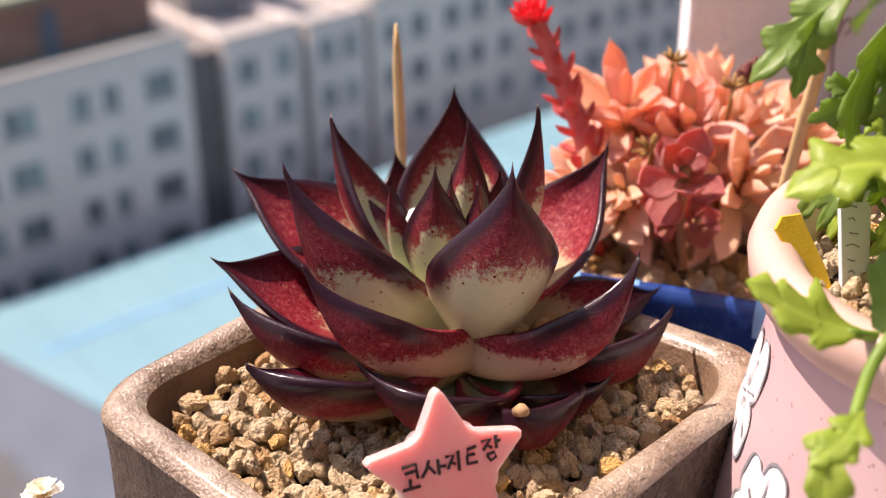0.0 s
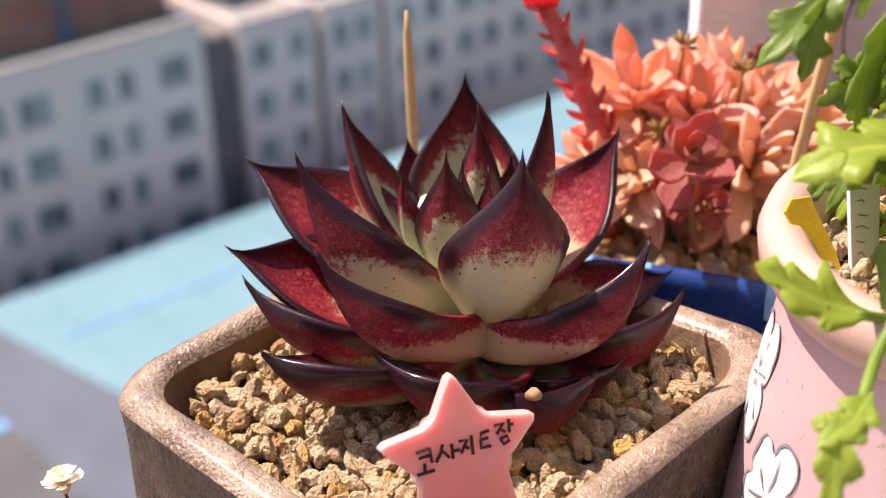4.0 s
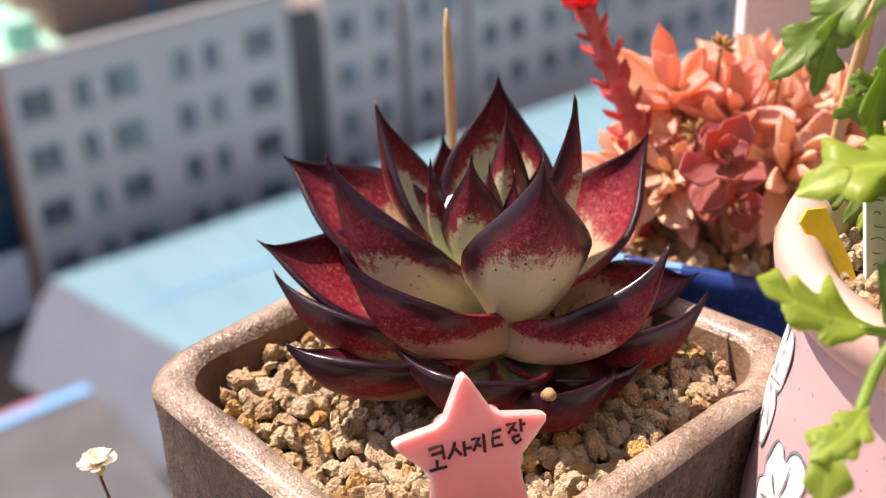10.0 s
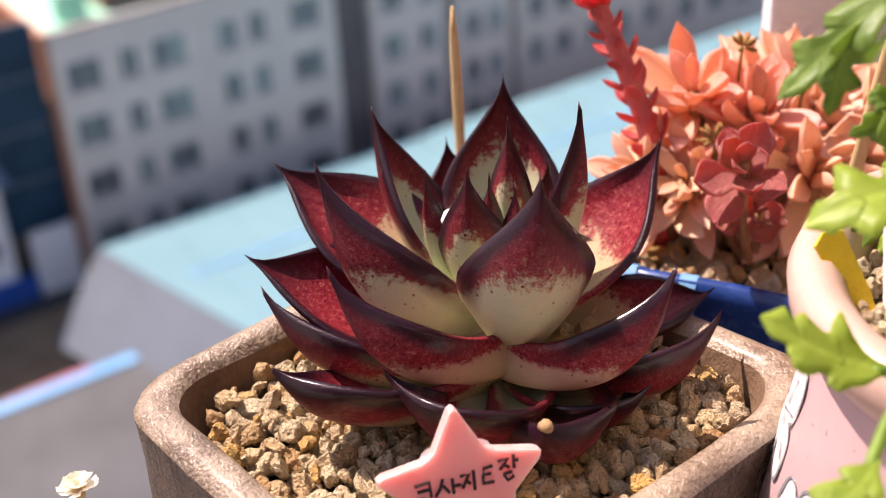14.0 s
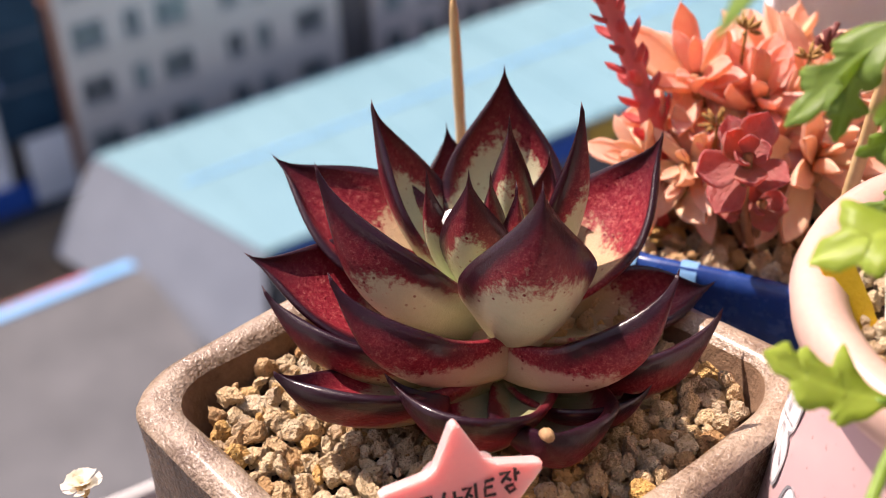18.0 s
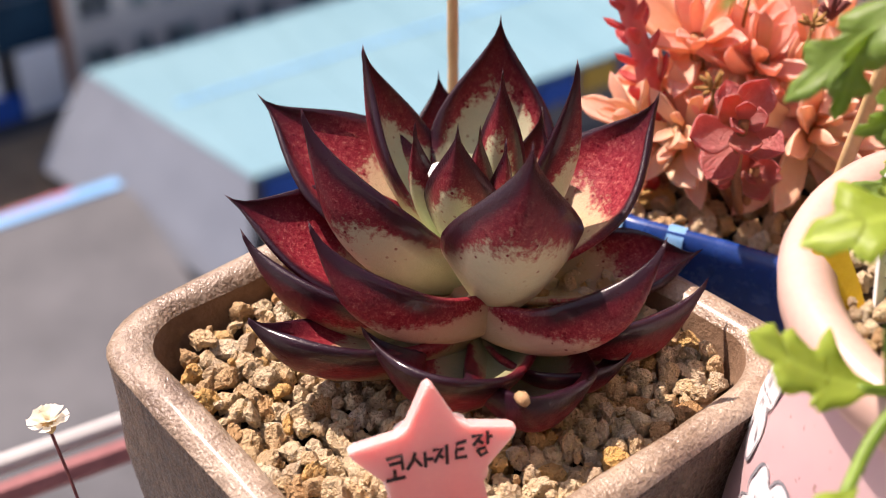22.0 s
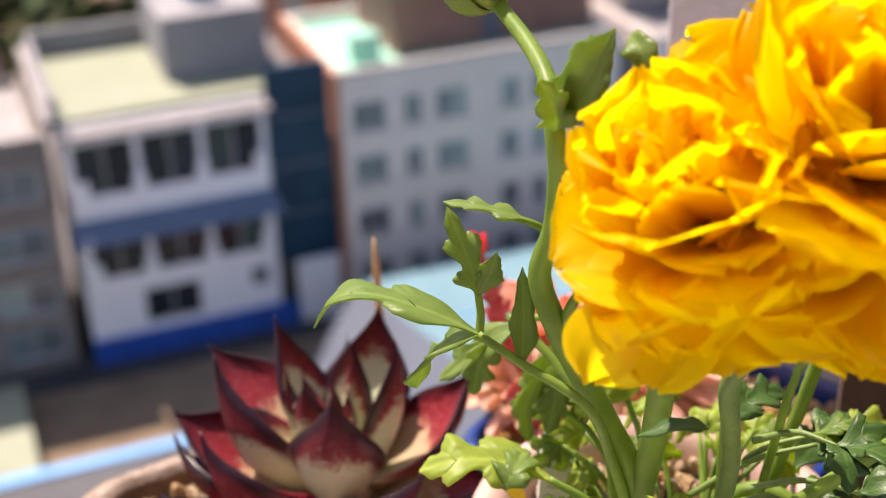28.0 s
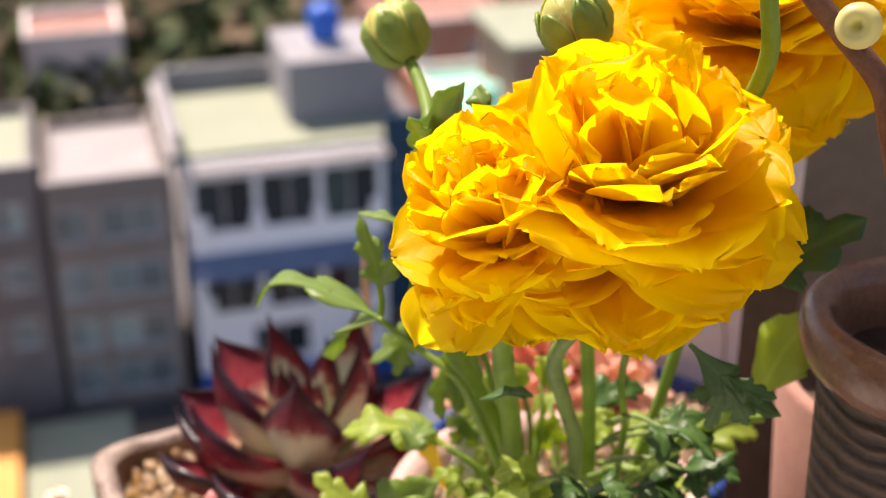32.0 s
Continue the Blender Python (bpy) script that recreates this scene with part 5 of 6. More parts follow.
_m.bump(_n1, 0.15, 0.001)
M_PINK = _m.m
M_LIP = grainy("cream_pink_glaze", (0.50, 0.315, 0.265), (0.59, 0.40, 0.34), 60, 0.35, 10, 0.05, 0.0005)
PLANTER_AT = FRAME @ Matrix.Translation((0.103, -0.052, 0))
planter = thing("pink_planter", "glazed pink planter with a broad cream lip and painted flowers", "plant pot", m=PLANTER_AT)
part("body", lathe([(0.044, BASE), (0.0505, BASE + 0.003), (0.0535, -0.035), (0.0515, -0.010), (0.0485, 0.008), (0.0455, 0.024), (0.0440, 0.034), (0.0436, 0.038)], 128), M_PINK, planter, smooth=True)
part("lip", lathe([(0.0437, 0.036), (0.0470, 0.0385), (0.0494, 0.0425), (0.0500, 0.0465), (0.0488, 0.0500), (0.0460, 0.0515), (0.0425, 0.0505), (0.0395, 0.0470), (0.0380, 0.0410), (0.0376, 0.030)], 64, closed=True, wob=0.01), M_LIP, planter, "broad cream pink lip", smooth=True)
M_PAINT_W = grainy("white_paint", (0.64, 0.60, 0.62), (0.78, 0.74, 0.76), 80, 0.4)
M_PAINT_G = grainy("grey_line_paint", (0.17, 0.17, 0.19), (0.29, 0.29, 0.31), 80, 0.4)


def wall_r(z):
    rows = ((BASE + 0.003, 0.0505), (-0.035, 0.0535), (-0.010, 0.0515), (0.008, 0.0485), (0.024, 0.0455), (0.034, 0.0440))
    for (a, ra), (b, rb) in zip(rows, rows[1:]):
        if z <= b:
            return ra + (rb - ra) * max(0, (z - a)) / (b - a)
    return rows[-1][1]


def on_planter(a, z, out=0.0006):
    r = wall_r(z) + out
    return (r * math.cos(a), r * math.sin(a), z)


def ribbon(line, w, out=0.00045):
    """A thin brush line lying on the planter's wall; line holds (angle, height)."""
    b = bmesh.new()
    prev = None
    n = len(line) - 1
    for k, (a, z) in enumerate(line):
        a0, z0 = line[max(0, k - 1)]
        a1, z1 = line[min(n, k + 1)]
        du, dz = (a1 - a0) * 0.05, z1 - z0
        d = math.hypot(du, dz) or 1.0
        h = w * (0.55 + 0.45 * math.sin(k * 0.7 + a * 9)) * 0.5 + w * 0.12
        pair = [b.verts.new(on_planter(a - sg * dz / d * h / 0.05, z + sg * du / d * h, out)) for sg in (-1, 1)]
        if prev:
            b.faces.new((prev[0], pair[0], pair[1], prev[1]))
        prev = pair
    return b


rng = random.Random(8)
for i in range(8):
    a, z = radians(172 + 11 * i + rng.uniform(-4, 4)), rng.uniform(-0.045, 0.018)
    b = bmesh.new()
    rim_ = []
    n = 60
    lobes = (4, 5, 5)[i % 3]
    for k in range(n):
        t = k * math.tau / n
        rr = 0.0125 * (0.52 + 0.48 * abs(math.sin(lobes / 2 * t + i)) ** 0.55) * (0.88 + 0.3 * noise.noise((math.cos(t) * 1.4, math.sin(t) * 1.4, i * 3.1)))
        rim_.append((a + rr * math.cos(t) / 0.05, z + rr * 1.3 * math.sin(t)))
    c = b.verts.new(on_planter(a, z, 0.00022))
    rings_ = [[b.verts.new(on_planter(a + (p[0] - a) * f, z + (p[1] - z) * f, 0.00022)) for p in rim_] for f in (0.2, 0.4, 0.6, 0.8, 1.0)]
    for k in range(n):
        b.faces.new((c, rings_[0][k], rings_[0][(k + 1) % n]))
        for lo, hi in zip(rings_, rings_[1:]):
            b.faces.new((lo[k], hi[k], hi[(k + 1) % n], lo[(k + 1) % n]))
    part("painted_petal", b, M_PAINT_W, planter, "white painted flower", smooth=True)
    part("painted_line", ribbon(rim_ + rim_[:2], 0.0007), M_PAINT_G, planter, "grey painted outline")
    for k in range(3, n, 10):
        q = rim_[k]
        bend, reach = rng.uniform(-0.05, 0.05), rng.uniform(0.5, 0.86)
        part("painted_line", ribbon([(a + (q[0] - a) * f + bend * math.sin(f * 5) * f * (1 - f), z + (q[1] - z) * f) for f in (0.12 + (reach - 0.12) * g / 8 for g in range(9))], 0.0005), M_PAINT_G, planter, "grey painted outline")
M_POTSOIL = grainy("speckled_potting_mix", (0.05, 0.03, 0.02), (0.17, 0.11, 0.07), 220, 0.95, 5, 0.7, 0.002)
part("soil", lathe([(0.005, 0.036), (0.039, 0.036), (0.039, 0.0395), (0.02, 0.041), (0.003, 0.0415)], 40, wob=0.02), M_POTSOIL, planter, smooth=True)
bed3 = thing("potting_mix", "brown potting mix with pale grains in the pink planter", "soil", m=PLANTER_AT)
sp = strew(lambda x, y: math.hypot(x, y) < 0.0375, 0.038, 420, 0.0007, 0.0026, 0.0412, rng, 0.8)
scatter(bed3, sp[:110], True, rng)
grit(bed3, sp[110:], rng)

# white plant label and a crumpled yellow strip in the planter
M_YELLOW = grainy("crumpled_yellow", (0.80, 0.50, 0.02), (0.88, 0.60, 0.04), 120, 0.5, 8, 0.5, 0.0008)
M_LABEL = grainy("white_plastic", (0.80, 0.80, 0.81), (0.90, 0.90, 0.90), 120, 0.4, 8, 0.05, 0.0004)
# Crumpled strip standing in for a dried yellow petal.
tag = thing("yellow_petal_strip", "crumpled yellow strip in the planter, standing for a dried petal", "plant label", m=FRAME @ pose(0.0660, -0.0465, 0.0440, -28, -16, 25))
part("strip", prism([(-0.0035, 0.012), (-0.001, 0.0135), (0.003, 0.012), (0.0028, 0.0), (0.0012, -0.0135), (-0.0008, -0.0135), (-0.0022, -0.002)], 0.0008, 0.0002), M_YELLOW, tag)
tag = thing("white_label", "white plastic plant label with faded pen marks", "plant label", m=FRAME @ pose(0.0735, -0.0440, 0.0500, -20, 14, 28))
part("strip", prism([(-0.0042, 0.015), (-0.0018, 0.0190), (0.0056, 0.016), (0.0052, -0.014), (-0.0026, -0.014)], 0.0009, 0.0002), M_LABEL, tag)
for i in range(9):
    z = 0.012 - 0.0026 * i
    part("pen_mark", tube([(-0.0016 + 0.0005 * math.sin(i * 2.1), -0.00052, z), (-0.0002, -0.00052, z + 0.0005 * math.sin(i * 3.0)), (0.0012 + 0.0008 * math.sin(i * 1.7), -0.00052, z - 0.0004)], 0.00014, 5), M_PAINT_G, tag)

# ---- the yellow buttercup plant ----
_m = Mat("stem_green", 0.45, 0.4)
_n = _m.noise(140, 4)
_m.colour(_m.ramp(_n, [(0.3, (0.125, 0.22, 0.030)), (0.7, (0.235, 0.36, 0.060))]))
_m.bump(_m.noise(900, 2), 0.3, 0.0003)
_m.thin((0.42, 0.58, 0.06), 0.30)
M_STEM = _m.m
M_STEM_DARK = grainy("dark_stem", (0.10, 0.16, 0.04), (0.20, 0.30, 0.07), 140, 0.5, 6, 0.2, 0.0004)


def leaf_green(name, a, b, through, amount=0.4):
    m = Mat(name, 0.42, 0.4)
    uv = m.t.nodes.new("ShaderNodeUVMap")
    sep = m.t.nodes.new("ShaderNodeSeparateXYZ")
    m.link(uv.outputs[0], sep.inputs[0])
    n = m.noise(90, 5, 0.7)
    vein = m.math("ABSOLUTE", m.math("SUBTRACT", sep.outputs[0], 0.5))
    c = m.ramp(n, [(0.3, a), (0.7, b)])
    c = m.mix(m.ramp(vein, [(0.0, (0.6, 0.6, 0.6)), (0.05, (0, 0, 0))]), c, tuple(min(1, x * 1.5) for x in b))
    m.colour(c)
    m.bump(m.math("ADD", m.noise(500, 3), m.math("MULTIPLY", n, 2.0)), 0.35, 0.0006)
    m.thin(through, amount)
    return m.m


M_GREEN = leaf_green("buttercup_leaf", (0.12, 0.21, 0.040), (0.23, 0.34, 0.09), (0.44, 0.58, 0.08), 0.45)
M_LIME = leaf_green("young_buttercup_leaf", (0.25, 0.36, 0.05), (0.42, 0.53, 0.11), (0.60, 0.71, 0.08), 0.52)
# Dark copy of the leaf green; the shade is in its colour.
M_SHADED_LEAF = leaf_green("shaded_leaf", (0.035, 0.09, 0.02), (0.07, 0.15, 0.035), (0.10, 0.25, 0.03), 0.25)

plant = thing("buttercup_plant", "yellow double buttercup with lobed green leaves and tall stems", "flowering plant", m=FRAME)


LOBED = ((0.05, 0.0), (0.09, 0.10), (0.20, 0.18), (0.32, 0.26), (0.41, 0.36), (0.43, 0.42), (0.36, 0.43), (0.33, 0.47), (0.22, 0.45), (0.20, 0.51), (0.28, 0.58), (0.36, 0.66), (0.38, 0.72), (0.31, 0.73), (0.26, 0.77), (0.17, 0.76), (0.17, 0.83), (0.19, 0.89), (0.10, 0.94), (0.01, 1.0))
PLAIN = ((0.05, 0.0), (0.14, 0.08), (0.27, 0.18), (0.36, 0.28), (0.40, 0.38), (0.36, 0.40), (0.42, 0.50), (0.36, 0.54), (0.38, 0.64), (0.31, 0.67), (0.30, 0.76), (0.21, 0.80), (0.18, 0.88), (0.08, 0.93), (0.012, 1.0))


def rounded(shape):
    """The outline with its corners cut."""
    out = [shape[0]]
    for (x0, y0), (x1, y1) in zip(shape, shape[1:]):
        out += [(x0 * 0.72 + x1 * 0.28, y0 * 0.72 + y1 * 0.28), (x0 * 0.28 + x1 * 0.72, y0 * 0.28 + y1 * 0.72)]
    return tuple(out + [shape[-1]])


LOBED, PLAIN = rounded(LOBED), rounded(PLAIN)


def blade(points, width, mat, lobes=3, jag=0.55, fold=0.25, seed=0, hint=(0, 0, 1), curl=0.0, name="leaf"):
    """A lobed, toothed leaf blade along a midrib, with a little thickness."""
    bm = bmesh.new()
    uvl = bm.loops.layers.uv.new("UVMap")
    line = spline(points, 12)
    n = len(line) - 1
    hint = Vector(hint)
    r = random.Random(seed)

    def on_line(s):
        f = max(0.0, min(0.9999, s)) * n
        i = int(f)
        return line[i].lerp(line[i + 1], f - i), (line[i + 1] - line[i]).normalized()

    shape = LOBED if lobes >= 2 else PLAIN
    half = width / 2 / 0.42
    for sg in (-1, 1):
        prev = None
        for x, y in shape:
            x *= 1 + 0.16 * math.sin(y * 13 + seed * 1.9 + sg) + r.uniform(-0.03, 0.03)
            rows = []
            for q, (fx, back) in enumerate(((0.0, 0.12), (0.45, 0.07), (1.0, 0.0))):
                p, t = on_line(y - back * min(1, y * 4) * (1 if y < 1 else 0))
                side = t.cross(hint).normalized()
                nn = side.cross(t).normalized()
                h = x * half * fx
                c = p + side * (sg * h) + nn * (fold * h - curl * h * h / width + 0.12 * h * math.sin(y * 11 + seed + 2 * sg) - 0.35 * max(0, fx - 0.45) * h * fold)
                rows.append((bm.verts.new(c + nn * 0.00022), bm.verts.new(c - nn * 0.00022), (0.5 + sg * fx * x, y)))
            if prev:
                for q in (0, 1):
                    for lay in (0, 1):
                        quad = [prev[q], prev[q + 1], rows[q + 1], rows[q]]
                        f = bm.faces.new([v[lay] for v in quad])
                        for lp, v in zip(f.loops, quad):
                            lp[uvl].uv = v[2]
                bm.faces.new((prev[2][0], rows[2][0], rows[2][1], prev[2][1]))
            prev = rows
    bmesh.ops.remove_doubles(bm, verts=bm.verts, dist=0.00004)
    return part(name, bm, mat, plant, smooth=True)


def stem(points, r0, r1, mat=None, name="stem"):
    line = spline(points, 7)
    n = len(line) - 1
    return part(name, tube(line, [r0 + (r1 - r0) * i / n for i in range(n + 1)], 12), mat or M_STEM, plant, smooth=True)


# main stems
A_TOP, B_TOP, C_TOP = (0.0622, -0.0555, 0.1868), (0.1080, -0.1180, 0.160), (0.1350, -0.1120, 0.170)
stem([(0.100, -0.066, 0.038), (0.1010, -0.075, 0.065), (0.0989, -0.082, 0.0871), (0.0931, -0.086, 0.1032), (0.0865, -0.088, 0.1183), (0.0813, -0.088, 0.1293), (0.078, -0.087, 0.1394), (0.0807, -0.087, 0.1501), (0.0823, -0.091, 0.1641), (0.0815, -0.0915, 0.1735), (0.0795, -0.0860, 0.1800), (0.0735, -0.0740, 0.1835), A_TOP], 0.0033, 0.0016)
stem([(0.101, -0.074, 0.038), (0.1005, -0.081, 0.080), (0.1025, -0.088, 0.098), (0.1055, -0.106, 0.128), B_TOP], 0.0030, 0.0026)
stem([(0.112, -0.070, 0.038), (0.1189, -0.082, 0.0876), (0.1190, -0.096, 0.1127), (0.1185, -0.106, 0.1317), (0.1270, -0.1100, 0.1480), C_TOP], 0.0021, 0.0019, M_STEM_DARK)
stem([(0.122, -0.060, 0.038), (0.128, -0.064, 0.085), (0.131, -0.084, 0.120), (0.140, -0.090, 0.165)], 0.0011, 0.0009)
stem([(0.122, -0.050, 0.038), (0.135, -0.045, 0.090), (0.146, -0.044, 0.150), (0.150, -0.046, 0.185)], 0.0018, 0.0016)
stem([(0.118, -0.058, 0.038), (0.118, -0.066, 0.100), (0.1165, -0.080, 0.170), (0.1193, -0.089, 0.2055)], 0.0021, 0.0018)
stem([(0.150, -0.078, 0.180), (0.1600, -0.090, 0.205), (0.1600, -0.097, 0.222), (0.1575, -0.099, 0.240)], 0.0022, 0.0019)
# leaf stalks and leaves reaching over the red rosette
stem([(0.100, -0.074, 0.060), (0.0945, -0.0900, 0.098), (0.0891, -0.0933, 0.1129), (0.0750, -0.0910, 0.1200), (0.0655, -0.0895, 0.1250)], 0.0013, 0.0009, name="leaf_stalk")
blade([(0.0655, -0.0895, 0.1250), (0.0560, -0.0890, 0.1285), (0.0440, -0.0890, 0.1315), (0.0345, -0.0890, 0.1300), (0.0285, -0.0885, 0.1215)], 0.0118, M_GREEN, 2, 0.5, 0.2, 3)
blade([(0.0655, -0.0895, 0.1250), (0.0600, -0.0900, 0.1225), (0.0540, -0.0895, 0.1160), (0.0510, -0.0880, 0.1085)], 0.0150, M_GREEN, 2, 0.55, 0.3, 5)
stem([(0.0655, -0.0885, 0.1245), (0.0655, -0.0870, 0.1285), (0.0648, -0.0862, 0.1330)], 0.0010, 0.0008, name="leaf_stalk")
blade([(0.0648, -0.0862, 0.1325), (0.0628, -0.0845, 0.1390), (0.0573, -0.0817, 0.1504)], 0.0085, M_GREEN, 2, 0.5, 0.3, 6, (0.3, -1, 0.2))
blade([(0.0650, -0.0862, 0.1330), (0.0672, -0.0850, 0.1375), (0.0685, -0.0840, 0.1420)], 0.0055, M_GREEN, 1, 0.5, 0.3, 7, (0.3, -1, 0.2))
blade([(0.0750, -0.0910, 0.1190), (0.0745, -0.0860, 0.1270), (0.0735, -0.0820, 0.1380)], 0.0060, M_GREEN, 1, 0.3, 0.4, 8, (0.3, -1, 0.2))
stem([(0.0800, -0.0710, 0.1330), (0.0770, -0.0760, 0.1440), (0.0680, -0.0780, 0.1480)], 0.0011, 0.0007, name="leaf_stalk")
blade([(0.0740, -0.0770, 0.1462), (0.0660, -0.0790, 0.1492), (0.0560, -0.0790, 0.1500)], 0.0070, M_GREEN, 2, 0.5, 0.2, 9)
blade([(0.0815, -0.078, 0.1500), (0.0880, -0.084, 0.1560), (0.0960, -0.090, 0.1610)], 0.0080, M_GREEN, 2, 0.5, 0.2, 10)
# hooded bracts under the buds
blade([(0.0820, -0.0930, 0.1745), (0.0825, -0.0985, 0.1810), (0.0802, -0.1020, 0.1880)], 0.0085, M_GREEN, 2, 0.4, 0.6, 11, (0.2, -1, 0.3))
blade([(0.0825, -0.0930, 0.1755), (0.0860, -0.0965, 0.1860), (0.0884, -0.0935, 0.1940)], 0.0060, M_GREEN, 1, 0.4, 0.8, 12, (0.6, -1, 0.2))
blade([(0.0830, -0.0930, 0.1760), (0.0890, -0.0990, 0.1880), (0.0934, -0.1001, 0.1975)], 0.0105, M_GREEN, 1, 0.35, 0.7, 13, (-0.3, -1, 0.3))
blade([(0.0960, -0.0990, 0.1960), (0.0985, -0.1030, 0.1945), (0.0995, -0.1040, 0.1905)], 0.0060, M_GREEN, 1, 0.35, 0.5, 14, (-0.3, -1, 0.6))
# the branch on the other side of the knee
stem([(0.0825, -0.0880, 0.1260), (0.0860, -0.0890, 0.1360), (0.0913, -0.0890, 0.1410)], 0.0013, 0.0009, name="leaf_stalk")
blade([(0.0900, -0.0850, 0.1385), (0.0950, -0.0860, 0.1440), (0.1010, -0.0860, 0.1462)], 0.0075, M_LIME, 2, 0.5, 0.3, 51, (0, -0.6, 1))
blade([(0.0905, -0.0850, 0.1390), (0.0980, -0.0845, 0.1420), (0.1075, -0.0850, 0.1425)], 0.0075, M_GREEN, 2, 0.5, 0.3, 52, (0, -0.6, 1))
blade([(0.0885, -0.0850, 0.1370), (0.0935, -0.0865, 0.1350), (0.0972, -0.0870, 0.1292)], 0.0060, M_LIME, 2, 0.5, 0.3, 53, (0, -1, 0.6))
stem([(0.0960, -0.0790, 0.0880), (0.0890, -0.0780, 0.1000), (0.0780, -0.0720, 0.1100), (0.0672, -0.0660, 0.1160)], 0.0013, 0.0010, name="leaf_stalk")
# low leaves beside the lip
stem([(0.0950, -0.074, 0.042), (0.080, -0.0800, 0.054), (0.0684, -0.0787, 0.0500), (0.0591, -0.0825, 0.0534)], 0.0014, 0.0009, name="leaf_stalk")
blade([(0.0620, -0.0815, 0.0525), (0.0504, -0.0838, 0.0580), (0.0405, -0.0831, 0.0650)], 0.0130, M_LIME, 2, 0.55, 0.2, 14, (0.1, -0.5, 1))
blade([(0.0640, -0.0830, 0.0540), (0.0700, -0.0850, 0.0630), (0.0800, -0.0840, 0.0720)], 0.0180, M_GREEN, 1, 0.3, 0.25, 15, (0.1, -1, 0.6))
blade([(0.0780, -0.0720, 0.0760), (0.0660, -0.0725, 0.0795), (0.0560, -0.0758, 0.0805), (0.0475, -0.0765, 0.0765)], 0.0150, M_LIME, 2, 0.5, 0.15, 16, (0, -0.35, 1))
stem([(0.0980, -0.070, 0.045), (0.0900, -0.0720, 0.068), (0.0780, -0.0720, 0.0760)], 0.0014, 0.0009, name="leaf_stalk")
stem([(0.0960, -0.078, 0.042), (0.0760, -0.0860, 0.066), (0.0620, -0.0900, 0.0546), (0.0523, -0.1044, 0.0477)], 0.0014, 0.0010, name="leaf_stalk")
blade([(0.0540, -0.1020, 0.0490), (0.0480, -0.1090, 0.0470), (0.0455, -0.1160, 0.0380)], 0.0090, M_LIME, 2, 0.5, 0.2, 17, (0, -0.4, 1))
blade([(0.0560, -0.1000, 0.0500), (0.0510, -0.1060, 0.0490), (0.0445, -0.1095, 0.0470)], 0.0070, M_LIME, 2, 0.5, 0.2, 18, (0, -0.4, 1))
# leaves hanging above the lip at the start
stem([(0.0950, -0.064, 0.045), (0.0880, -0.0560, 0.085), (0.0760, -0.0500, 0.1060), (0.0640, -0.0490, 0.1020)], 0.0013, 0.0008, name="leaf_stalk")
blade([(0.0680, -0.0490, 0.1040), (0.0590, -0.0500, 0.0985), (0.0535, -0.0515, 0.0930), (0.0470, -0.0536, 0.0875)], 0.0100, M_GREEN, 2, 0.55, 0.3, 19, (0, -0.6, 1))
blade([(0.0620, -0.0495, 0.1000), (0.0570, -0.0520, 0.0930), (0.0555, -0.0530, 0.0840)], 0.0090, M_GREEN, 2, 0.55, 0.3, 20, (0.5, -1, 0.3))
blade([(0.0760, -0.0470, 0.1000), (0.0720, -0.0470, 0.0900), (0.0680, -0.0490, 0.0800), (0.0690, -0.0510, 0.0700)], 0.0085, M_GREEN, 2, 0.5, 0.3, 21, (0.4, -1, 0.3))
blade([(0.0800, -0.0480, 0.0980), (0.0760, -0.0500, 0.0860), (0.0740, -0.0520, 0.0740)], 0.0095, M_GREEN, 2, 0.5, 0.3, 22, (0.2, -1, 0.3))
# foliage round the stems
rng = random.Random(31)
for i in range(40):
    a = rng.uniform(0, math.tau)
    r = rng.uniform(0.008, 0.036)
    bx, by = 0.108 + 0.5 * r * math.cos(a), -0.056 + 0.5 * r * math.sin(a)
    hgt = rng.uniform(0.046, 0.070)
    reach = rng.uniform(0.010, 0.036)
    ex, ey = bx + reach * math.cos(a), by + reach * math.sin(a)
    if ex < 0.078 and ey < -0.035:
        continue
    p0 = Vector((ex * 0.85 + bx * 0.15, ey * 0.85 + by * 0.15, hgt))
    bow = rng.uniform(-0.006, 0.006)
    stem([(bx, by, 0.040), ((bx * 2 + ex) / 3 + bow, (by * 2 + ey) / 3 - bow, hgt * 0.74), p0], 0.0010, 0.0006, rng.choice((M_STEM, M_STEM_DARK)), name="leaf_stalk")
    tip = Vector((math.cos(a), math.sin(a), rng.uniform(-0.6, 0.5)))
    L = rng.uniform(0.008, 0.015)
    mat = rng.choice((M_GREEN, M_LIME, M_LIME, M_LIME))
    up = (rng.uniform(-0.5, 0.5), rng.uniform(-0.9, 0.2), 1)
    for k in (-1, 0, 1):
        d = (Matrix.Rotation(k * 0.8, 3, "Z") @ tip).normalized()
        q = L * (1.0 if k == 0 else 0.78)
        blade([p0, p0 + d * q * 0.5 + Vector((0, 0, 0.0024)), p0 + d * q - Vector((0, 0, rng.uniform(0.001, 0.006)))], q * 0.58, mat, 2, 0.72, rng.uniform(0.1, 0.5), i * 3 + k, up)
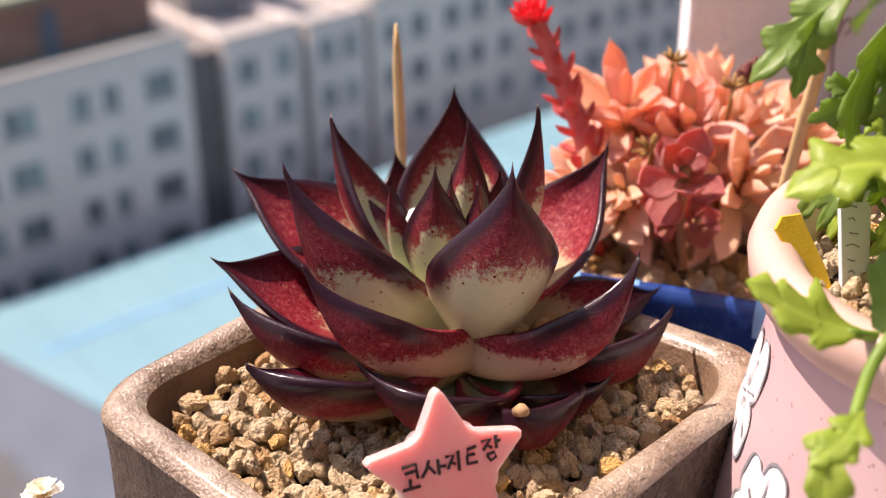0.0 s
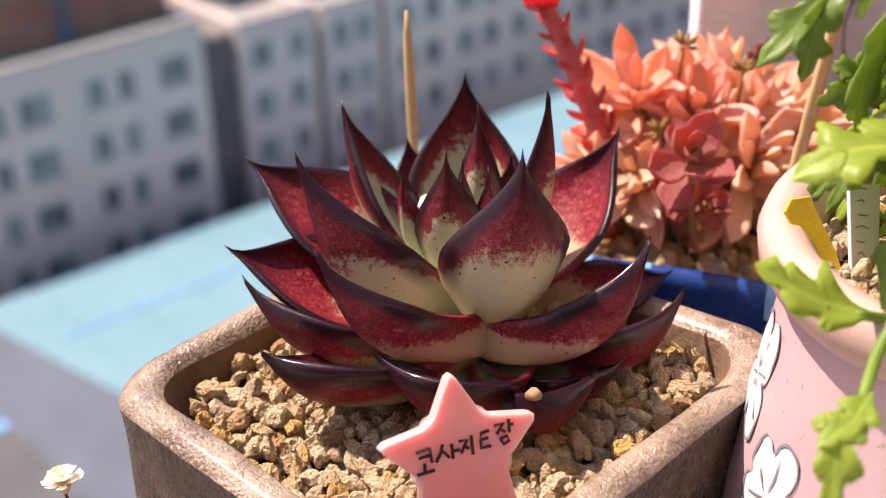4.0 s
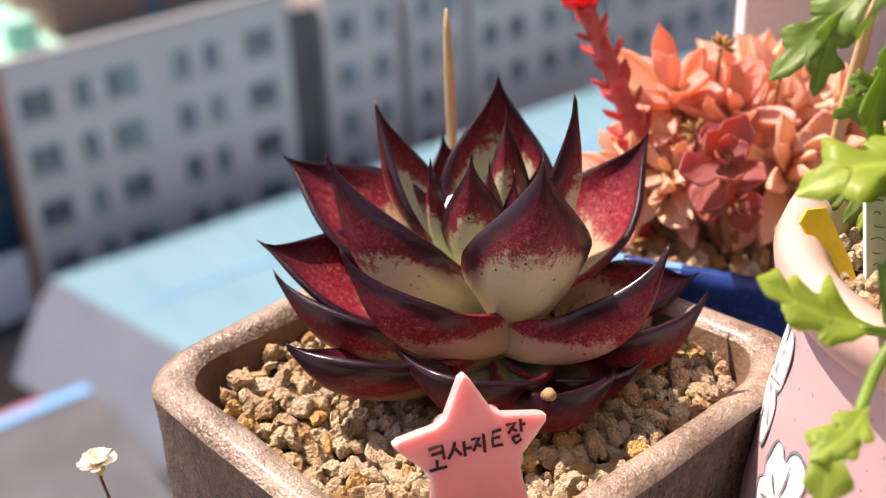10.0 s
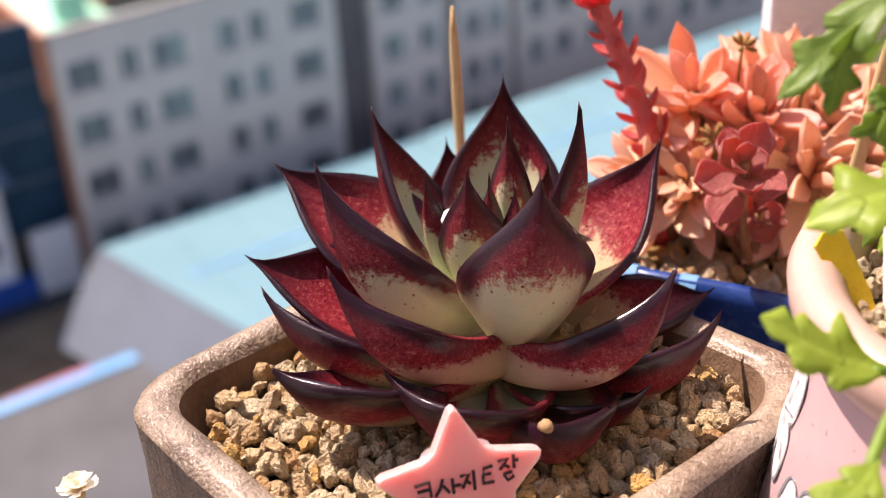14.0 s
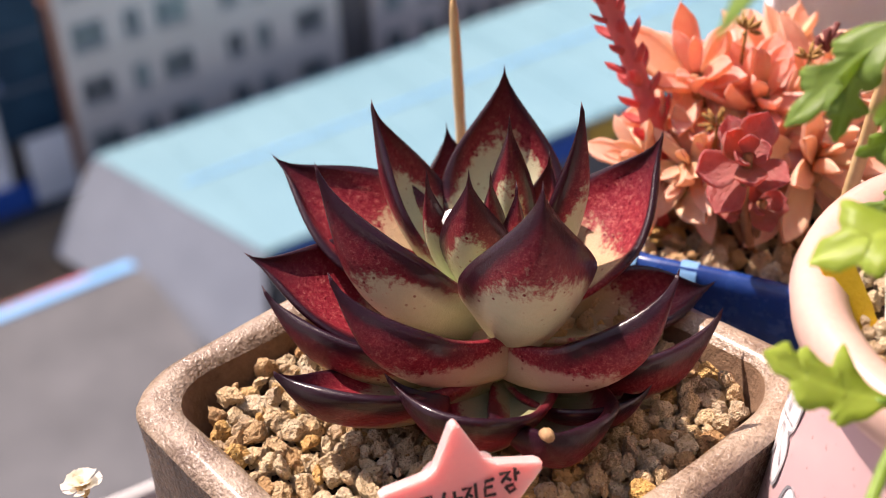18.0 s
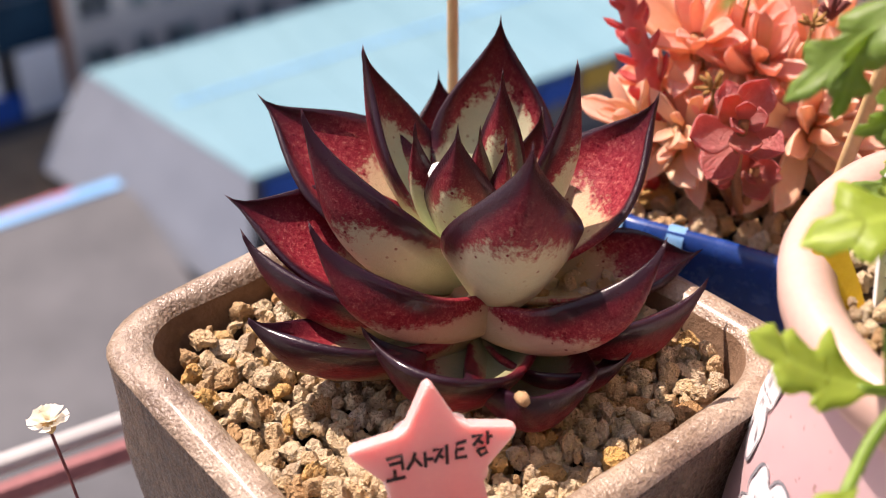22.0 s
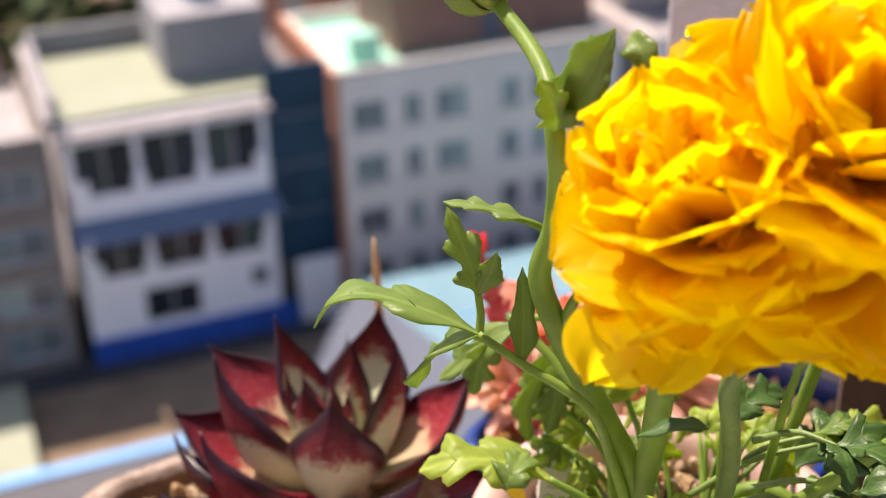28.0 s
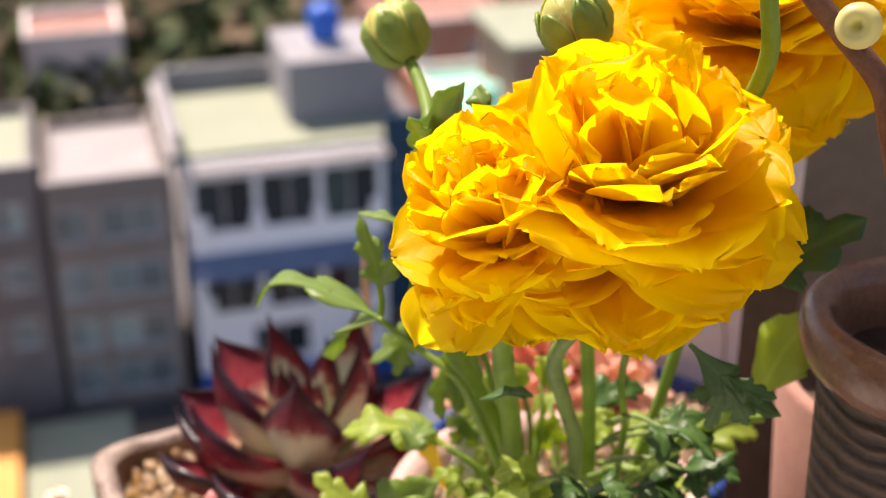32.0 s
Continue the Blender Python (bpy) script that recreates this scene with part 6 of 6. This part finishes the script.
for i in range(9):
    a = rng.uniform(-1.9, 1.2)
    base = Vector((rng.uniform(0.104, 0.126), rng.uniform(-0.084, -0.060), rng.uniform(0.060, 0.095)))
    p0 = base + Vector((math.cos(a), math.sin(a), rng.uniform(0.2, 0.8))) * rng.uniform(0.012, 0.030)
    if p0.x < 0.098:
        continue
    stem([base, base.lerp(p0, 0.5) + Vector((0, 0, 0.003)), p0], 0.0009, 0.0005, M_STEM_DARK, name="leaf_stalk")
    mat = rng.choice((M_SHADED_LEAF, M_GREEN, M_SHADED_LEAF, M_LIME))
    L = rng.uniform(0.012, 0.020)
    for k in (-1, 0, 1):
        d = (Matrix.Rotation(k * 0.85, 3, "Z") @ Vector((math.cos(a), math.sin(a), rng.uniform(-0.5, 0.3)))).normalized()
        q = L * (1.0 if k == 0 else 0.75)
        blade([p0, p0 + d * q * 0.5 + Vector((0, 0, 0.002)), p0 + d * q - Vector((0, 0, 0.002))], q * 0.7, mat, 2, 0.7, rng.uniform(0.1, 0.4), 200 + i * 3 + k, (rng.uniform(-0.4, 0.4), rng.uniform(-0.9, 0.1), 1))
for k, (u, z, du, dz, m_) in enumerate(((0.0735, 0.0790, -0.010, -0.004, M_GREEN), (0.0800, 0.0840, -0.007, -0.009, M_GREEN), (0.0870, 0.0790, -0.009, 0.004, M_LIME), (0.0820, 0.0690, -0.011, -0.002, M_LIME), (0.0765, 0.0660, -0.006, -0.008, M_GREEN), (0.0930, 0.0830, -0.006, 0.008, M_LIME), (0.0980, 0.0840, 0.007, 0.007, M_LIME), (0.0960, 0.0680, 0.010, -0.003, M_LIME))):
    v = -0.042 - 0.002 * (k % 3)
    stem([(0.098, -0.056, 0.042), ((u + 0.098) / 2 + 0.002, (v - 0.056) / 2, z * 0.72 + 0.012), (u, v, z)], 0.0010, 0.0007, name="leaf_stalk")
    for w in (-0.7, 0.0, 0.7):
        d = Matrix.Rotation(w, 3, "Y") @ Vector((du, 0.001 * (k % 4), dz))
        blade([(u, v, z), Vector((u, v, z)) + d * 0.55 + Vector((0, -0.001, 0.001)), Vector((u, v, z)) + d * (1.1 if w == 0 else 0.85)], 0.0062, m_, 2, 0.5, 0.3, 400 + k * 3 + int(w * 2), (0.2, -1, 0.4))
# thick pale runners over the soil and a dark leaf at the side
for a, b, c in (((0.078, -0.074, 0.046), (0.090, -0.072, 0.060), (0.104, -0.064, 0.046)), ((0.108, -0.050, 0.044), (0.126, -0.052, 0.066), (0.150, -0.060, 0.058)), ((0.112, -0.070, 0.044), (0.126, -0.074, 0.070), (0.160, -0.080, 0.112))):
    stem([a, b, c], 0.0022, 0.0016, name="runner")
# pale runners low over the soil, and green and shade-dark leaves beside them
stem([(0.1297, -0.0424, 0.05), (0.1354, -0.0304, 0.06), (0.1456, -0.0251, 0.062), (0.1544, -0.0175, 0.056)], 0.0016, 0.0012, name="runner")
stem([(0.147, -0.0564, 0.085), (0.1557, -0.0539, 0.09), (0.1644, -0.0493, 0.09)], 0.0016, 0.0012, name="runner")
blade([(0.0685, -0.0784, 0.076), (0.0706, -0.0748, 0.08), (0.0712, -0.0668, 0.08)], 0.01, M_GREEN, 2, 0.5, 0.3, 303, (0.1, -0.6, 1))
blade([(0.1456, -0.0251, 0.062), (0.1524, -0.0209, 0.066), (0.1605, -0.015, 0.062)], 0.012, M_LIME, 2, 0.5, 0.3, 305, (0.1, -0.6, 1))
blade([(0.1354, -0.0304, 0.06), (0.13, -0.0319, 0.066), (0.1245, -0.0305, 0.066)], 0.01, M_GREEN, 2, 0.5, 0.3, 306, (0.1, -0.6, 1))
blade([(0.1166, -0.0596, 0.09), (0.1237, -0.0561, 0.095), (0.1304, -0.0486, 0.092)], 0.011, M_SHADED_LEAF, 2, 0.5, 0.3, 307, (0.1, -0.6, 1))
blade([(0.1342, -0.0541, 0.075), (0.14, -0.0477, 0.08), (0.1458, -0.0394, 0.082)], 0.013, M_SHADED_LEAF, 2, 0.5, 0.3, 308, (0.1, -0.6, 1))
blade([(0.1497, -0.100, 0.1384), (0.1570, -0.099, 0.1310), (0.1640, -0.096, 0.1240), (0.1720, -0.092, 0.1180)], 0.0085, M_SHADED_LEAF, 3, 0.6, 0.2, 41, (0, -0.8, 0.8))
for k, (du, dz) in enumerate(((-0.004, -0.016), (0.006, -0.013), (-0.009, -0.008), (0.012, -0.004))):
    blade([(0.1590, -0.098, 0.1300), (0.1590 + du * 0.5, -0.098, 0.1300 + dz * 0.6), (0.1590 + du, -0.097, 0.1300 + dz)], 0.0055, M_SHADED_LEAF, 2, 0.6, 0.2, 71 + k, (0, -0.9, 0.5))
blade([(0.1150, -0.112, 0.1240), (0.1100, -0.114, 0.1250), (0.1020, -0.114, 0.1215)], 0.0050, M_SHADED_LEAF, 1, 0.3, 0.3, 42)
blade([(0.1580, -0.070, 0.1450), (0.1700, -0.066, 0.1500), (0.1850, -0.062, 0.1600)], 0.0200, M_SHADED_LEAF, 2, 0.5, 0.2, 43, (0, -0.8, 0.8))
blade([(0.1630, -0.055, 0.100), (0.1690, -0.052, 0.116), (0.1780, -0.050, 0.128)], 0.0160, M_LIME, 1, 0.1, 0.2, 44, (-0.2, -1, 0.2))

# flowers
_m = Mat("yellow_petal", 0.45, 0.3)
_uv = _m.t.nodes.new("ShaderNodeUVMap")
_fan = _m.node("ShaderNodeMapping")
_fan.inputs["Scale"].default_value = (34.0, 1.6, 1.0)
_m.link(_uv.outputs[0], _fan.inputs["Vector"])
_vein = _m.noise(1.0, 3, 0.6, _fan.outputs[0])
_c = _m.ramp(_m.random(), [(0.0, (0.93, 0.60, 0.004)), (1.0, (0.95, 0.66, 0.007))])
_c = _m.mix(_m.ramp(_vein, [(0.35, (0.22, 0.22, 0.22)), (0.6, (0.0, 0.0, 0.0))]), _c, (0.88, 0.55, 0.003))
_m.colour(_c)
_m.bump(_vein, 0.25, 0.0004)
_m.thin((0.98, 0.76, 0.008), 0.74)
M_PETAL = _m.m


def petal_mesh(seed, curve, tip, cup, width=1.0, wave=1.0):
    """A broad thin petal along +Y, its face up, blunt and ruffled at the rim; length 1."""
    bm = bmesh.new()
    uvl = bm.loops.layers.uv.new("UVMap")
    n, c = 16, 16
    y, z = 0.0, 0.0
    tops = []
    for i in range(n + 1):
        s = i / n
        if s < 0.60:
            w = 0.5 * width * (0.12 + 0.88 * math.sin(s / 0.60 * math.pi / 2) ** 1.25)
        else:
            w = 0.5 * width * max(0.0, 1 - ((s - 0.60) / 0.408) ** 2.3) ** 0.5
        a = []
        for k in range(c + 1):
            x = -1 + 2 * k / c
            ruffle = (0.040 * math.sin(3.3 * x + seed * 1.7) + 0.026 * math.sin(7.1 * x + seed * 0.6) + 0.012 * math.sin(15 * x + seed)) * wave * s ** 3
            notch = (0.045 * max(0.0, math.sin(4.6 * x + seed * 2.1)) ** 3 + 0.014 * math.sin(11 * x + seed)) * s ** 6
            a.append(bm.verts.new((x * w, y - notch, z + cup * w * x * x + ruffle)))
        tops.append(a)
        ang = curve * s + tip * max(0.0, s - 0.55) ** 1.3 / 0.35
        y += math.cos(ang) / n
        z += math.sin(ang) / n
    for i in range(n):
        for k in range(c):
            q = ((i, k), (i, k + 1), (i + 1, k + 1), (i + 1, k))
            f = bm.faces.new([tops[u][v] for u, v in q])
            for lp, (u, v) in zip(f.loops, q):
                lp[uvl].uv = (v / c, u / n)
    return mesh_of("petal", bm, M_PETAL)


# inner, middle, outer and drooping petals, four of each
PETALS = [[petal_mesh(7 * kind + i, curve, tip, cup, width * (0.92 + 0.06 * i), wave) for i in range(4)] for kind, (curve, tip, cup, width, wave) in enumerate(((0.42, -0.25, 0.22, 0.80, 1.0), (0.16, -0.40, 0.16, 0.86, 0.6), (-0.02, -0.36, 0.12, 0.74, 1.0), (-0.22, -0.10, 0.12, 0.84, 1.0)))]


def flower(name, centre, axis, size, layers, seed, label, mess=1.0):
    """A double flower: layers of petals (count, opening in degrees, length, petal kinds)."""
    f = thing(name, label, "flower", "yellow flowers", m=FRAME)
    r = random.Random(seed)
    q = Vector(axis).normalized().to_track_quat("Z", "Y").to_matrix().to_4x4()
    turn = 0.0
    for count, op, length, kinds in layers:
        turn += 0.9
        for i in range(count):
            th = radians(op + r.uniform(-11, 11) * mess)
            L = size * length * r.uniform(0.86, 1.10)
            m = Matrix.Translation(centre) @ q @ Matrix.Rotation(turn + (i + r.uniform(-0.25, 0.25)) * math.tau / count, 4, "Z") @ Matrix.Translation((0, size * 0.04, size * (0.10 * (1 - op / 90) + 0.16 * max(0.0, 1 - op / 60)))) @ Matrix.Rotation(math.pi / 2 - th, 4, "X") @ Matrix.Rotation(r.uniform(-0.22, 0.22) * mess, 4, "Y") @ Matrix.Rotation(r.uniform(-0.15, 0.15), 4, "Z") @ Matrix.Diagonal((L * r.uniform(0.88, 1.12), L, L, 1))
            part("petal", r.choice(PETALS[r.choice(kinds)]), None, f, m=m)
    return f


LAY = [(5, 12, 0.84, (0,)), (7, 24, 0.94, (0,)), (9, 38, 1.0, (0,)), (12, 50, 1.03, (0, 1)), (13, 62, 1.04, (1, 2)), (14, 74, 1.05, (1, 2)), (15, 88, 1.05, (2,)), (14, 103, 1.04, (2,)), (11, 121, 1.0, (2, 3)), (8, 140, 0.90, (3,))]
flower("yellow_flower", (0.1366, -0.1130, 0.1798), (0.04, -0.40, 0.90), 0.0325, LAY, 9, "large double yellow flower fully open", 1.2)
side = flower("yellow_flower", (0.1135, -0.1240, 0.1705), (-0.32, -0.36, 0.86), 0.0258, [(5, 12, 0.86, (0,)), (7, 24, 0.96, (0,)), (8, 38, 1.0, (0,)), (10, 52, 1.03, (0, 1)), (11, 64, 1.02, (1, 2)), (12, 78, 1.0, (1, 2)), (11, 94, 1.0, (2,)), (10, 110, 0.97, (2, 3)), (7, 130, 0.90, (3,))], 7, "double yellow flower leaning to one side", 1.4)
part("petal", PETALS[3][1], None, side, m=Matrix.Translation((0.1075, -0.1360, 0.1655)) @ Matrix(((0.82, -0.56, -0.10), (0.10, -0.36, 0.93), (-0.56, -0.75, 0.35))).to_quaternion().to_matrix().to_4x4() @ Matrix.Diagonal((0.0230, 0.0210, 0.0200, 1)))
flower("yellow_flower", (0.1500, -0.0470, 0.2010), (0.05, -0.45, 0.85), 0.0330, LAY, 12, "double yellow flower behind the others")
# a single hanging petal and sepals
M_SEPAL = leaf_green("sepal_green", (0.20, 0.28, 0.05), (0.36, 0.42, 0.10), (0.5, 0.55, 0.08), 0.3)
for (c, d) in ((B_TOP, (-0.3, -0.5, -0.7)), (C_TOP, (0.2, -0.5, -0.7))):
    for k in range(4):
        v = Matrix.Rotation(k * 1.57, 3, "Z") @ Vector(d)
        blade([c, Vector(c) + v * 0.006, Vector(c) + v * 0.012 + Vector((0, 0, -0.002))], 0.0055, M_SEPAL, 1, 0.1, 0.4, 60 + k, name="sepal")


M_BUD = leaf_green("bud_petal", (0.62, 0.62, 0.15), (0.82, 0.78, 0.30), (0.85, 0.80, 0.2), 0.35)
M_HAIRY = leaf_green("hairy_sepal", (0.17, 0.28, 0.045), (0.34, 0.46, 0.10), (0.5, 0.6, 0.10), 0.3)
def bud(centre, axis, size, label, seed):
    """A closed bud: an egg of folded petals held by hairy sepals with free tips."""
    b = thing("flower_bud", label, "flower bud", "flower buds", m=FRAME @ Matrix.Translation(centre) @ Vector(axis).normalized().to_track_quat("Z", "Y").to_matrix().to_4x4())
    r = random.Random(seed)
    h = size / 2

    def egg(s):
        t = s * math.pi
        return h * 0.94 * math.sin(t) ** 0.85 * (1 + 0.10 * math.cos(t)), -h * math.cos(t)

    for count, scale, top, wide, mt, name in ((5, 0.93, 1.0, 1.00, M_BUD, "petal"), (5, 1.0, 0.93, 0.80, M_BUD, "petal"), (6, 1.07, 0.72, 0.80, M_HAIRY, "sepal")):
        for i in range(count):
            mid = (i + 0.5 * (scale > 0.95) + r.uniform(-0.1, 0.1)) * math.tau / count
            bm = bmesh.new()
            n, c = 11, 6
            lift = r.uniform(0.02, 0.34) if name == "sepal" else 0.02
            tops, lows = [], []
            for q in range(n + 1):
                s = 0.03 + (top - 0.03) * q / n
                rad, z = egg(min(s, 0.985))
                half = wide * math.tau / count * 0.62 * (1 if q < 5 else math.sqrt(max(0.0, 1 - ((q - 5) / (n - 4.9)) ** 2)))
                ta, lo = [], []
                for k in range(c + 1):
                    x = -1 + 2 * k / c
                    a = mid + half * x
                    e = (rad * scale + lift * h * max(0, q / n - 0.55) * 2 + 0.0003 * math.sin(x * 5 + q)) * (1 + 0.03 * (1 - x * x))
                    ta.append(bm.verts.new((e * math.cos(a), e * math.sin(a), z * scale)))
                    lo.append(bm.verts.new(((e - 0.0004) * math.cos(a), (e - 0.0004) * math.sin(a), z * scale - 0.0001)))
                tops.append(ta)
                lows.append(lo)
            for q in range(n):
                for k in range(c):
                    bm.faces.new((tops[q][k], tops[q][k + 1], tops[q + 1][k + 1], tops[q + 1][k]))
                    bm.faces.new((lows[q + 1][k], lows[q + 1][k + 1], lows[q][k + 1], lows[q][k]))
                for k in (0, c):
                    bm.faces.new((tops[q][k], tops[q + 1][k], lows[q + 1][k], lows[q][k]))
            for k in range(c):
                bm.faces.new((tops[n][k], tops[n][k + 1], lows[n][k + 1], lows[n][k]))
            part(name, bm, mt, b, smooth=True)
    hairs = bmesh.new()
    for i in range(150):
        s = r.uniform(0.05, 0.68)
        rad, z = egg(s)
        a = r.uniform(0, math.tau)
        d = Vector((math.cos(a), math.sin(a), r.uniform(-0.2, 0.8))).normalized()
        p = Vector((rad * 1.08 * math.cos(a), rad * 1.08 * math.sin(a), z * 1.07))
        tube([p, p + d * r.uniform(0.0006, 0.0014)], [0.00005, 0.00002], 3, bm=hairs)
    part("hairs", hairs, M_HAIRY, b, kind="stuff")


bud((0.0577, -0.0535, 0.1925), (-0.55, 0.15, 0.8), 0.0176, "hairy green flower bud about to open", 3)
bud((0.1163, -0.09, 0.2115), (-0.45, -0.1, 0.85), 0.0165, "tight green and yellow flower bud", 4)

# ---- the brown pot with a twisted trunk ----
_m = Mat("coarse_brown_clay", 0.6, 0.4)
_w = _m.node("ShaderNodeTexWave", Scale=60.0, Distortion=5.0, Detail=4.0)
_w.bands_direction = "Z"
_m.link(_m.coords(), _w.inputs["Vector"])
_n = _m.noise(70, 5, 0.7)
_m.colour(_m.ramp(_m.math("ADD", _m.math("MULTIPLY", _w.outputs["Fac"], 0.4), _m.math("MULTIPLY", _n, 0.6)), [(0.3, (0.025, 0.016, 0.010)), (0.7, (0.10, 0.064, 0.040))]))
_m.bump(_m.math("ADD", _w.outputs["Fac"], _n), 0.8, 0.002)
M_COARSE = _m.m
M_RIM = grainy("smooth_brown_glaze", (0.125, 0.066, 0.040), (0.235, 0.135, 0.088), 60, 0.18, 8, 0.15, 0.0008)
BROWN_AT = FRAME @ Matrix.Translation((0.2060, -0.0650, -0.0060))
bp = thing("brown_pot", "tall coarse brown clay pot with a smooth thick rim", "plant pot", m=BROWN_AT)
part("body", lathe([(0.021, BASE + 0.006), (0.0235, BASE + 0.009), (0.0255, 0.0), (0.0268, 0.06), (0.0274, 0.10), (0.0282, 0.122), (0.0290, 0.128)], 60, wob=0.015), M_COARSE, bp, smooth=True)
part("rim", lathe([(0.0288, 0.1275), (0.0318, 0.130), (0.0340, 0.1345), (0.0345, 0.1395), (0.0335, 0.1435), (0.0308, 0.1455), (0.0278, 0.1445), (0.0257, 0.1405), (0.0247, 0.132), (0.0243, 0.118)], 60, closed=True, wob=0.02), M_RIM, bp, "smooth brown glazed rim", smooth=True)
part("soil", lathe([(0.004, 0.116), (0.0252, 0.116), (0.0252, 0.119), (0.004, 0.120)], 36), M_POTSOIL, bp)
bed4 = thing("gravel_bed", "reddish pebbles in the brown pot", "gravel", m=BROWN_AT)
scatter(bed4, strew(lambda x, y: math.hypot(x, y) < 0.0225, 0.023, 70, 0.0018, 0.0034, 0.121, rng, 0.9), True, rng)
trunk = thing("twisted_trunk", "brown twisted succulent trunk rising from the brown pot", "succulent", m=FRAME)
M_BARK = grainy("reddish_bark", (0.095, 0.038, 0.018), (0.20, 0.088, 0.045), 150, 0.6, 6, 0.5, 0.001)
part("trunk", tube(spline([(0.206, -0.070, 0.112), (0.198, -0.098, 0.160), (0.1885, -0.110, 0.200), (0.1851, -0.110, 0.2102), (0.1775, -0.110, 0.2188), (0.1670, -0.110, 0.2300)], 6), [0.0031 - 0.00003 * i for i in range(31)], 12), M_BARK, trunk, smooth=True)
part("branch", tube(spline([(0.213, -0.066, 0.112), (0.206, -0.098, 0.180), (0.201, -0.110, 0.215), (0.196, -0.112, 0.262)], 6), 0.0026, 12), M_BARK, trunk, smooth=True)
M_CURL = fleshy("pale_green_knob", [(0.0, (0.62, 0.60, 0.22)), (0.5, (0.72, 0.68, 0.30)), (1.0, (0.66, 0.64, 0.26))], (0.74, 0.68, 0.34), 0.4, 0.3, (0.8, 0.75, 0.3))
part("cut_knob", lathe([(0.0011, -0.002), (0.0040, -0.003), (0.0046, 0.0), (0.0042, 0.0024), (0.0026, 0.0034), (0.0013, 0.0026), (0.0009, 0.001)], 20), M_CURL, trunk, "pale green cut stump with a brown hole", smooth=True, m=Matrix.Translation((0.1795, -0.1160, 0.2235)) @ pose(0, 0, 0, 75, -25, 0))

# ---- the wall at the end of the ledge ----
b = bmesh.new()
box(0.0835, 0.75, 0.127, 0.139, BASE + 0.0005, 0.60, 0.0015, bm=b)
world_part("wall_end", b, M_POST, "rough white painted wall beside the ledge", "wall")
world_part("grey_panel", box(0.1600, 0.212, 0.0600, 0.0650, BASE, 0.190, 0.001), grainy("grey_brown_panel", (0.115, 0.106, 0.092), (0.170, 0.156, 0.136), 20, 0.7, 8, 0.2, 0.001), "grey brown panel against the wall", "panel")
world_part("frame_post", box(0.1480, 0.1655, 0.022, 0.034, BASE, 0.105, 0.001), M_BROWN_FRAME, "dark brown upright frame behind the plants", "frame")
clay = thing("clay_pot", "plain dull terracotta pot standing behind the plants", "plant pot", m=FRAME @ Matrix.Translation((0.2085, 0.0160, 0)))
part("body", lathe([(0.034, BASE), (0.038, BASE + 0.003), (0.044, 0.02), (0.047, 0.074), (0.0455, 0.078), (0.042, 0.075), (0.041, 0.064)], 48), M_CLAY, clay, smooth=True)
part("soil", lathe([(0.003, 0.063), (0.0415, 0.063), (0.0415, 0.066), (0.003, 0.067)], 30), M_POTSOIL, clay)
twig = thing("dry_twig", "thin dark red dried twig against the white wall", "twig", m=FRAME)
M_TWIG = grainy("dried_twig", (0.10, 0.02, 0.02), (0.20, 0.05, 0.04), 300, 0.7)
part("stalk", tube(spline([(0.126, 0.1262, 0.0474), (0.1296, 0.1262, 0.0384), (0.1316, 0.1262, 0.033), (0.1301, 0.1262, 0.027), (0.1306, 0.1262, 0.0191), (0.1316, 0.1262, 0.0066), (0.1316, 0.126, -0.0655)], 5), 0.00035, 6), M_TWIG, twig, smooth=True)
part("curl", tube(spline([(0.1316, 0.1262, 0.033), (0.1336, 0.1255, 0.035), (0.1351, 0.125, 0.0325), (0.1331, 0.1255, 0.030000000000000002)], 5), 0.0003, 6), M_TWIG, twig, smooth=True)
for k in range(7):
    a = k * 0.9
    d = (0.0854 + 0.0035 * math.cos(a), 0.068 + 0.002 * math.sin(a), 0.0429 + 0.0022 * math.sin(a * 1.7))
    part("dry_stalk", tube([(0.0854, 0.068, 0.0379), d], [0.0005, 0.0008], 6), M_TWIG, coral, "dry brown flower remains", smooth=True)
